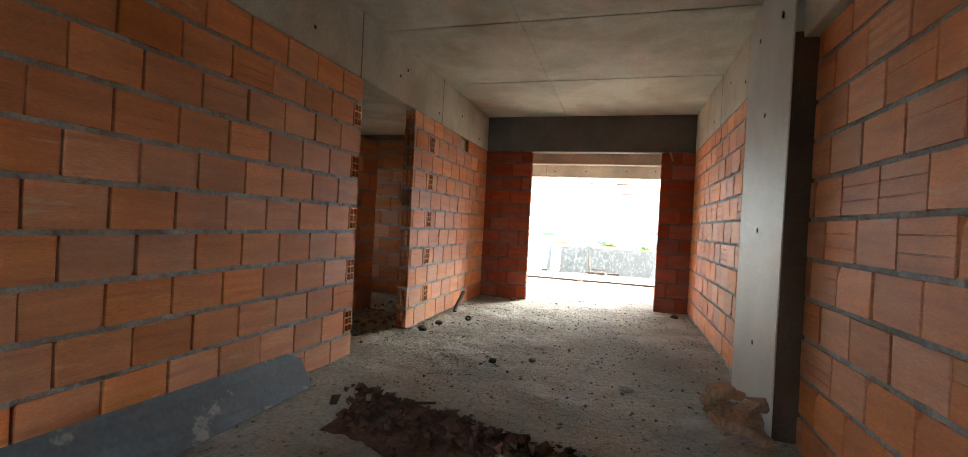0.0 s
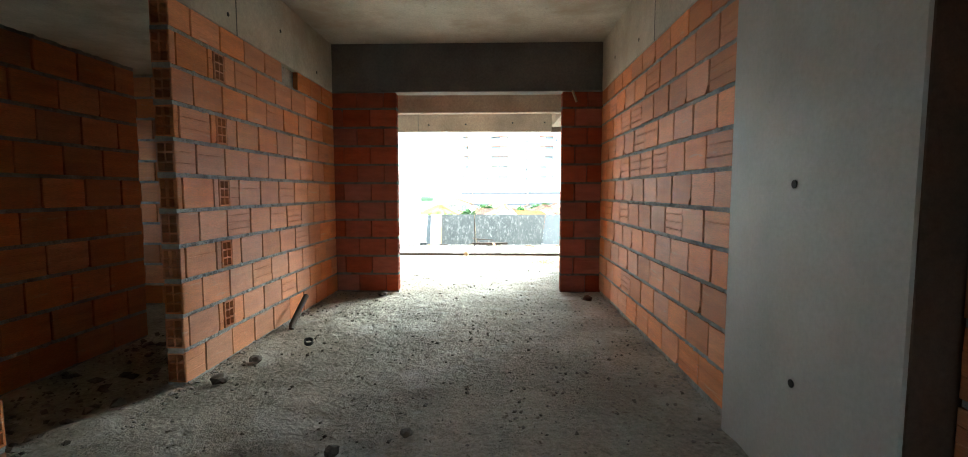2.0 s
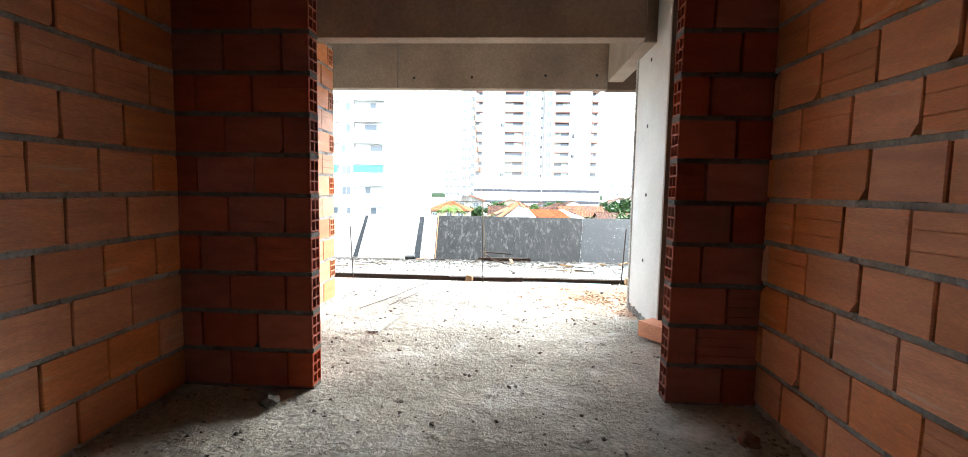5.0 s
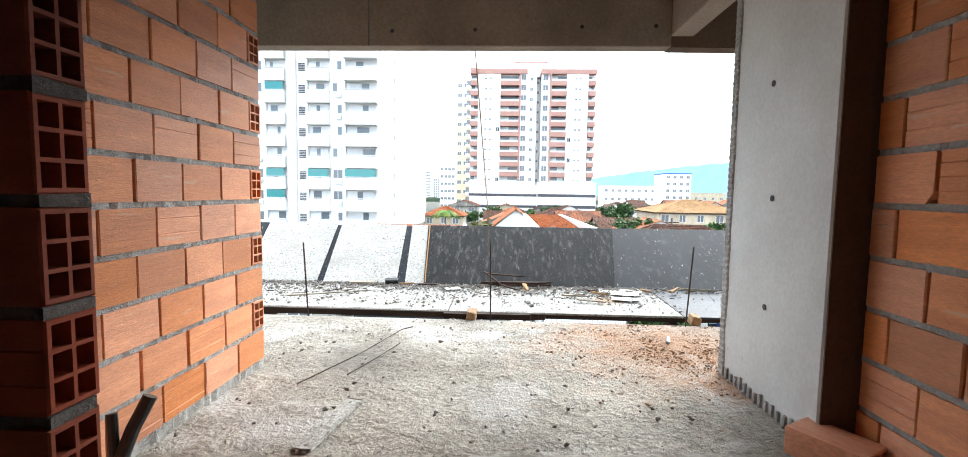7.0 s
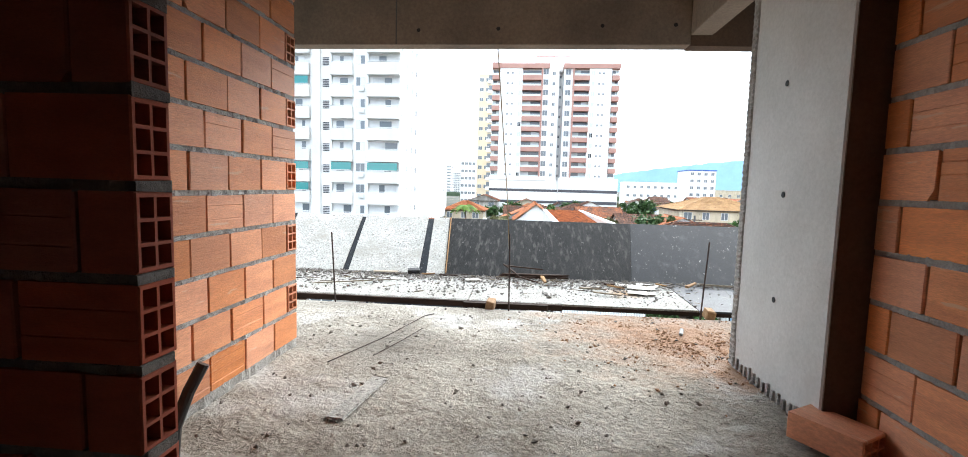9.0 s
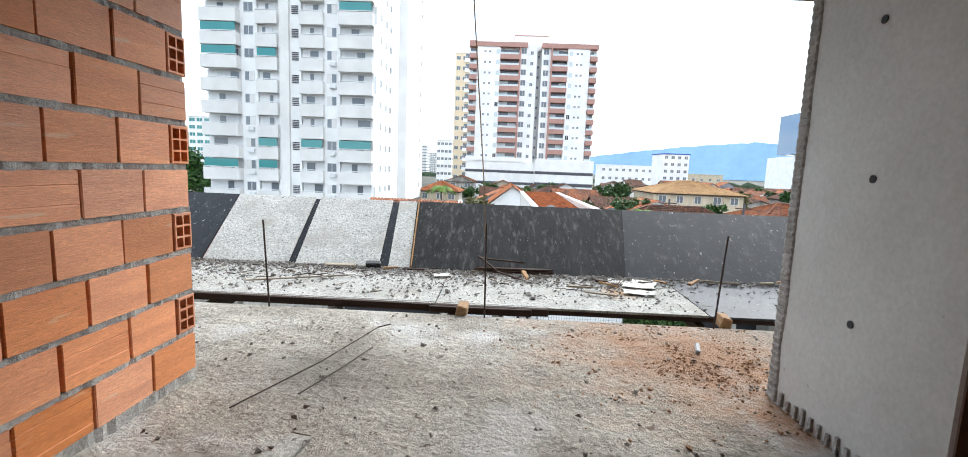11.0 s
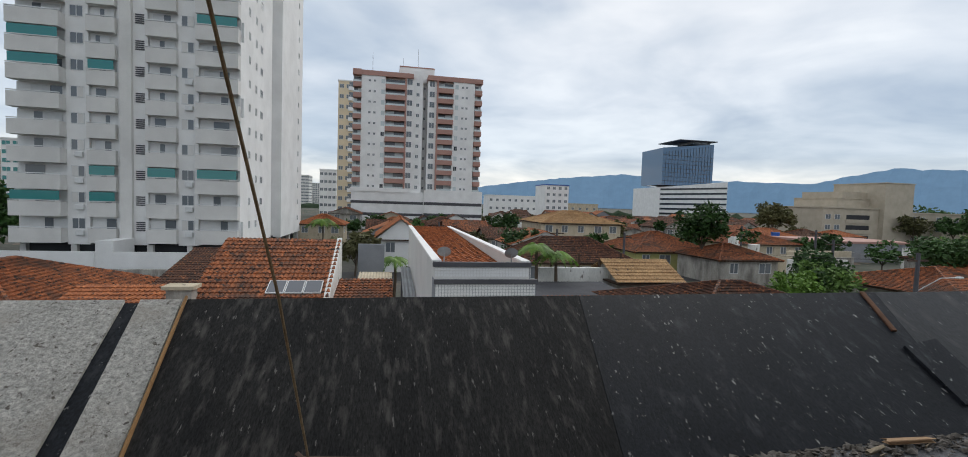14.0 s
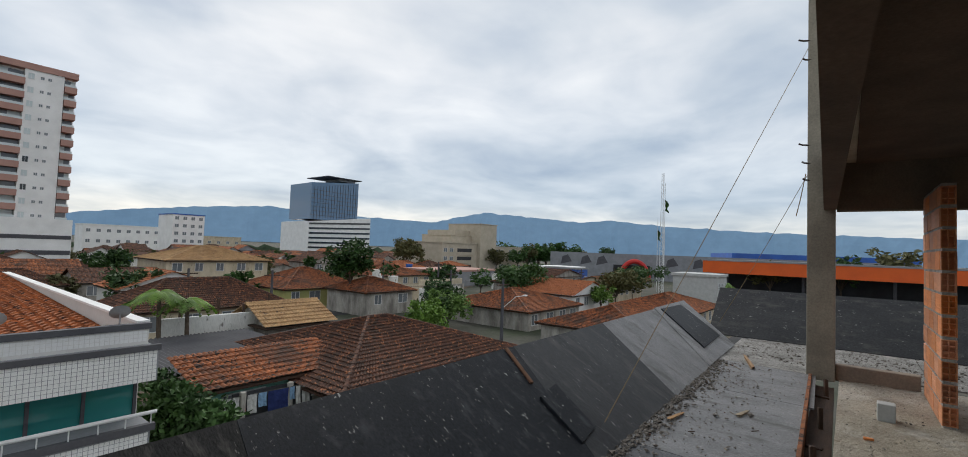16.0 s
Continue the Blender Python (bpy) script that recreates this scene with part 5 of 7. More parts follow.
def glass_office():
    b = thing("office_tower", "blue glass office slab on a white banded base", "office building", Matrix.Translation((178, 300, G)) @ Matrix.Diagonal((0.86, 1, 1, 1)))
    bm = bmesh.new()
    ring = [(2, 0, 25), (52, 6, 25), (54, 34, 25), (4, 30, 25)]
    prism(bm, ring, (0, 0, 30))
    for v in bm.verts:
        if v.co.z > 50 and v.co.x < 20:
            v.co.z -= 5.0
    part("curtain_wall", bm, BLUE_GLASS, b, "blue reflective curtain wall")
    bm = bmesh.new()
    for i in range(1, 17):
        x = 2 + i * 50 / 17
        tube(bm, (x, i * 6 / 17 - 0.1, 25), (x, i * 6 / 17 - 0.1, 47 + i * 0.42), 0.12, 0.12, 4)
    for k in range(1, 8):
        tube(bm, (2, -0.1, 25 + k * 2.9), (52, 5.9, 25 + k * 2.9), 0.1, 0.1, 4)
    part("mullions", bm, TRIM_GREY, b)
    bm = bmesh.new()
    box(bm, 20, 54.5, 5, 32, 56.6, 57.1)
    part("roof_frame", bm, TRIM_GREY, b)
    bm = bmesh.new()
    box(bm, 34, 50, 8, 26, 54.8, 56.6)
    part("roof_plant", bm, GREY_SHEET, b)
    bm = bmesh.new()
    prism(bm, [(-2, -4, 0), (64, 3, 0), (64, 40, 0), (0, 34, 0)], (0, 0, 29))
    for v in bm.verts:
        if v.co.z > 20 and v.co.x < 10:
            v.co.z -= 6.0
    part("base", bm, WHITE, b)
    for k in range(6):
        bm = bmesh.new()
        prism(bm, [(-1.5, -4.25, 5 + k * 3.2), (63.5, 2.75, 5 + k * 3.8), (63.5, 2.95, 5 + k * 3.8), (-1.5, -4.05, 5 + k * 3.2)], (0, 0, 1.25))
        part("window_band", bm, WINDOW_GLASS, b)


glass_office()


def beige_block():
    b = thing("apartment_building", "stepped beige apartment block with recessed balconies", "apartment building", Matrix.Translation((121.5, 123, G)) @ Matrix.Diagonal((1.13, 1, 1, 1)))
    boxes("wall", [(0, 17.3, 0, 20, 0, 10.4), (6.9, 17.3, 3, 18, 10.4, 13.3), (9.5, 17.3, 4, 18, 13.3, 15.5), (17.3, 26.4, -1.5, 15, 0, 18.1), (26.4, 48, 0, 18, 0, 9.6)], WALL_BEIGE, b)
    boxes("parapet", [(-0.3, 17.2, -0.3, 20, 10.4, 10.75), (6.7, 17.2, 2.8, 18, 13.3, 13.6), (17.1, 26.6, -1.7, 15.2, 18.1, 18.35), (26.5, 48.3, -0.3, 18, 9.6, 9.95)], WALL_BEIGE, b)
    for k in range(3):
        for x in (1.6, 4.4, 28.5, 31.5, 37.0):
            part("window", window_mesh(1.5, 1.3, "y"), None, b, m=Matrix.Translation((x, -0.03, k * 3.0 + 1.3)))
        bm = bmesh.new()
        box(bm, 7.2, 14.4, -0.05, 0.1, k * 3.0 + 1.3, k * 3.0 + 2.6)
        # Dark sheet on the wall gives the loggia its shade by colour.
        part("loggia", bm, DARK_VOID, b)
        bm = bmesh.new()
        box(bm, 7.0, 14.6, -0.25, 0.0, k * 3.0 + 0.2, k * 3.0 + 1.3)
        part("balcony", bm, WALL_BEIGE, b)
        part("window", window_mesh(1.4, 1.2, "y"), None, b, m=Matrix.Translation((43, -0.03, k * 3.0 + 1.2))) if k < 3 else None


beige_block()

# ---- nearer houses ----
house(-12.6, -8.2, 30.4, 33.6, -3.95, -3.0, "mono_y", WALL_STAINED, TILE_NEW, "grey-walled house with an orange tile roof")
house(-7.5, -2.35, 30.7, 36.4, -3.5, -1.0, "mono_y", WALL_STAINED, TILE_ROOF, "long house under a steep mottled tile roof", over=0.3)
house(-1.85, 0.5, 28.6, 35.6, -4.05, -3.0, "mono_y", WALL_STAINED, TILE_ROOF, "low lean-to house with a red tile roof", over=0.2)
house(-23.0, -13.5, 31.5, 43.0, -4.3, -2.3, "hip_y", WALL_STAINED, TILE_ROOF, "house with a red-brown tile roof and a porch")
house(-12.5, -6.5, 40.5, 52.0, -4.0, -2.6, "gable_x", WALL_STAINED, TILE_DARK, "low house with a dark tile roof edged in white")
house(8.0, 13.4, 28.5, 30.6, -3.62, -3.02, "mono_y", WALL_GREEN, TILE_ROOF, "single-storey house wing with mossy brown tiles")
house(11.8, 22.8, 25.7, 35.6, -3.95, -2.25, "hip_x", WALL_STAINED, TILE_DARK, "large house with a mossy dark brown hipped roof", over=0.8)
house(15.3, 19.4, 38.2, 42.5, -3.5, -2.4, "gable_x", WALL_STAINED, TILE_TAN, "shed with broken straw-coloured tiles")
house(12.0, 24.0, 52.0, 59.0, -4.0, -1.9, "hip_x", WALL_CREAM, TILE_DARK, "house with a blackened hipped tile roof")
house(32.5, 44.0, 67.0, 78.0, -4.4, -2.0, "hip_x", WALL_YELLOW, TILE_ROOF, "yellow-walled house with a red tile roof")
house(25.5, 40.0, 86.0, 98.0, -1.6, 0.4, "hip_x", WALL_CREAM, TILE_TAN, "two-storey cream house with a straw-coloured roof")
house(37.3, 45.0, 57.0, 65.0, -4.2, -2.7, "hip_x", WALL_STAINED, TILE_ROOF, "cream house with a terrace and a tile roof")
house(56.0, 70.0, 78.0, 90.0, -4.0, -2.3, "hip_x", WALL_CREAM, TILE_ROOF, "cream house with a mottled red tile roof")
house(44.0, 56.0, 38.0, 50.0, -5.0, -3.2, "hip_x", WALL_STAINED, TILE_ROOF, "low house with a red-brown hipped roof")
house(58.0, 70.0, 40.0, 50.0, -4.2, -2.6, "gable_y", WHITE, TILE_NEW, "small white gabled house")
house(-1.0, 4.5, 66.0, 78.0, -3.2, -0.9, "gable_y", WHITE, TILE_NEW, "white gabled house with a red tile roof")
house(-16.0, -8.0, 100.0, 108.0, -3.5, -1.8, "hip_x", WALL_CREAM, TILE_NEW, "small house with an orange hipped roof")


def white_tiled_house():
    """The white-tiled two-storey house with teal glazing."""
    x0, x1, y0, y1, zt = 1.86, 4.86, 24.35, 45.0, -0.6
    h = thing("house", "white-tiled two-storey house with teal glazing and a tiled roof", "house", Matrix.Translation((x0, y0, G)))
    w, d, t = x1 - x0, y1 - y0, zt - G
    boxes("parapet", [(*a, t - 1.0, t) for a in ((0, 0.18, 0, d), (w - 0.18, w, 0, d), (0.18, w - 0.18, 0, 0.18), (0.18, w - 0.18, d - 0.18, d))], WHITE_SIDE, h)
    bm = bmesh.new()
    box(bm, 0, w, 0.5, d, 0, t - 1.0)
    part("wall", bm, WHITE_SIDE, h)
    boxes("front_band", [(-0.02, w + 0.06, -0.55, 0.5, t - 1.28, t - 0.5), (0, w, -0.5, 0.5, 0, t - 2.3)], WALL_GREY, h)
    tile = slab_box(0.082, -0.006, 0, 0, 0.082, WHITE, "tile")
    for iz in range(8):
        for ix in range(33):
            part("tile", tile, None, h, m=Matrix.Translation((-0.01 + ix * 0.0925, -0.551, t - 1.275 + iz * 0.0915)))
    rest = bmesh.new()
    for iz in range(3):
        for ix in range(32):
            box(rest, 0.01 + ix * 0.0925, 0.092 + ix * 0.0925, -0.007, -0.001, t - 0.42 + iz * 0.0925, t - 0.338 + iz * 0.0925)
    for iz in range(24):
        for ix in range(32):
            box(rest, 0.01 + ix * 0.0925, 0.092 + ix * 0.0925, -0.506, -0.5, t - 4.7 + iz * 0.0925, t - 4.618 + iz * 0.0925)
    tagged(part("tile_cladding", rest, WHITE, h), kind="stuff")
    boxes("band", [(-0.05, w + 0.05, -0.05, 0.14, t - 0.12, t + 0.02), (-0.06, w + 0.1, -0.6, -0.5, t - 0.56, t - 0.42), (-0.05, w + 0.08, -0.58, -0.45, t - 2.44, t - 2.28)], TRIM_GREY, h)
    bm = bmesh.new()
    box(bm, -0.06, 0.22, 0.14, d, t, t + 0.06)
    box(bm, w - 0.22, w + 0.06, 0.14, d, t, t + 0.06)
    part("coping", bm, WHITE, h)
    bm = bmesh.new()
    tile_slope(bm, (0.2, 0.3, t - 0.55), (w - 0.2, 0.3, t - 0.55), (w - 0.2, d - 0.2, t - 0.02), (0.2, d - 0.2, t - 0.02), 0.26)
    part("roof", bm, TILE_NEW, h)
    for a, b in ((0.3, 0.95), (0.95, 1.9), (1.9, 2.9)):
        bm = bmesh.new()
        box(bm, a + 0.03, b - 0.03, 0.40, 0.44, t - 2.3, t - 1.28)
        part("pane", bm, TEAL_GLASS, h, "teal glass")
    boxes("window_frame", [(x, x + 0.07, 0.36, 0.46, t - 2.3, t - 1.28) for x in (0.27, 0.92, 1.87, 2.87)], TRIM_GREY, h)
    bm = bmesh.new()
    tube(bm, (-0.05, -0.5, t - 2.02), (w + 0.1, -0.55, t - 2.02), 0.045, 0.045, 8)
    for i in range(7):
        tube(bm, (i * w / 6, -0.52, t - 2.3), (i * w / 6, -0.52, t - 2.02), 0.015, 0.015, 6)
    part("rail", bm, ALU, h)
    for cx, cy in ((0.35, 0.6), (2.5, 0.4)):
        bm = bmesh.new()
        bmesh.ops.create_cone(bm, segments=16, radius1=0.22, radius2=0.015, depth=0.08, cap_ends=False, matrix=Matrix.Translation((cx, cy, t + 0.25)) @ pose(0, 0, 0, 130, 20, 10))
        tube(bm, (cx, cy, t - 0.3), (cx, cy, t + 0.25), 0.02, 0.02, 6)
        part("satellite_dish", bm, GREY_SHEET, h)


white_tiled_house()


def yard_wall(dims, mat, label):
    return tagged(box_part("yard_wall", dims, mat, None, "", 0.02), label, "wall", "yard walls")


yard_wall((10.1, 16.6, 40.0, 40.25, G, -2.9), WALL_MOULD, "mould-streaked white boundary wall")
def party_wall():
    bm = bmesh.new()
    prism(bm, [(-2.3, 30.0, G), (-2.3, 36.8, G), (-2.3, 36.8, -0.9), (-2.3, 30.0, -3.7)], (0.25, 0, 0))
    tagged(part("yard_wall", bm, WALL_MOULD), "tall mould-streaked party wall beside a roof", "wall", "yard walls")


party_wall()
yard_wall((-1.95, 0.1, 48.5, 48.8, G, -2.3), WALL_GREY, "grey bare concrete block yard wall")
yard_wall((0.75, 1.15, 26.0, 35.0, G, -4.25), WHITE, "white rendered wall beside the lean-to")
yard_wall((0.7, 1.75, 26.0, 40.0, G, -5.4), WHITE_SIDE, "low white passage wall")
yard_wall((-30.0, -10.0, 60.6, 60.9, G, -6.2), WALL_STAINED, "grey stained boundary wall")


def far_town():
    """The sea of low roofs towards the horizon."""
    rnd = random.Random(21)
    tiles = [TILE_ROOF, TILE_DARK, TILE_NEW, TILE_DARK, TILE_ROOF, TILE_DARK]
    walls = [WHITE, WALL_STAINED, WALL_MOULD, WALL_BEIGE, WALL_STAINED, WALL_GREY]
    for row in range(10):
        y = 70 + row * 13 + (12 if row > 3 else 0)
        x = -16.0 + rnd.uniform(-4, 4) if row > 2 else -3.5
        while x < 60 + row * 17:
            w, d = rnd.uniform(5.5, 10.5), rnd.uniform(6, 10)
            clash = any(x < b and x + w > a and y < q and y + d > p for a, b, p, q in
                        ((-12, 28, 147, 175), (33, 51, 69, 83), (25, 41, 85, 99), (112, 166, 123, 146), (55, 79, 77, 91), (-40, -14, 60, 105), (-2, 6, 64, 80), (27, 33, 40, 220), (-17, -7, 99, 110)))
            if not clash:
                e = rnd.choice((-4.4, -4.2, -3.9, -3.6, -4.0, -2.4))
                house(x, x + w, y, y + d, e, e + rnd.uniform(1.4, 2.1), rnd.choice(("gable_y", "gable_x", "hip_x", "gable_y")), rnd.choice(walls), rnd.choice(tiles), "", 0.4, row < 5, 0.5 if row < 4 else 1.0)
            x += w + rnd.uniform(0.8, 3.5)


far_town()


# ---- trees, poles, cars and street things ----
def tree(x, y, h, r, mat=LEAF, seed=1, label="leafy green tree", n=1500, leaf=0.34, trunk=0.45, z=G, flat=0.8):
    """A tapered trunk with limbs and a crown of many small leaf sprays."""
    rnd = random.Random(seed)
    t = thing("tree", label, "tree", Matrix.Translation((x, y, z)), "street trees")
    bm = bmesh.new()
    fork = h * trunk
    tube(bm, (0, 0, -0.1), (0.1, 0.05, fork), 0.05 * h * 0.5, 0.03 * h * 0.5, 8)
    tips = []
    for i in range(7):
        a, up = i * 2.4 + rnd.random(), rnd.uniform(0.45, 1.0)
        tip = Vector((math.cos(a) * r * 0.62 * rnd.uniform(0.5, 1), math.sin(a) * r * 0.62 * rnd.uniform(0.5, 1), fork + (h - fork) * up * 0.8))
        mid = Vector((tip.x * 0.45, tip.y * 0.45, fork + (tip.z - fork) * 0.55))
        tube(bm, (0.1, 0.05, fork * 0.9), mid, 0.012 * h, 0.008 * h, 6)
        tube(bm, mid, tip, 0.008 * h, 0.003 * h, 6)
        tips += [tip, mid.lerp(tip, 0.6)]
    part("trunk", bm, BARK, t)
    clumps = [(p, r * rnd.uniform(0.28, 0.5)) for p in tips] + [(Vector((rnd.gauss(0, 0.42) * r, rnd.gauss(0, 0.42) * r, fork + (h - fork) * rnd.uniform(0.25, 0.92))), r * rnd.uniform(0.18, 0.36)) for _ in range(12)]
    verts, faces = [], []
    for i in range(n):
        c, cr = rnd.choice(clumps)
        d = Vector((rnd.gauss(0, 1), rnd.gauss(0, 1), rnd.gauss(0, 1))).normalized() * cr * (rnd.random() ** 0.35)
        p = c + Vector((d.x, d.y, d.z * flat))
        s = leaf * rnd.uniform(0.6, 1.3)
        u = Vector((rnd.gauss(0, 1), rnd.gauss(0, 1), rnd.gauss(0, 0.6))).normalized()
        w = u.cross(Vector((rnd.gauss(0, 1), rnd.gauss(0, 1), rnd.gauss(0, 1)))).normalized()
        k = len(verts)
        verts += [p - u * s, p + w * s * 0.45, p + u * s, p - w * s * 0.45 + Vector((0, 0, -0.1 * s))]
        faces += [(k, k + 1, k + 2), (k, k + 2, k + 3)]
    me = bpy.data.meshes.new("crown")
    me.from_pydata(verts, [], faces)
    me.materials.append(mat)
    part("crown", me, None, t)
    return t


def palm(x, y, h, seed=1, r=1.7, z=G):
    rnd = random.Random(seed)
    t = thing("palm_tree", "slender palm with drooping green fronds", "palm tree", Matrix.Translation((x, y, z)), "palms")
    bm = bmesh.new()
    tube(bm, (0, 0, 0), (0.12, 0, h * 0.5), 0.16, 0.12, 8)
    tube(bm, (0.12, 0, h * 0.5), (0.05, 0.1, h), 0.12, 0.09, 8)
    part("trunk", bm, BARK, t)
    for i in range(15):
        a, lift = i * 2.399, rnd.uniform(0.1, 0.75)
        verts, faces = [], []
        fwd, side = Vector((math.cos(a), math.sin(a), 0)), Vector((-math.sin(a), math.cos(a), 0))
        for k in range(17):
            s = k / 16
            verts.append(fwd * r * s + Vector((0, 0, h + r * (lift * s - (0.55 + lift) * s * s))))
        for k in range(16):
            w = 0.34 * r * math.sin(math.pi * min(0.97, k / 16 + 0.1))
            for q in (-1, 1):
                verts.append(verts[k] + side * q * w + fwd * 0.16 * r + Vector((0, 0, -w * 0.6)))
                faces.append((k, k + 1, len(verts) - 1))
        me = bpy.data.meshes.new("frond")
        me.from_pydata(verts, [], faces)
        me.materials.append(LEAF_LIGHT)
        part("frond", me, None, t)


tree(38.5, 62.0, 9.2, 4.0, LEAF, 3, "tall dark green street tree", 3400, 0.30, 0.45)
tree(33.5, 43.0, 3.6, 2.3, LEAF_LIGHT, 4, "bright green clipped round tree", 2600, 0.2, 0.2)
tree(38.5, 45.5, 5.2, 3.1, LEAF, 5, "dense dark green tree", 3000, 0.24, 0.2)
tree(38.0, 44.5, 4.2, 3.0, LEAF_LIGHT, 41, "bright green round tree by the street", 2600, 0.22, 0.2)
tree(69.0, 53.5, 6.0, 4.4, LEAF_LIGHT, 42, "broad green tree over the roofs", 2800, 0.3, 0.25)
tree(91.0, 44.0, 6.4, 4.6, LEAF, 43, "dark green tree near the car park", 2600, 0.32, 0.25)
tree(61.0, 50.0, 6.6, 4.6, LEAF, 6, "broad green tree over the roofs", 3200, 0.3, 0.25)
tree(73.0, 40.0, 6.2, 4.4, LEAF_OLIVE, 7, "dark olive tree among the roofs", 2600, 0.32, 0.3)
tree(64.0, 38.5, 4.4, 1.9, LEAF_LIGHT, 8, "small bright green tree", 1200, 0.25, 0.3)
tree(24.0, 103.0, 7.2, 3.6, LEAF, 9, "dark round tree among the roofs", 1800, 0.35, 0.3)
tree(17.5, 72.0, 5.4, 3.0, LEAF, 19, "dark round tree among the roofs", 1800, 0.3, 0.3)
tree(100.0, 117.0, 11.5, 6.0, LEAF_OLIVE, 10, "brownish green tree beside the beige block", 2600, 0.5, 0.3)
tree(-46.0, 72.0, 8.6, 7.5, LEAF, 11, "spreading dark green tree", 3800, 0.42, 0.35)
tree(-62.0, 80.0, 8.0, 6.0, LEAF, 12, "dark green tree by the towers", 2200, 0.42, 0.35)
tree(3.5, 92.0, 5.5, 2.8, LEAF, 13, "green tree among the roofs", 1200, 0.32, 0.3)
tree(11.0, 120.0, 5.6, 3.0, LEAF, 14, "green tree among the roofs", 1000, 0.4, 0.3)
tree(90.0, 29.0, 4.2, 2.6, LEAF_OLIVE, 15, "olive shrub tree by the canopy", 1200, 0.3, 0.3)
for k, (tx, ty) in enumerate(((150, 120), (162, 118), (175, 122), (186, 112), (198, 108), (205, 98), (118, 24), (121, 12), (124, 3), (170, 140))):
    tree(tx, ty, 8.5 + (k % 3) * 1.6, 5.2, LEAF if k % 2 else LEAF_OLIVE, 30 + k, "dark green tree in the distance", 1000, 0.6, 0.3)
palm(-48.0, 64.0, 5.2, 2, 3.0)
palm(-51.5, 63.0, 4.6, 3, 3.0)
palm(9.7, 38.9, 5.9, 4, 1.5)
palm(11.0, 38.8, 5.4, 5, 1.4)
palm(0.9, 50.0, 3.6, 6, 1.7)
palm(-9.5, 84.0, 5.2, 7, 2.4)
palm(86, 27.0, 4.6, 8, 1.9)


def creeper_hedge():
    rnd = random.Random(8)
    verts, faces = [], []
    for i in range(9000):
        u = rnd.random()
        p = Vector((7.1 + 0.3 * u + rnd.gauss(0, 0.26), 30.8 - 5.5 * u + rnd.gauss(0, 0.3), rnd.uniform(-6.9, -3.35 - 0.25 * u + 0.3 * noise.noise((u * 7, 0, 0)))))
        d = Vector((rnd.gauss(0, 1), rnd.gauss(0, 1), rnd.gauss(0, 1))).normalized() * 0.12
        e = d.cross(Vector((rnd.gauss(0, 1), rnd.gauss(0, 1), rnd.gauss(0, 1)))).normalized() * 0.07
        k = len(verts)
        verts += [p - d, p + e, p + d, p - e]
        faces += [(k, k + 1, k + 2), (k, k + 2, k + 3)]
    me = bpy.data.meshes.new("creeper_hedge")
    me.from_pydata(verts, [], faces)
    me.materials.append(LEAF)
    tagged(new("creeper_hedge", me), "dense green creeper covering a yard wall", "hedge", "", "stuff")


creeper_hedge()


def street_pole(x, y, top, lamp=False, lean=0.0):
    p = thing("utility_pole", "dark concrete utility pole" + (" with a curved street lamp" if lamp else " with a crossarm"), "utility pole", Matrix.Translation((x, y, G)), "street poles")
    bm = bmesh.new()
    tube(bm, (0, 0, 0), (lean, 0, top - G), 0.17, 0.12, 8)
    part("post", bm, TRIM_GREY, p)
    bm = bmesh.new()
    box(bm, -0.9, 0.9, -0.05, 0.05, top - G - 0.6, top - G - 0.48)
    part("crossarm", bm, WOOD_DARK, p)
    if lamp:
        bm = bmesh.new()
        tube(bm, (0.1, -0.1, top - G - 2.6), (0.7, -1.0, top - G - 1.6), 0.035, 0.035, 6)
        tube(bm, (0.7, -1.0, top - G - 1.6), (1.3, -1.5, top - G - 1.5), 0.035, 0.035, 6)
        part("lamp_arm", bm, ALU, p)
        bm = bmesh.new()
        box(bm, 1.25, 1.75, -1.65, -1.4, top - G - 1.56, top - G - 1.42)
        bevel_all(bm, 0.04)
        part("lamp_head", bm, ALU, p)


street_pole(36.6, 36.2, -1.2, True)
street_pole(40.5, 73.5, -1.9)
street_pole(27.0, 60.0, -1.6)
street_pole(60.0, 66.5, -1.0)
street_pole(-44.0, 60.5, -2.0, True)
for px, pz in ((11.2, -2.3), (13.2, -2.0), (14.7, -2.4), (16.3, -1.9)):
    tagged(box_part("wall_post", (px, px + 0.13, 40.3, 40.42, G, pz), WOOD_DARK, None, "", 0.01), "dark weathered post behind the boundary wall", "post", "yard posts")


def wire(p, q, sag=0.6, r=0.014, label="sagging black overhead cable"):
    bm = bmesh.new()
    p, q = Vector(p), Vector(q)
    pts = [p.lerp(q, i / 12) - Vector((0, 0, sag * 4 * (i / 12) * (1 - i / 12))) for i in range(13)]
    polytube(bm, pts, r, 5)
    tagged(part("overhead_cable", bm, PLASTIC_BLACK), label, "cable", "overhead cables")


wire((36.6, 36.2, -1.7), (27.0, 60.0, -2.1))
wire((36.6, 36.2, -1.9), (60.0, 66.5, -1.6), 0.8)
wire((40.5, 73.5, -2.4), (27.0, 60.0, -2.1))


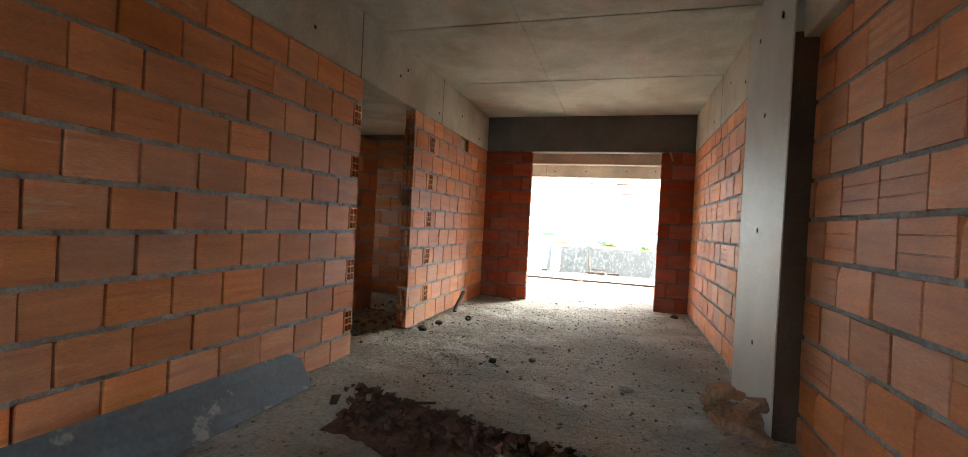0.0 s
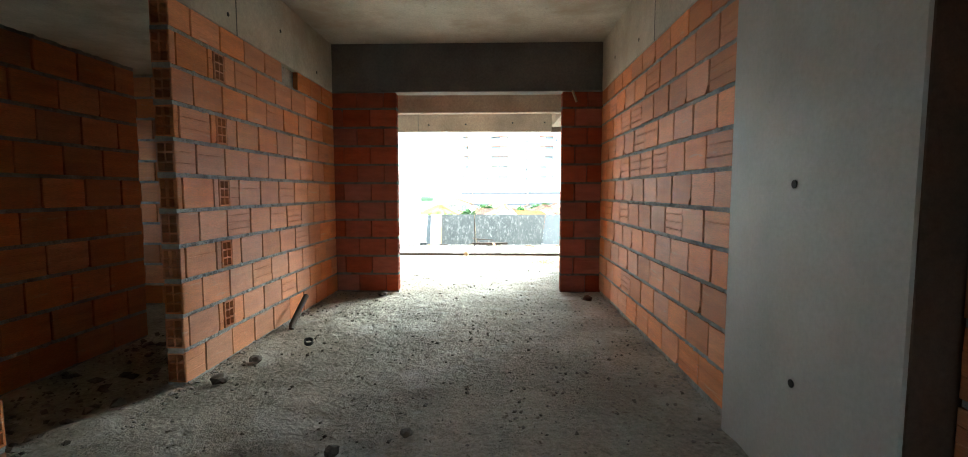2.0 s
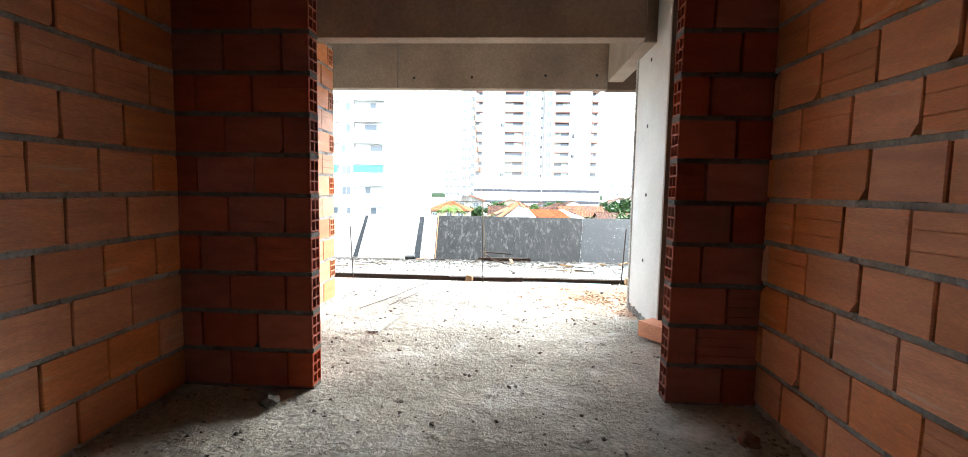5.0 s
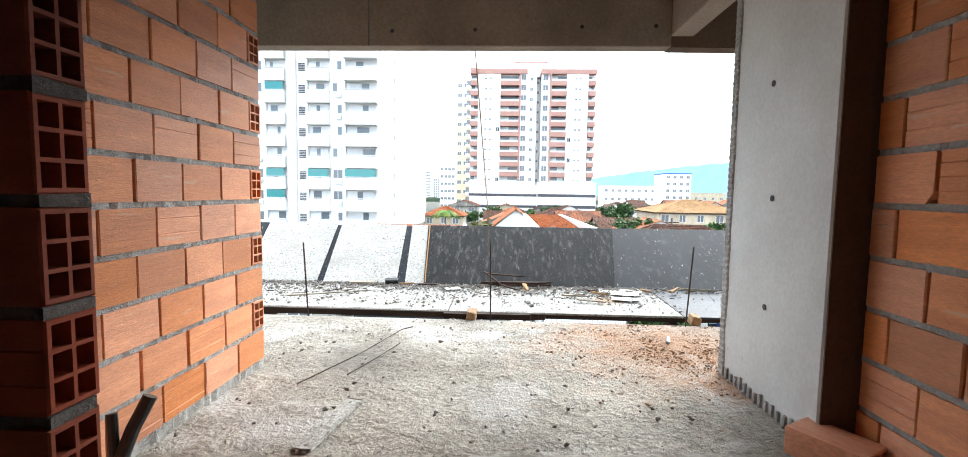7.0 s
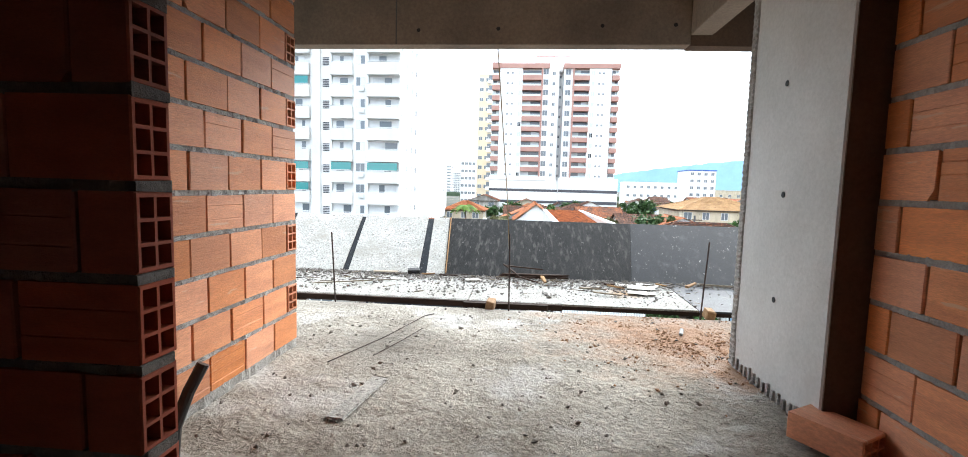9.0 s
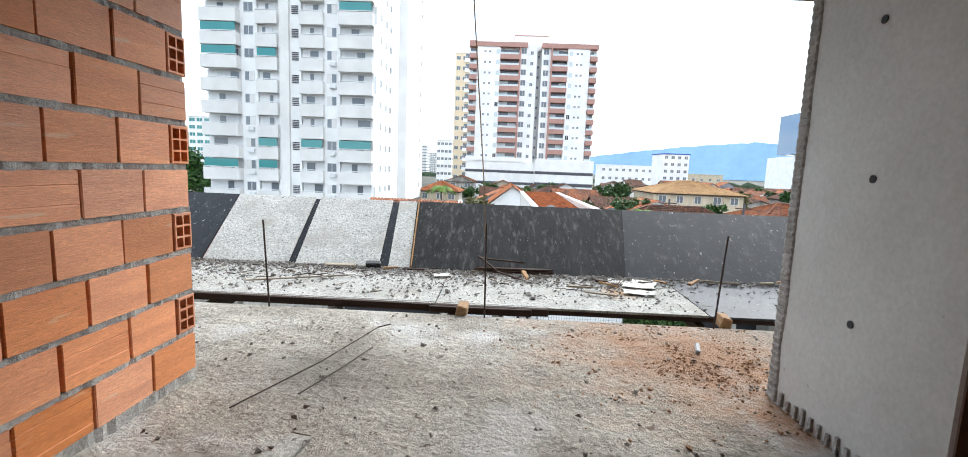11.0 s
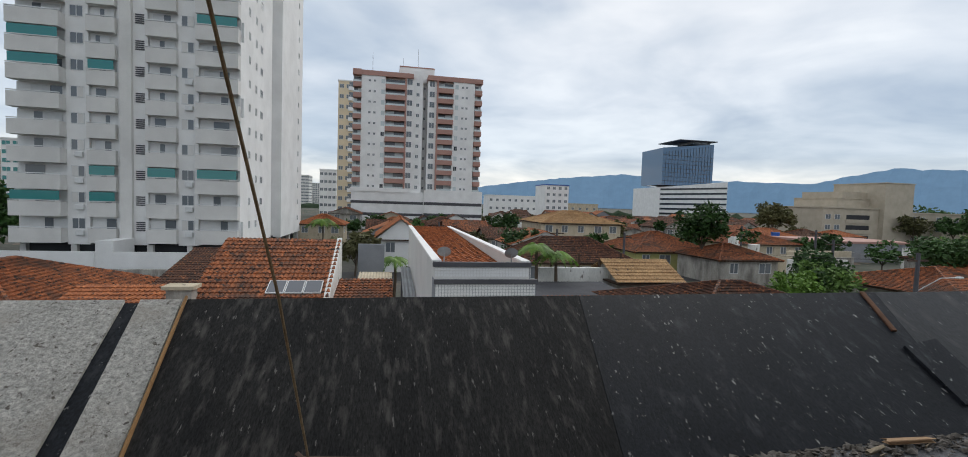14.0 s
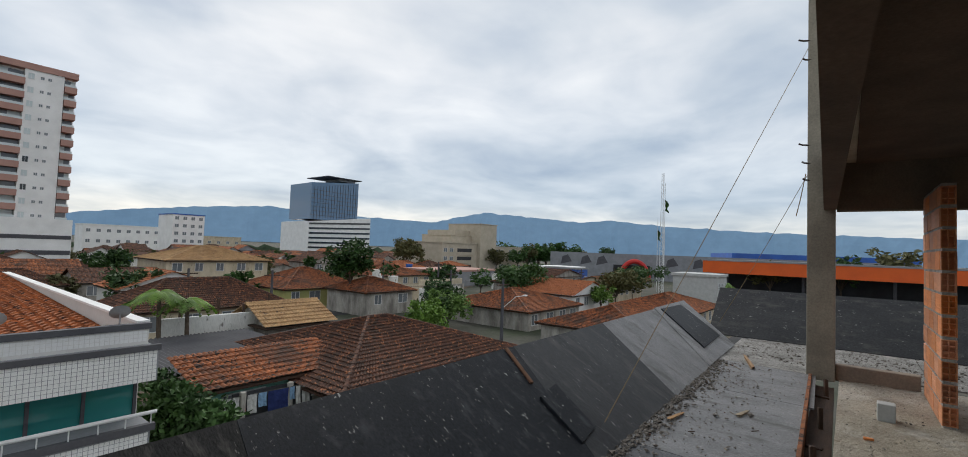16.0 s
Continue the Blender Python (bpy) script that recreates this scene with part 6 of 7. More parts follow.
def car(x, y, turn, paint):
    c = thing("car", ("white" if paint is CAR_WHITE else "dark grey") + " parked hatchback car on the street", "car", Matrix.Translation((x, y, G + 0.02)) @ pose(0, 0, 0, 0, 0, turn), "parked cars")
    bm = bmesh.new()
    prism(bm, [(-2.0, -0.82, 0.3), (2.05, -0.82, 0.3), (2.1, -0.82, 0.75), (1.2, -0.82, 0.92), (-1.9, -0.82, 0.95), (-2.05, -0.82, 0.7)], (0, 1.64, 0))
    bevel_all(bm, 0.08, 2)
    part("body", bm, paint, c)
    bm = bmesh.new()
    prism(bm, [(-1.85, -0.72, 0.93), (1.15, -0.72, 0.9), (0.45, -0.66, 1.42), (-1.45, -0.66, 1.45)], (0, 1.38, 0))
    bevel_all(bm, 0.06, 1)
    part("cabin", bm, WINDOW_GLASS, c)
    bm = bmesh.new()
    box(bm, -1.4, 0.4, -0.64, 0.64, 1.43, 1.5)
    bevel_all(bm, 0.03)
    part("roof", bm, paint, c)
    for wx in (-1.3, 1.3):
        for wy in (-0.8, 0.8):
            bm = bmesh.new()
            tube(bm, (wx, wy - 0.1, 0.31), (wx, wy + 0.1, 0.31), 0.31, 0.31, 14)
            wheel = part("wheel", bm, RUBBER, c)


for cx, cy, ct, cp in ((34.6, 76.0, 95, CAR_WHITE), (36.5, 73.0, 80, CAR_WHITE), (37.6, 70.4, 85, CAR_GREY), (32.0, 70.0, 90, CAR_GREY)):
    car(cx, cy, ct, cp)


# ---- shopping area with the orange canopy ----
def orange_canopy():
    c = thing("station_canopy", "long bright orange canopy roof on posts", "canopy", Matrix.Translation((113, 0, G)))
    bm = bmesh.new()
    box(bm, 0, 14, -40, 36.3, 5.5, 8.0)
    for v in bm.verts:
        if v.co.y > 0 and v.co.z < 6:
            v.co.z -= 0.1
    part("fascia", bm, ORANGE_PAINT, c)
    bm = bmesh.new()
    box(bm, -0.1, 14.1, -40.1, 36.4, 8.0, 8.35)
    part("roof", bm, GREY_SHEET, c)
    for y in (-25, -10, 4, 18, 32):
        bm = bmesh.new()
        tube(bm, (3, y, 0), (3, y, 5.5), 0.28, 0.28, 8)
        part("post", bm, TRIM_GREY, c)
    bm = bmesh.new()
    box(bm, 10, 13, -40, 36, 0.0, 5.4)
    # Near-black block colours in the shade beneath the canopy.
    part("back_wall", bm, DARK_VOID, c)


orange_canopy()


def mall():
    m = thing("shopping_hall", "long grey shopping hall with a blue roof edge", "building", Matrix.Translation((150, 96, G)) @ pose(0, 0, 0, 0, 0, -68))
    bm = bmesh.new()
    box(bm, 0, 110, 0, 40, 0, 8.8)
    part("wall", bm, WALL_GREY, m)
    bm = bmesh.new()
    box(bm, 60, 112, 3, 40, 8.8, 10.4)
    part("roof_edge", bm, BLUE_PAINT, m)
    bm = bmesh.new()
    pts = [(29 + 4.6 * math.cos(math.pi * i / 14), -1.5, 6.4 * math.sin(math.pi * i / 14)) for i in range(15)]
    polytube(bm, pts, 0.8, 8)
    part("entrance_arch", bm, RED_PAINT, m, "red arched entrance")
    bm = bmesh.new()
    box(bm, 22, 34, -0.1, 0.2, 0, 5.0)
    # Dark sheet on the facade paints the unlit entrance.
    part("entrance_void", bm, DARK_VOID, m)
    rnd = random.Random(3)
    for i in range(9):
        bm = bmesh.new()
        x = 3 + i * 6 + rnd.uniform(0, 3)
        prism(bm, [(x, -0.06, 4.5), (x + 4, -0.06, 5.5), (x + 2.5, -0.06, 8.0), (x + 0.6, -0.06, 7.2)], (0, 0.05, 0))
        part("painted_panel", bm, TRIM_GREY, m) if not 20 < x < 36 else bm.free()


mall()
plain_block(104, 109, 62, 71, -2.6, BLUE_PAINT, "low bright blue shop building", 1, 2, GREY_SHEET, name="shop")
plain_block(79, 86, 26.5, 33, -1.5, CONCRETE_GREY, "raw grey concrete block building", 2, 3, name="building", win=(1.0, 0.8))
plain_block(75.5, 96, 80, 92, -3.8, WALL_GREY, "long blank grey-walled building with a clay coping", 1, 1, BROWN_PAINT, name="building")
plain_block(118, 128, 72, 82, -3.0, WHITE, "low white shop with a flat roof", 1, 4, name="shop")
house(70.0, 82.0, 52.0, 62.0, -4.2, -2.5, "hip_x", WALL_STAINED, TILE_DARK, "low house with a dark roof")
house(84.0, 96.0, 44.0, 54.0, -4.4, -2.9, "gable_x", WALL_CREAM, TILE_ROOF, "low house with a red tile roof")
house(60.0, 72.0, 25.0, 35.0, -5.0, -3.4, "hip_x", WALL_CREAM, TILE_ROOF, "low house with a red tile roof")
house(40.0, 54.0, 24.0, 34.0, -5.2, -3.5, "hip_x", WALL_STAINED, TILE_ROOF, "low house with a red-brown hipped roof")
house(88.0, 102.0, 60.0, 70.0, -3.8, -2.4, "gable_y", WALL_STAINED, TILE_DARK, "low shed with a dark roof")


def lattice_mast():
    m = thing("lattice_mast", "tall white lattice mast with a flag", "mast", Matrix.Translation((101, 41.6, G)))
    bm = bmesh.new()
    legs = [(-0.45, -0.3), (0.45, -0.3), (0, 0.5)]
    H = 26.0
    for a in legs:
        tube(bm, (a[0], a[1], 0), (a[0] * 0.5, a[1] * 0.5, H), 0.05, 0.035, 5)
    for k in range(26):
        z0, s0, s1 = k * 1.0, 1 - 0.5 * k / 26, 1 - 0.5 * (k + 1) / 26
        for i in range(3):
            a, b = legs[i], legs[(i + 1) % 3]
            tube(bm, (a[0] * s0, a[1] * s0, z0), (b[0] * s1, b[1] * s1, z0 + 1.0), 0.022, 0.022, 4)
    part("lattice", bm, ALU, m)
    for px, py, h, fz in ((0.0, -0.5, 24, 20.5), (16.0, 6.0, 17.5, 15.0), (2.0, -41.0, 18.0, 14.0)):
        f = thing("flagpole", "thin flagpole with a hanging green and yellow flag", "flagpole", Matrix.Translation((101 + px, 41.6 + py, G)), "flagpoles")
        bm = bmesh.new()
        tube(bm, (0, 0, 0), (0, 0, h), 0.08, 0.04, 6)
        part("pole", bm, ALU, f)
        bm = bmesh.new()
        prev = None
        for i in range(7):
            z = fz - i * 0.4
            pair = [bm.verts.new((0.05, 0.1 * math.sin(i), z)), bm.verts.new((0.5 + 0.25 * math.sin(i * 1.3), -0.5 + 0.15 * math.cos(i * 1.7), z - 0.5))]
            if prev:
                bm.faces.new((prev[0], prev[1], pair[1], pair[0]))
            prev = pair
        bmesh.ops.solidify(bm, geom=bm.faces[:], thickness=0.02)
        part("flag", bm, LEAF, f, "green flag")


lattice_mast()


def column_ties():
    """Short tie rods and twisted wire left in the corner column."""
    for z, L in ((4.55, 0.22), (4.28, 0.12), (3.1, 0.2), (2.85, 0.12), (2.62, 0.1)):
        bm = bmesh.new()
        polytube(bm, [(8.32, 11.12, z), (8.30, 11.17 + L * 0.25, z + 0.01), (8.29, 11.17 + L * 0.5, z + 0.03)], 0.012, 6)
        tagged(part("tie_rod", bm, STEEL), "rusty tie rod sticking out of the column", "tie rod", "column tie rods")


column_ties()


# ---- yard details ----
def solar_panels():
    for i in range(3):
        s = thing("solar_panel", "grey solar water panel on the tile roof", "solar panel", Matrix.Translation((-4.75 + i * 0.78, 31.75, -2.98)) @ pose(0, 0, 0, 22.3, 0, 0), "solar panels")
        bm = bmesh.new()
        box(bm, 0, 0.75, 0, 1.0, 0.0, 0.06)
        part("frame", bm, ALU, s)
        bm = bmesh.new()
        box(bm, 0.04, 0.71, 0.04, 0.96, 0.06, 0.066)
        part("glass", bm, glass_material("panel_glass", (0.10, 0.11, 0.13), 0.1), s)


solar_panels()


def chimney():
    c = thing("chimney", "grey rendered chimney with a flat cap", "chimney", Matrix.Translation((-8.3, 31.0, -3.6)))
    bm = bmesh.new()
    box(bm, 0, 0.95, 0, 0.6, 0, 0.95)
    part("shaft", bm, WALL_STAINED, c)
    bm = bmesh.new()
    box(bm, -0.12, 1.07, -0.12, 0.72, 0.95, 1.1)
    part("cap", bm, WALL_CREAM, c)


chimney()


def sheet_roof(x0, x1, y0, y1, z0, z1, mat, label):
    """A corrugated lean-to roof that falls towards -y."""
    verts, faces, n = [], [], int((x1 - x0) / 0.05)
    for i in range(n + 1):
        x = x0 + (x1 - x0) * i / n
        dz = 0.03 * math.sin(i * 1.57)
        verts += [(x, y0, z0 + dz), (x, y1, z1 + dz)]
    for i in range(n):
        faces.append((2 * i, 2 * i + 2, 2 * i + 3, 2 * i + 1))
    me = bpy.data.meshes.new("sheet_roof")
    me.from_pydata(verts, [], faces)
    me.materials.append(mat)
    r = tagged(new("sheet_roof", me), label, "roof", "sheet roofs")
    sol = r.modifiers.new("thickness", "SOLIDIFY")
    sol.thickness = 0.012
    bm = bmesh.new()
    for x in (x0 + 0.1, x1 - 0.1):
        for y, z in ((y0 + 0.1, z0), (y1 - 0.1, z1)):
            tube(bm, (x, y, G), (x, y, z), 0.06, 0.06, 6)
    part("post", bm, TRIM_GREY, r)


sheet_roof(1.2, 1.8, 27.0, 40.0, -3.9, -2.9, GREY_SHEET, "grey corrugated sheet roof beside the white house")
sheet_roof(-1.6, 0.7, 40.0, 45.0, -4.3, -4.0, WALL_CREAM, "cream corrugated sheet roof over a yard")
sheet_roof(5.2, 9.2, 35.0, 41.0, -4.6, -4.4, TRIM_GREY, "dark corrugated sheet roof over a yard")
sheet_roof(7.5, 14.0, 31.0, 38.5, -3.7, -3.6, TRIM_GREY, "dark corrugated sheet roof behind the house wing")
sheet_roof(-13.5, -8.0, 45.0, 49.0, -4.6, -4.3, WALL_CREAM, "pale corrugated carport roof")
# yards seen down through the gap at the slab's edge
sheet_roof(-8.4, -6.4, 17.2, 22.5, -4.6, -4.0, TILE_NEW, "orange sheet roof down in the yard")
sheet_roof(-0.3, 1.05, 17.2, 22.8, -4.5, -4.2, WALL_CREAM, "cream corrugated sheet roof down in the yard")
sheet_roof(1.35, 4.4, 17.2, 22.8, -4.6, -4.3, WHITE_SIDE, "pale ribbed sheet roof down in the yard")
sheet_roof(-4.4, -3.7, 17.2, 22.8, -4.6, -4.3, WHITE_SIDE, "narrow pale sheet roof down in the yard")
sheet_roof(-6.2, -4.6, 17.2, 22.8, -4.7, -4.4, WALL_CREAM, "tan sheet roof down in the yard")
tree(4.4, 19.0, 3.2, 1.6, LEAF_LIGHT, 31, "bright green bush down in the yard", 900, 0.2, 0.2)
tree(7.5, 18.0, 3.0, 1.5, LEAF, 32, "green bush down in the yard", 900, 0.2, 0.2)


def clothes_line():
    ln = thing("clothes_line", "yard clothes line hung with washing", "clothes line", Matrix.Translation((8.3, 27.75, -3.98)))
    bm = bmesh.new()
    tube(bm, (-0.2, 0, 0), (3.4, -0.34, 0), 0.01, 0.01, 5)
    part("line", bm, PLASTIC_BLACK, ln)
    rnd = random.Random(4)
    x = 0.0
    k = 0
    while x < 3.3:
        w, h = rnd.uniform(0.16, 0.34), rnd.uniform(0.45, 0.75)
        if 1.3 < x < 1.6:
            w, h = 0.75, 0.8
        m = CLOTH[2] if w > 0.7 else CLOTH[(0, 0, 4, 0, 3, 1, 3, 0)[k % 8]]
        verts, faces = [], []
        for j in range(5):
            for i in range(4):
                u = i / 3
                verts.append((x + w * u, -0.1 * (x + w * u) + 0.03 * math.sin(i * 2 + j), -h * j / 4))
        for j in range(4):
            for i in range(3):
                p = j * 4 + i
                faces.append((p, p + 1, p + 5, p + 4))
        me = bpy.data.meshes.new("garment")
        me.from_pydata(verts, [], faces)
        me.materials.append(m)
        part("garment", me, None, ln)
        x += w + 0.05
        k += 1


clothes_line()
# Dark sheets set before the walls imitate the shade under the eaves.
tagged(box_part("porch_opening", (-7.4, -2.45, 30.6, 30.69, G + 0.1, -3.75), DARK_VOID), "dark sheet standing in for the shade of an open porch", "porch", "", "structure")
tagged(box_part("porch_opening", (8.65, 12.3, 27.93, 27.99, G + 0.1, -3.95), DARK_VOID), "dark sheet standing in for the shade of an open porch", "porch", "", "structure")
for px in (8.8, 10.6, 12.2):
    tagged(box_part("porch_post", (px, px + 0.18, 27.62, 27.80, G, -3.85), WALL_STAINED, None, "", 0.02), "pale rendered porch post of the house", "post", "porch posts")


def town_clutter():
    """Small trees, poles, water tanks and yard walls among the far roofs."""
    rnd = random.Random(77)
    for k in range(46):
        x, y = rnd.uniform(-10, 110), rnd.uniform(60, 185)
        tree(x, y, rnd.uniform(3.6, 6.0), rnd.uniform(1.6, 3.2), rnd.choice((LEAF, LEAF, LEAF_OLIVE)), 100 + k, "leafy green tree among the roofs", 700, 0.38, 0.25)
    for x, y in ((47, 52), (52.5, 72), (21, 66), (68, 74), (77, 48), (92, 76), (33.5, 108), (8, 84), (60, 108)):
        street_pole(x, y, rnd.uniform(-2.2, -0.8))
    for k in range(14):
        x, y, z = rnd.uniform(0, 80), rnd.uniform(70, 150), rnd.uniform(-3.6, -2.2)
        bm = bmesh.new()
        box(bm, -0.9, 0.9, -0.9, 0.9, G - z, -1.2)
        tank = thing("water_tank", "blue water tank on a rendered pier above the roofs", "water tank", Matrix.Translation((x, y, z)))
        part("pier", bm, rnd.choice((WALL_MOULD, WALL_STAINED, WALL_BEIGE)), tank)
        bm = bmesh.new()
        tube(bm, (0, 0, -1.2), (0, 0, -0.1), 0.75, 0.85, 12)
        part("tank", bm, BLUE_PAINT if k % 3 == 0 else WALL_MOULD, tank)
    for k in range(16):
        x, y, w = rnd.uniform(20, 90), rnd.uniform(44, 120), rnd.uniform(5, 12)
        tagged(box_part("yard_wall", (x, x + w, y, y + 0.2, G, G + rnd.uniform(2.2, 3.4)), rnd.choice((WALL_MOULD, WALL_STAINED, WALL_CREAM)), None, "", 0.02), "rendered boundary wall between the houses", "wall", "yard walls")


town_clutter()

far_rnd = random.Random(12)
for k in range(11):
    az, dist = radians(50.5 + k * 1.0), far_rnd.uniform(215, 245)
    tree(dist * math.sin(az), dist * math.cos(az), far_rnd.uniform(8.5, 13.5), far_rnd.uniform(5, 8), LEAF, 200 + k, "dark green tree in the far wood", 700, 0.9, 0.2)


# ---- building site things ----
def rebar(x, y, top, lean=0.0):
    bm = bmesh.new()
    n = 24
    polytube(bm, [(x + lean * i / n, y, top * i / n) for i in range(n + 1)], [0.0072 if i % 2 else 0.0060 for i in range(n + 1)])
    return tagged(part("rebar", bm, STEEL), "thin rusty rebar standing in the slab edge", "rebar", "starter bars")


rebar(-1.30, 10.79, 0.64, -0.035)
rebar(0.272, 10.79, 0.68, -0.012)
rebar(1.895, 10.79, 0.67, 0.035)


def timber(name, p, q, w, h, mat, label, category="timber", roll=0.0, chip=0.004, group="", split=0.0):
    """A sawn piece between two points, with worn edges."""
    p, q = Vector(p), Vector(q)
    L = (q - p).length
    bm = bmesh.new()
    box(bm, 0, L, -w / 2, w / 2, -h / 2, h / 2)
    bevel_all(bm, min(chip, w / 5, h / 5))
    rnd = random.Random(int(abs(p.x * 1000 + p.y * 77)))
    for v in bm.verts:
        v.co += Vector((rnd.uniform(-1, 1), rnd.uniform(-1, 1), rnd.uniform(-1, 1))) * min(0.004, w / 12)
        if split:
            u = v.co.x / L
            v.co.y *= 1 - split * abs(u - 0.3) * rnd.uniform(0.5, 1.0)
            v.co.z *= 1 - split * abs(u - 0.4) * rnd.uniform(0.5, 1.0)
            v.co.x += L * split * 0.12 * rnd.uniform(-1, 1)
    m = Matrix.Translation(p) @ (q - p).to_track_quat("X", "Z").to_matrix().to_4x4() @ pose(0, 0, 0, roll)
    return tagged(part(name, bm, mat, None, "", m), label, category, group)


# platform beams along the slab edge
timber("edge_beam", (-8.5, 10.99, 0.0), (0.75, 11.0, 0.0), 0.06, 0.055, WOOD_DARK, "long dark wet timber beam under the platform edge")
timber("edge_beam", (0.3, 11.06, -0.005), (4.3, 11.08, -0.005), 0.06, 0.055, WOOD_DARK, "long dark wet timber beam under the platform edge")
timber("edge_beam", (4.3, 11.09, -0.04), (8.25, 11.17, -0.04), 0.06, 0.08, WOOD_DARK, "long dark wet timber beam under the platform edge")
timber("lap_board", (-0.15, 10.945, 0.0), (0.62, 10.95, 0.0), 0.03, 0.05, WOOD_DARK, "short dark board lapped on the edge beam")
for bx, by in ((-2.02, 10.80), (0.10, 10.81), (2.00, 10.83), (4.0, 10.9)):
    timber("wedge_block", (bx, by, 0.028), (bx + 0.012, by + 0.13, 0.035), 0.075, 0.085, WOOD, "chunky sawn wooden wedge block at the slab edge", "wood block", 8, 0.008, "wedge blocks")
    timber("strut", (bx + 0.16, 10.98, -0.08), (bx + 0.2, 10.9, -0.9), 0.06, 0.09, WOOD_DARK, "dark timber strut below the platform", "timber", 0, 0.004, "platform struts")
for k in range(9):
    bx = -7.6 + k * 1.9
    timber("platform_bearer", (bx, 10.9, -0.11), (bx + 0.1, 12.1, -0.03), 0.06, 0.09, WOOD_DARK, "dark timber bearer under the platform", "timber", 0, 0.004, "platform bearers")
    timber("raking_bearer", (bx, 12.08 + 0.022 * max(bx, 0), -0.06), (bx - 0.05, 13.05 + 0.022 * max(bx, 0), 0.48), 0.06, 0.08, WOOD_DARK, "raking timber under the sloped sheets", "timber", 0, 0.004, "platform bearers")
# bracket and stakes at the edge seen along the platform
timber("form_timber", (4.5, 10.92, -0.13), (8.25, 10.97, -0.13), 0.2, 0.1, WOOD_DARK, "dark wet timber filling the gap at the slab edge")
for bx in (5.1, 6.3, 7.7):
    timber("edge_stake", (bx, 10.93, -0.3), (bx + 0.02, 10.94, 0.12), 0.04, 0.04, WOOD_DARK, "short dark timber stake at the slab edge", "timber", 0, 0.004, "edge stakes")
timber("edge_board", (4.4, 11.0, -0.02), (8.25, 11.12, -0.02), 0.035, 0.16, RUST_BRIGHT, "rust-stained board along the platform edge", "board")


def slope_z(x, y):
    return TRAY_Z0 + 0.03 + (y - TRAY_Y1 - 0.022 * max(x, 0)) * 0.557


# loose board and seam strip on the slope
tray_panel("loose_board", [(3.87, 12.25, slope_z(3.87, 12.25) + 0.022), (4.18, 12.29, slope_z(4.18, 12.29) + 0.022), (4.26, 12.70, slope_z(4.26, 12.70) + 0.03), (3.93, 12.65, slope_z(3.93, 12.65) + 0.03)], PLY_BLACK, "black plywood offcut lying askew on the slope", 0.02)
timber("seam_batten", (4.16, 13.16, slope_z(4.16, 13.16) + 0.012), (4.02, 12.79, slope_z(4.02, 12.79) + 0.012), 0.035, 0.02, RUST, "rusty brown batten over a sheet joint", "batten")
timber("edge_lath", (-0.505, 12.04, 0.08), (-0.615, 13.08, 0.66), 0.012, 0.02, WOOD, "orange-brown raw plywood edge strip", "batten")
tray_panel("loose_board", [(x, y, slope_z(x, y) + 0.045) for x, y in ((8.2, 12.4), (9.5, 12.45), (9.9, 13.2), (8.75, 13.2))], PLY_BLACK, "dark plywood sheet lapped over the corner", 0.02)

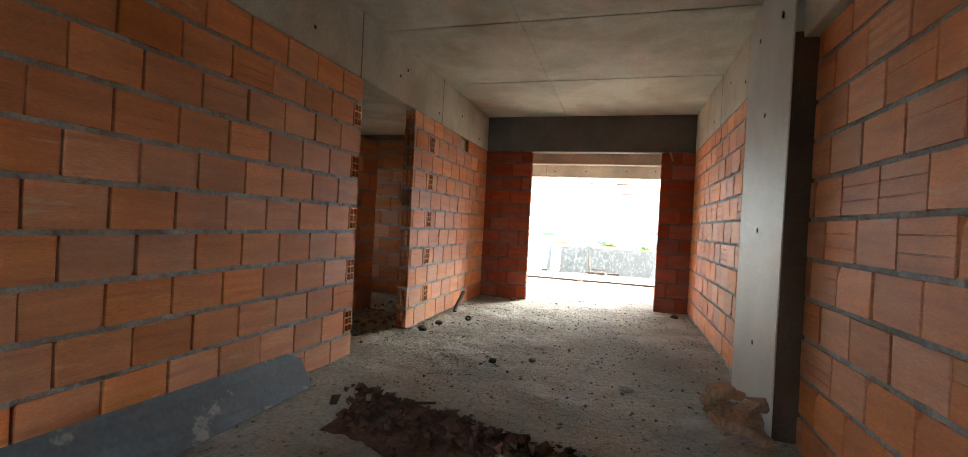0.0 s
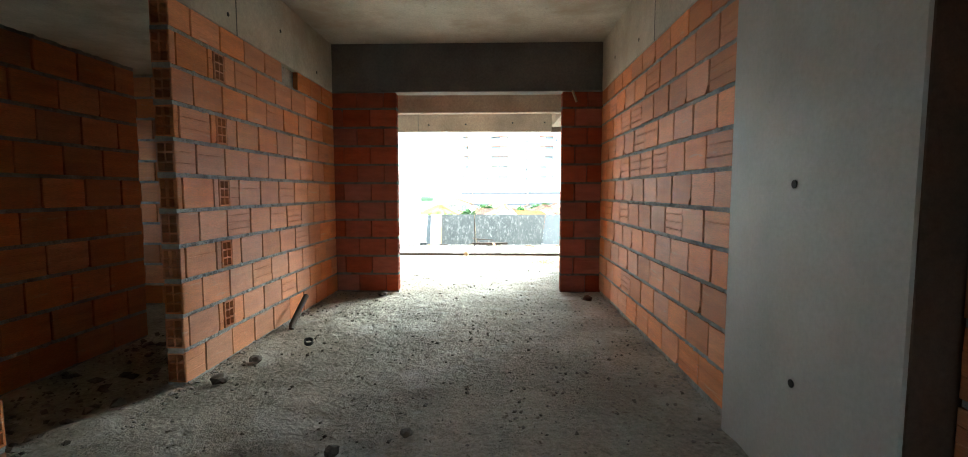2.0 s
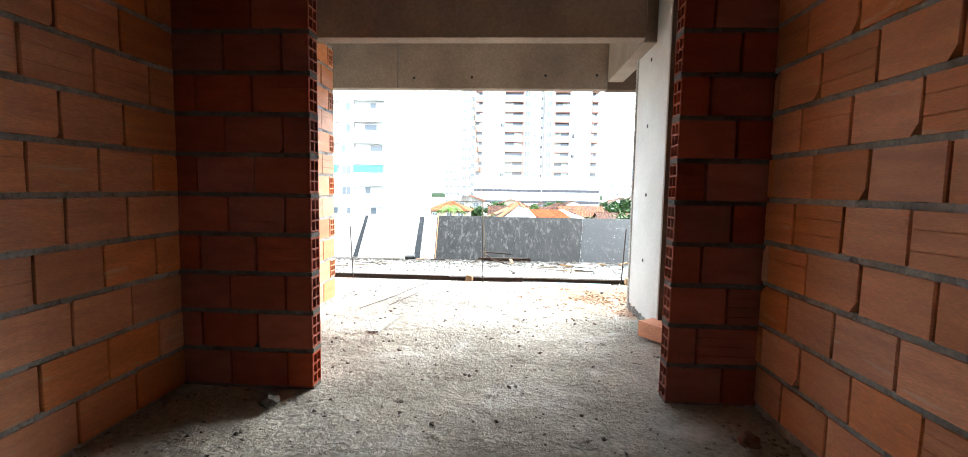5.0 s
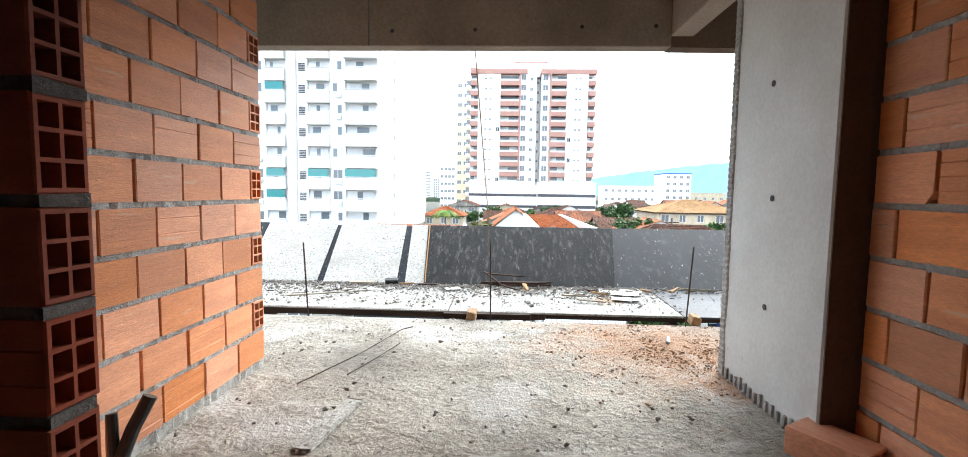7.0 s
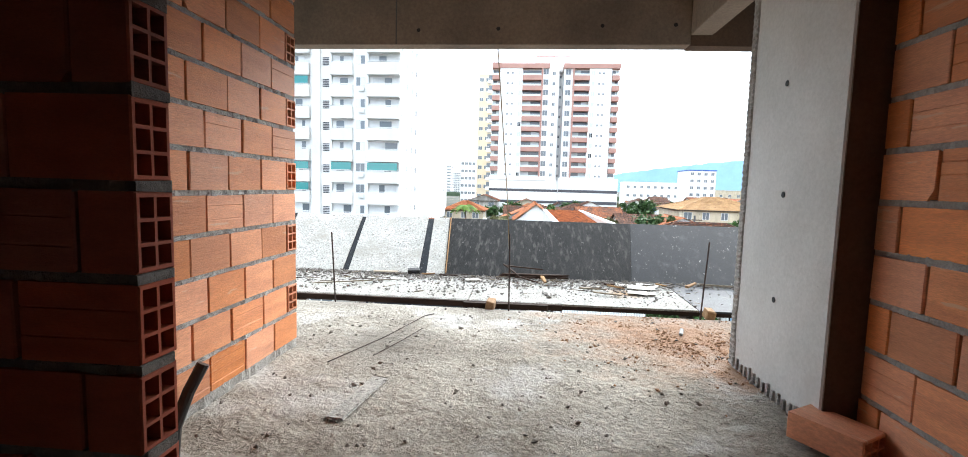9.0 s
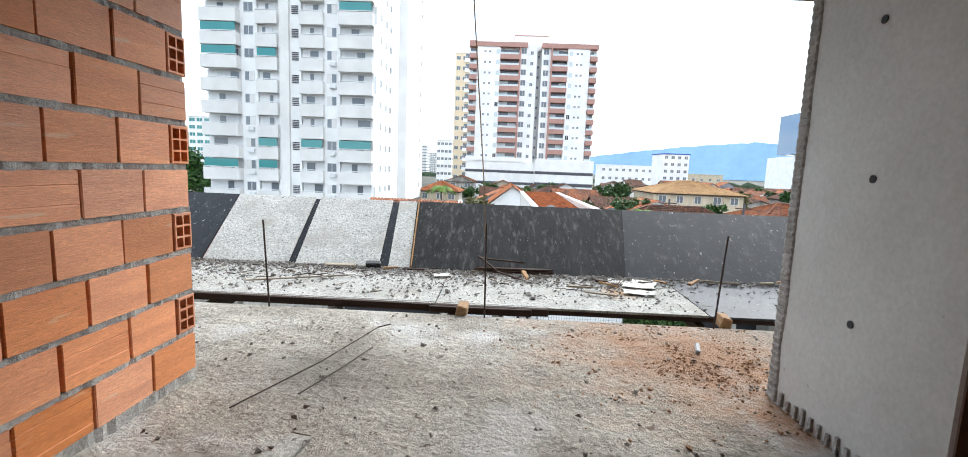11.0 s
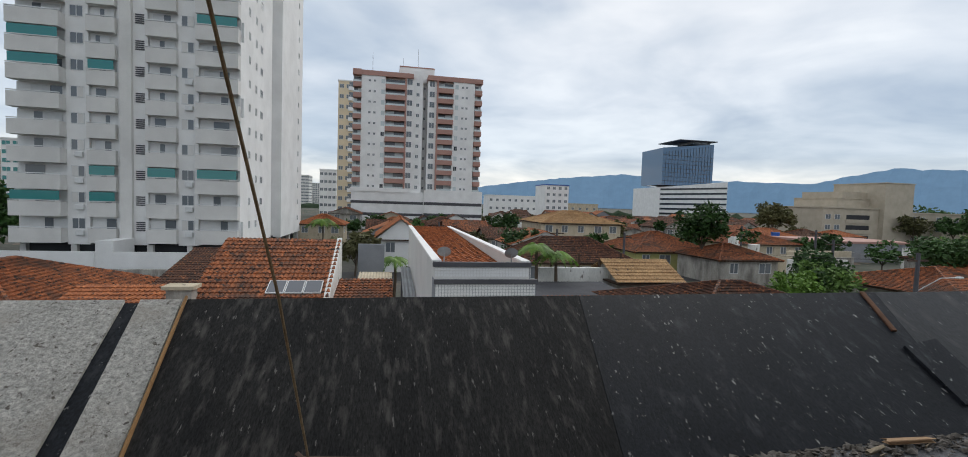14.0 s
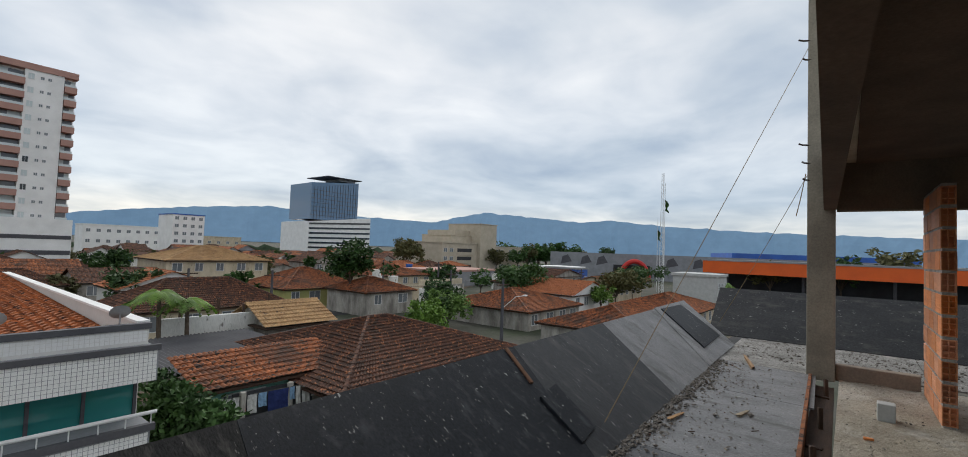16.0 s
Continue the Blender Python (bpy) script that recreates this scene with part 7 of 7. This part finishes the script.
# timber offcuts and litter on the platform
OFF = "splintered timber offcut on the platform"
for p, q, w, h, mt, lab in (
    ((0.16, 12.02, 0.095), (0.84, 12.02, 0.10), 0.06, 0.05, WOOD_DARK, "dark rotten timber batten on the platform"),
    ((0.30, 12.00, 0.075), (0.88, 12.0, 0.085), 0.055, 0.035, WOOD_DARK, "dark rotten timber batten on the platform"),
    ((0.2, 12.11, 0.18), (0.60, 12.10, 0.155), 0.035, 0.022, WOOD_DARK, "dark rotten timber batten on the platform"),
    ((0.17, 12.12, 0.19), (0.33, 11.98, 0.10), 0.03, 0.018, WOOD_DARK, "dark rotten timber batten on the platform"),
    ((0.36, 11.94, 0.085), (0.55, 11.76, 0.07), 0.03, 0.02, WOOD_DARK, "dark rotten timber batten on the platform"),
    ((0.60, 11.93, 0.10), (0.63, 11.75, 0.075), 0.05, 0.035, WOOD, OFF),
    ((2.30, 11.98, 0.085), (2.62, 11.94, 0.085), 0.035, 0.022, WOOD_PALE, OFF),
    ((2.85, 11.98, 0.085), (2.99, 12.02, 0.085), 0.035, 0.022, WOOD_PALE, OFF),
    ((3.05, 12.05, 0.09), (3.32, 12.04, 0.09), 0.045, 0.028, WOOD, OFF),
    ((1.83, 11.93, 0.08), (1.92, 11.85, 0.075), 0.036, 0.02, WOOD, OFF),
    ((2.11, 11.80, 0.085), (2.24, 11.92, 0.105), 0.05, 0.032, WOOD, OFF),
    ((1.29, 11.76, 0.075), (1.43, 11.63, 0.075), 0.036, 0.02, WOOD, OFF),
    ((0.98, 11.58, 0.07), (1.18, 11.57, 0.07), 0.035, 0.025, WOOD_PALE, OFF),
    ((1.26, 11.84, 0.07), (1.36, 11.80, 0.075), 0.06, 0.03, WOOD_DARK, "dark wet timber offcut"),
    ((1.10, 11.42, 0.065), (1.34, 11.36, 0.06), 0.03, 0.015, WOOD_PALE, OFF),
    ((-1.72, 11.30, 0.06), (-0.98, 11.62, 0.065), 0.022, 0.016, WOOD_PALE, "thin weathered lath on the platform"),
    ((-1.33, 11.99, 0.075), (-1.08, 12.01, 0.075), 0.12, 0.015, WOOD_PALE, "flat splintered board on the platform"),
    ((-0.55, 11.93, 0.075), (-0.36, 11.95, 0.075), 0.035, 0.025, WOOD_DARK, "dark wet timber offcut"),
    ((-0.76, 11.92, 0.08), (-0.62, 11.97, 0.08), 0.045, 0.02, WOOD, OFF),
    ((8.0, 11.75, 0.07), (8.7, 11.95, 0.075), 0.06, 0.05, WOOD, "red-brown timber board on the platform"),
    ((5.1, 12.0, 0.07), (5.35, 11.95, 0.07), 0.045, 0.02, WOOD, OFF),
    ((5.7, 11.55, 0.055), (5.92, 11.5, 0.055), 0.06, 0.02, WOOD_PALE, OFF),
):
    timber("timber_offcut", p, q, w, h, mt, lab, "wood scrap", 0, 0.004, "timber offcuts on the platform", 0.9)


def pipe_elbow():
    t = thing("pipe_box", "black plastic junction box with a round hole", "junction box", Matrix.Translation((-0.93, 11.95, 0.055)) @ pose(0, 0, 0, 12, 0, 12) @ Matrix.Diagonal((1.1, 0.8, 0.62, 1)))
    bm = bmesh.new()
    box(bm, 0, 0.13, 0, 0.1, 0, 0.09)
    bevel_all(bm, 0.01)
    part("body", bm, PLASTIC_BLACK, t)
    bm = bmesh.new()
    tube(bm, (0.065, -0.012, 0.045), (0.065, 0.004, 0.045), 0.03, 0.03, 14)
    # Dark plug: the shade inside the hole is put into its colour.
    part("hole_rim", bm, DARK_VOID, t)


pipe_elbow()


def crumpled(name, x, y, w, d, turn, label, z=0.056):
    nx, ny = 10, 8
    verts, faces = [], []
    for j in range(ny):
        for i in range(nx):
            u, v = i / (nx - 1) - 0.5, j / (ny - 1) - 0.5
            verts.append((u * w * (1 + 0.12 * noise.noise((v * 3, x, 1))) + 0.1 * v * d, v * d * (1 + 0.15 * noise.noise((u * 3, y, 2))), 0.006 + 0.006 * noise.noise((u * 5 + x * 9, v * 5, y)) + 0.008 * max(0, abs(u) + abs(v) - 0.7)))
    for j in range(ny - 1):
        for i in range(nx - 1):
            p = j * nx + i
            faces.append((p, p + 1, p + nx + 1, p + nx))
    me = bpy.data.meshes.new(name)
    me.from_pydata(verts, [], faces)
    me.materials.append(PAPER)
    ob = tagged(new(name, me), label, "paper", "torn paper sacks")
    ob.matrix_basis = Matrix.Translation((x, y, z)) @ pose(0, 0, 0, 0, 0, turn)
    sol = ob.modifiers.new("thickness", "SOLIDIFY")
    sol.thickness = 0.002


SACK = "flattened dirty paper cement sack on the platform"
crumpled("paper_sack", 1.52, 11.87, 0.24, 0.15, -6, SACK)
crumpled("paper_sack", 1.72, 11.87, 0.22, 0.16, -18, SACK, 0.064)
crumpled("paper_sack", 1.62, 11.70, 0.27, 0.17, -10, SACK, 0.07)
crumpled("paper_sack", 1.58, 11.52, 0.26, 0.16, -8, SACK)
crumpled("paper_scrap", -0.16, 11.80, 0.16, 0.12, 20, "crumpled dirty plaster and paper scrap", 0.062)


def stones(name, label, count, place, size, mat, seed, flat=0.6):
    """Scattered grit as one object: place(rnd) gives x, y, z of each stone."""
    rnd = random.Random(seed)
    verts, faces = [], []
    oct_f = ((0, 2, 4), (2, 1, 4), (1, 3, 4), (3, 0, 4), (2, 0, 5), (1, 2, 5), (3, 1, 5), (0, 3, 5))
    for _ in range(count):
        x, y, z = place(rnd)
        s = size[0] + (size[1] - size[0]) * rnd.random() ** 4
        k = len(verts)
        q = Euler((rnd.uniform(-0.5, 0.5), rnd.uniform(-0.5, 0.5), rnd.uniform(0, 6.3))).to_quaternion()
        for d in ((1, 0, 0), (-1, 0, 0), (0, 1, 0), (0, -1, 0), (0, 0, 1), (0, 0, -1)):
            v = Vector(d) * rnd.uniform(0.6, 1.25)
            v.z *= flat
            if d[0]:
                v.y += rnd.uniform(-0.4, 0.4)
            if d[1]:
                v.x += rnd.uniform(-0.4, 0.4)
            p = Vector((x, y, z)) + q @ (v * s)
            verts.append(p)
        faces += [tuple(k + i for i in f) for f in oct_f]
    me = bpy.data.meshes.new(name)
    me.from_pydata(verts, [], faces)
    me.materials.append(mat)
    return tagged(new(name, me), label, "rubble", "", "stuff")


def on_tray(rnd):
    y = 12.02 - abs(rnd.gauss(0, 0.30)) if rnd.random() < 0.72 else rnd.uniform(11.05, 12.0)
    x = rnd.uniform(-5.5, 8.2)
    if x > 2.0 and rnd.random() < 0.72:
        x = rnd.uniform(-5.5, 2.0)
    return x, max(y, 11.03), TRAY_Z0 + 0.012 + 0.025 * (y - 11.0)


def at_slope_foot(rnd):
    x = rnd.uniform(-5.5, 8.2)
    return x, 12.03 + 0.022 * max(x, 0) - abs(rnd.gauss(0, 0.085)), 0.064


def on_floor(rnd):
    return rnd.uniform(-1.15, 1.8), rnd.uniform(0.8, 7.6), 0.004


def on_balcony(rnd):
    return rnd.uniform(-2.6, 2.9), rnd.uniform(7.8, 10.82), 0.005


stones("platform_grit", "dark cement crumbs and grit along the platform", 9000, on_tray, (0.004, 0.021), RUBBLE, 1)
stones("slope_foot_rubble", "crushed cement rubble gathered at the slope's foot", 6500, at_slope_foot, (0.004, 0.03), RUBBLE, 2)
stones("far_platform_rubble", "crushed mortar and brick rubble on the far platform", 2200, lambda r: (r.uniform(8.8, 10.7), r.uniform(7.5, 12.2), 0.05), (0.005, 0.03), RUBBLE, 12)
stones("platform_chunks", "dark broken mortar chunks strewn on the platform", 420, on_tray, (0.012, 0.04), RUBBLE, 21, 0.5)


def splinters(name, label, count, place, mat, seed):
    """Thin broken slivers of wood lying about, as one object."""
    rnd = random.Random(seed)
    bm = bmesh.new()
    for _ in range(count):
        x, y, z = place(rnd)
        L, w, a = rnd.uniform(0.03, 0.16), rnd.uniform(0.004, 0.014), rnd.uniform(-1.2, 1.2)
        d, e = Vector((math.cos(a), math.sin(a), rnd.uniform(-0.02, 0.06))) * L, Vector((-math.sin(a), math.cos(a), 0)) * w
        p = Vector((x, y, z + 0.004))
        prism(bm, [p, p + e, p + d + e * 0.5, p + d * 0.96 - e * 0.1], (0, 0, rnd.uniform(0.003, 0.009)))
    tagged(part(name, bm, mat), label, "wood scrap", "", "stuff")


splinters("pale_splinters", "pale broken wood slivers strewn on the platform", 90, on_tray, WOOD_PALE, 22)
splinters("dark_splinters", "dark broken wood slivers strewn on the platform", 110, on_tray, WOOD_DARK, 23)
stones("brick_crumbs", "small orange brick crumbs on the platform", 70, on_tray, (0.008, 0.022), RUBBLE_RED, 3)
stones("floor_grit", "grey mortar crumbs scattered over the floor", 4200, on_floor, (0.003, 0.018), RUBBLE, 4)
stones("balcony_grit", "grey mortar crumbs scattered over the balcony", 1500, on_balcony, (0.004, 0.02), RUBBLE, 5)
stones("balcony_red_dust", "orange brick dust and crumbs by the column", 2600, lambda r: (1.4 + r.gauss(0, 0.36), min(10.78, 10.2 + r.gauss(0, 0.33)), 0.003), (0.003, 0.016), SOIL, 6)
stones("wall_foot_mortar", "pale mortar droppings along the wall foot", 900, lambda r: (r.choice((XL + abs(r.gauss(0, 0.05)), XR - abs(r.gauss(0, 0.05)))), r.uniform(0.5, 7.6), 0.004), (0.006, 0.026), MORTAR, 7)
stones("corridor_rubble", "mortar rubble on the corridor floor", 500, lambda r: (r.uniform(-2.1, -1.3), r.uniform(4.0, 6.8), 0.008), (0.008, 0.05), RUBBLE, 8)
stones("end_bay_grit", "brick crumbs and grit on the far balcony floor", 260, lambda r: (r.uniform(3.5, 8.3), r.uniform(10.1, 10.8), 0.004), (0.004, 0.016), RUBBLE, 9)
for cx, cy, ct in ((4.9, 10.55, 20), (5.1, 10.35, 60), (5.5, 10.4, 5), (5.6, 10.2, 40), (4.7, 10.2, 80), (6.0, 10.62, 30)):
    timber("brick_chip", (cx, cy, 0.012), (cx + 0.07 * math.cos(ct), cy + 0.07 * math.sin(ct), 0.012), 0.03, 0.018, BRICK, "flat orange clay brick chip on the floor", "brick chip", 0, 0.004, "brick chips")


def hollow_brick(x, y, z, rx, ry, rz, label, length=0.29):
    ob = part("hollow_brick", brick_mesh(length, True, True, BRICK, 0, 0.115), None, None, "", Matrix.Translation((x, y, z)) @ pose(0, 0, 0, rx, ry, rz))
    return tagged(ob, label, "brick", "loose hollow bricks")


hollow_brick(1.73, 8.78, 0.068, 90, 0, -58, "orange hollow clay block lying by the column")
for k, (bx, by, bz, rr) in enumerate(((-3.0, 11.55, 0.10, 20), (-2.82, 11.62, 0.10, 70), (-2.9, 11.75, 0.10, -15), (-2.68, 11.72, 0.1, 40), (-3.02, 11.38, 0.06, 10))):
    ob = part("hollow_brick", brick_mesh(0.15, True, True, BRICK, 0, 0.115), None, None, "", Matrix.Translation((bx, by, bz)) @ pose(0, 0, 0, 0, 90 if k % 2 else 0, rr) @ Matrix.Scale(0.75, 4))
    tagged(ob, "broken orange hollow block on the platform", "brick", "loose hollow bricks")
box_part("concrete_block", (6.72, 6.86, 10.36, 10.50, 0.0, 0.17), CONCRETE_GREY, None, "", 0.006)
tagged(bpy.data.objects["concrete_block"], "grey concrete block standing on the balcony", "block")


def brick_piece_mesh(seed):
    rnd = random.Random(seed)
    bm = bmesh.new()
    box(bm, -0.075, 0.075, -0.045, 0.045, -0.028, 0.028)
    bevel_all(bm, 0.009, 2)
    for v in bm.verts:
        v.co += Vector([rnd.uniform(-0.006, 0.006) for _ in range(3)])
    return mesh_of("brick_piece", bm, [RUBBLE_RED if seed % 2 else WOOD_PALE])


BRICKBAT = material("dusty_brickbat", (0.44, 0.29, 0.19), (0.30, 0.18, 0.115), 9.0, 0.95, 0.5, 60.0, vary=0.25)
PIECES = [brick_piece_mesh(k) for k in range(4)]
for me_ in PIECES:
    me_.materials.clear()
    me_.materials.append(BRICKBAT)
rnd_stack = random.Random(12)
for k in range(20):
    layer = 0 if k < 8 else (1 if k < 14 else (2 if k < 18 else 3))
    bx = 1.63 + rnd_stack.uniform(-0.09, 0.12)
    by = 3.66 + rnd_stack.uniform(-0.22, 0.34) * (1 - 0.25 * layer)
    ob = part("brickbat", PIECES[k % 4], None, None, "", Matrix.Translation((bx, by, 0.034 + layer * 0.062)) @ pose(0, 0, 0, rnd_stack.uniform(-14, 14), rnd_stack.uniform(-14, 14), rnd_stack.uniform(0, 180)))
    tagged(ob, "dusty broken brick piece stacked by the column", "brick", "broken bricks by the column")


HEAP = material("dark_earth_and_clay", (0.125, 0.058, 0.04), (0.045, 0.027, 0.021), 9.0, 0.95, 0.6, 50.0, grain=0.4)


def debris_pile():
    """The heap of broken roof tile, wood and earth in the middle of the room."""
    rnd = random.Random(31)

    def heap(r):
        a = r.random()
        x = -0.5 + 1.25 * a + r.gauss(0, 0.05)
        y = 2.93 - 0.35 * a + r.gauss(0, 0.11)
        return x, y, 0.01 + max(0, 0.17 - 0.7 * abs(y - (2.93 - 0.35 * a))) * r.random()
    stones("debris_heap", "heap of dark broken clay, earth and rubble on the floor", 900, heap, (0.012, 0.06), HEAP, 41, 0.7)
    stones("debris_shards", "flat broken shards of dark clay tile in the heap", 320, lambda r: (lambda x, y, z: (x, y, z + 0.02))(*heap(r)), (0.015, 0.06), HEAP, 42, 0.5)
    n, verts, faces = 22, [], []
    for j in range(9):
        for i in range(n + 1):
            u, v = i / n, j / 8 - 0.5
            x, y = -0.58 + 1.35 * u, 2.94 - 0.38 * u + v * 0.5
            h = 0.10 * max(0, 1 - (2 * v) ** 2) * math.sin(math.pi * min(1, max(0, u))) ** 0.5 * (0.8 + 0.5 * noise.noise((u * 6, v * 4, 2)))
            verts.append((x, y, h - 0.004))
    for j in range(8):
        for i in range(n):
            p = j * (n + 1) + i
            faces.append((p, p + 1, p + n + 2, p + n + 1))
    me = bpy.data.meshes.new("earth_mound")
    me.from_pydata(verts, [], faces)
    me.materials.append(HEAP)
    tagged(new("earth_mound", me), "low mound of dark reddish earth on the floor", "mound", "", "stuff")
    for k in range(26):
        a = rnd.random()
        x, y = -0.5 + 1.2 * a, 2.93 - 0.35 * a + rnd.uniform(-0.12, 0.12)
        ang, L = rnd.uniform(-0.6, 0.6), rnd.uniform(0.12, 0.34)
        timber("wood_splinter", (x, y, 0.07 + 0.05 * rnd.random()), (x + L * math.cos(ang), y + L * math.sin(ang), 0.05 + 0.09 * rnd.random()), rnd.uniform(0.015, 0.05), 0.012, rnd.choice((WOOD_DARK, WOOD_PALE, WOOD_DARK)), "dark splintered wood lying in the debris heap", "wood scrap", rnd.uniform(-40, 40), 0.003, "wood in the debris heap")


debris_pile()


def leaning_sheet():
    """The grey formwork sheet leaning along the foot of the brick wall."""
    bm = bmesh.new()
    prism(bm, [(-1.0, 3.18, 0.005), (-0.985, 0.4, 0.005), (-1.14, 0.4, 0.30), (-1.165, 3.12, 0.215), (-1.145, 3.24, 0.16)], (0.014, 0.0, 0.008))
    tagged(part("plywood_sheet", bm, material("blue_grey_formwork_sheet", (0.13, 0.15, 0.17), (0.085, 0.10, 0.115), 1.8, 0.55, 0.2, 40.0, coord="World", spots=(0.26, 0.255, 0.235), spot_scale=5.5, spot_at=0.6, grain=0.2)), "stained blue-grey formwork sheet leaning on the wall", "plywood sheet")


leaning_sheet()


def bent_pipe(name, pts, r, mat, label):
    bm = bmesh.new()
    polytube(bm, pts, r, 10)
    tagged(part(name, bm, mat), label, "pipe")


bent_pipe("pipe_stub", [(-1.06, 6.14, 0.0), (-1.08, 6.20, 0.03), (-1.09, 6.40, 0.13), (-1.10, 6.56, 0.20)], 0.024, WOOD_DARK, "dark bent pipe sticking out by the wall")
bent_pipe("conduit_stub", [(-0.92, 8.33, 0.0), (-0.93, 8.36, 0.12), (-0.915, 8.42, 0.24), (-0.88, 8.46, 0.34)], 0.024, PLASTIC_BLACK, "black conduit stub rising from the floor")
bent_pipe("conduit_stub", [(-0.93, 8.36, 0.05), (-0.955, 8.38, 0.18), (-0.975, 8.40, 0.30)], 0.018, PLASTIC_BLACK, "black conduit stub rising from the floor")


def pipe_ring():
    bm = bmesh.new()
    n = 18
    for i in range(n):
        a, b = 2 * math.pi * i / n, 2 * math.pi * (i + 1) / n
        pr = [(0.028, 0), (0.034, 0), (0.034, 0.03), (0.028, 0.03)]
        ra = [bm.verts.new((r * math.cos(a), r * math.sin(a), z)) for r, z in pr]
        rb = [bm.verts.new((r * math.cos(b), r * math.sin(b), z)) for r, z in pr]
        for k in range(4):
            bm.faces.new((ra[k], rb[k], rb[(k + 1) % 4], ra[(k + 1) % 4]))
    bmesh.ops.remove_doubles(bm, verts=bm.verts, dist=0.0005)
    tagged(part("pipe_ring", bm, PLASTIC_BLACK, None, "", Matrix.Translation((-0.76, 5.77, 0.012)) @ pose(0, 0, 0, 20, 10, 0)), "small black plastic pipe ring on the floor", "pipe ring")


pipe_ring()


def lump(x, y, s, mat, label, seed):
    rnd = random.Random(seed)
    bm = bmesh.new()
    bmesh.ops.create_icosphere(bm, subdivisions=2, radius=s)
    for v in bm.verts:
        v.co *= 1 + 0.35 * noise.noise(v.co * (2.2 / s) + Vector((seed, 0, 0)))
        v.co.z *= 0.62
    tagged(part("rubble_lump", bm, mat, None, "", Matrix.Translation((x, y, s * 0.42))), label, "rubble", "lumps on the floor")


lump(1.02, 4.03, 0.045, MORTAR, "pale mortar lump on the cement floor", 1)
lump(-0.05, 4.28, 0.035, RUBBLE, "grey rubble lump on the cement floor", 2)
lump(0.25, 4.45, 0.03, RUBBLE, "grey rubble lump on the cement floor", 3)
lump(1.66, 7.32, 0.05, RUBBLE_RED, "red brick lump by the pier", 4)
lump(-0.62, 7.5, 0.05, RUBBLE, "grey rubble lump on the cement floor", 5)
lump(-1.02, 5.05, 0.05, RUBBLE, "grey rubble lump on the cement floor", 6)
lump(-0.98, 5.4, 0.045, RUBBLE, "grey rubble lump on the cement floor", 7)
lump(5.9, 11.6, 0.035, RUBBLE, "dark rubble lump on the platform", 8)
bent_pipe("bent_wire", [(-0.75, 9.35, 0.02), (-0.55, 9.85, 0.025), (-0.40, 10.42, 0.022), (-0.33, 10.47, 0.03)], 0.0036, STEEL, "rusty bent wire lying on the floor")
bent_pipe("bent_wire", [(-0.52, 9.50, 0.02), (-0.42, 9.80, 0.022), (-0.345, 10.09, 0.02)], 0.0036, STEEL, "rusty bent wire lying on the floor")
timber("cement_strip", (-0.45, 8.72, 0.012), (-0.38, 9.2, 0.012), 0.09, 0.008, PLY_GREY, "pale cement-crusted strip of board on the floor", "board")
timber("steel_clip", (1.57, 10.26, 0.025), (1.62, 10.40, 0.025), 0.025, 0.02, GREY_SHEET, "small grey steel clip on the floor", "clip")


def rope(name, pts, r, label, sag=0.0):
    bm = bmesh.new()
    line, k = [], 14
    for p, q in zip(pts, pts[1:]):
        p, q = Vector(p), Vector(q)
        line += [p.lerp(q, i / k) - Vector((0, 0, sag * 4 * (i / k) * (1 - i / k))) for i in range(1 if line else 0, k + 1)]
    polytube(bm, line, r, 6)
    tagged(part(name, bm, ROPE), label, "rope", "stay ropes")


rope("stay_rope", [(0.24, 12.06, 0.08), (0.20, 11.60, 0.95), (0.10, 10.76, 2.36)], 0.0048, "thin sisal rope stretched from the platform to the beam")
rope("stay_rope", [(4.28, 12.26, 0.19), (8.32, 11.17, 4.45)], 0.0038, "thin sisal rope stretched from the platform to the column")
rope("stay_rope", [(9.70, 12.50, 0.42), (8.33, 11.16, 2.72)], 0.0038, "thin sisal rope stretched from the platform to the column", 0.03)
bent_pipe("rope_tail", [(8.34, 11.19, 2.72), (8.42, 11.25, 2.4), (8.40, 11.3, 2.15)], 0.006, ROPE, "frayed loose rope end at the column")
timber("lintel_wedge", (1.51, 7.60, 2.285), (1.56, 7.61, 2.16), 0.03, 0.02, WOOD_PALE, "pale wooden wedge hanging under the lintel", "wedge")
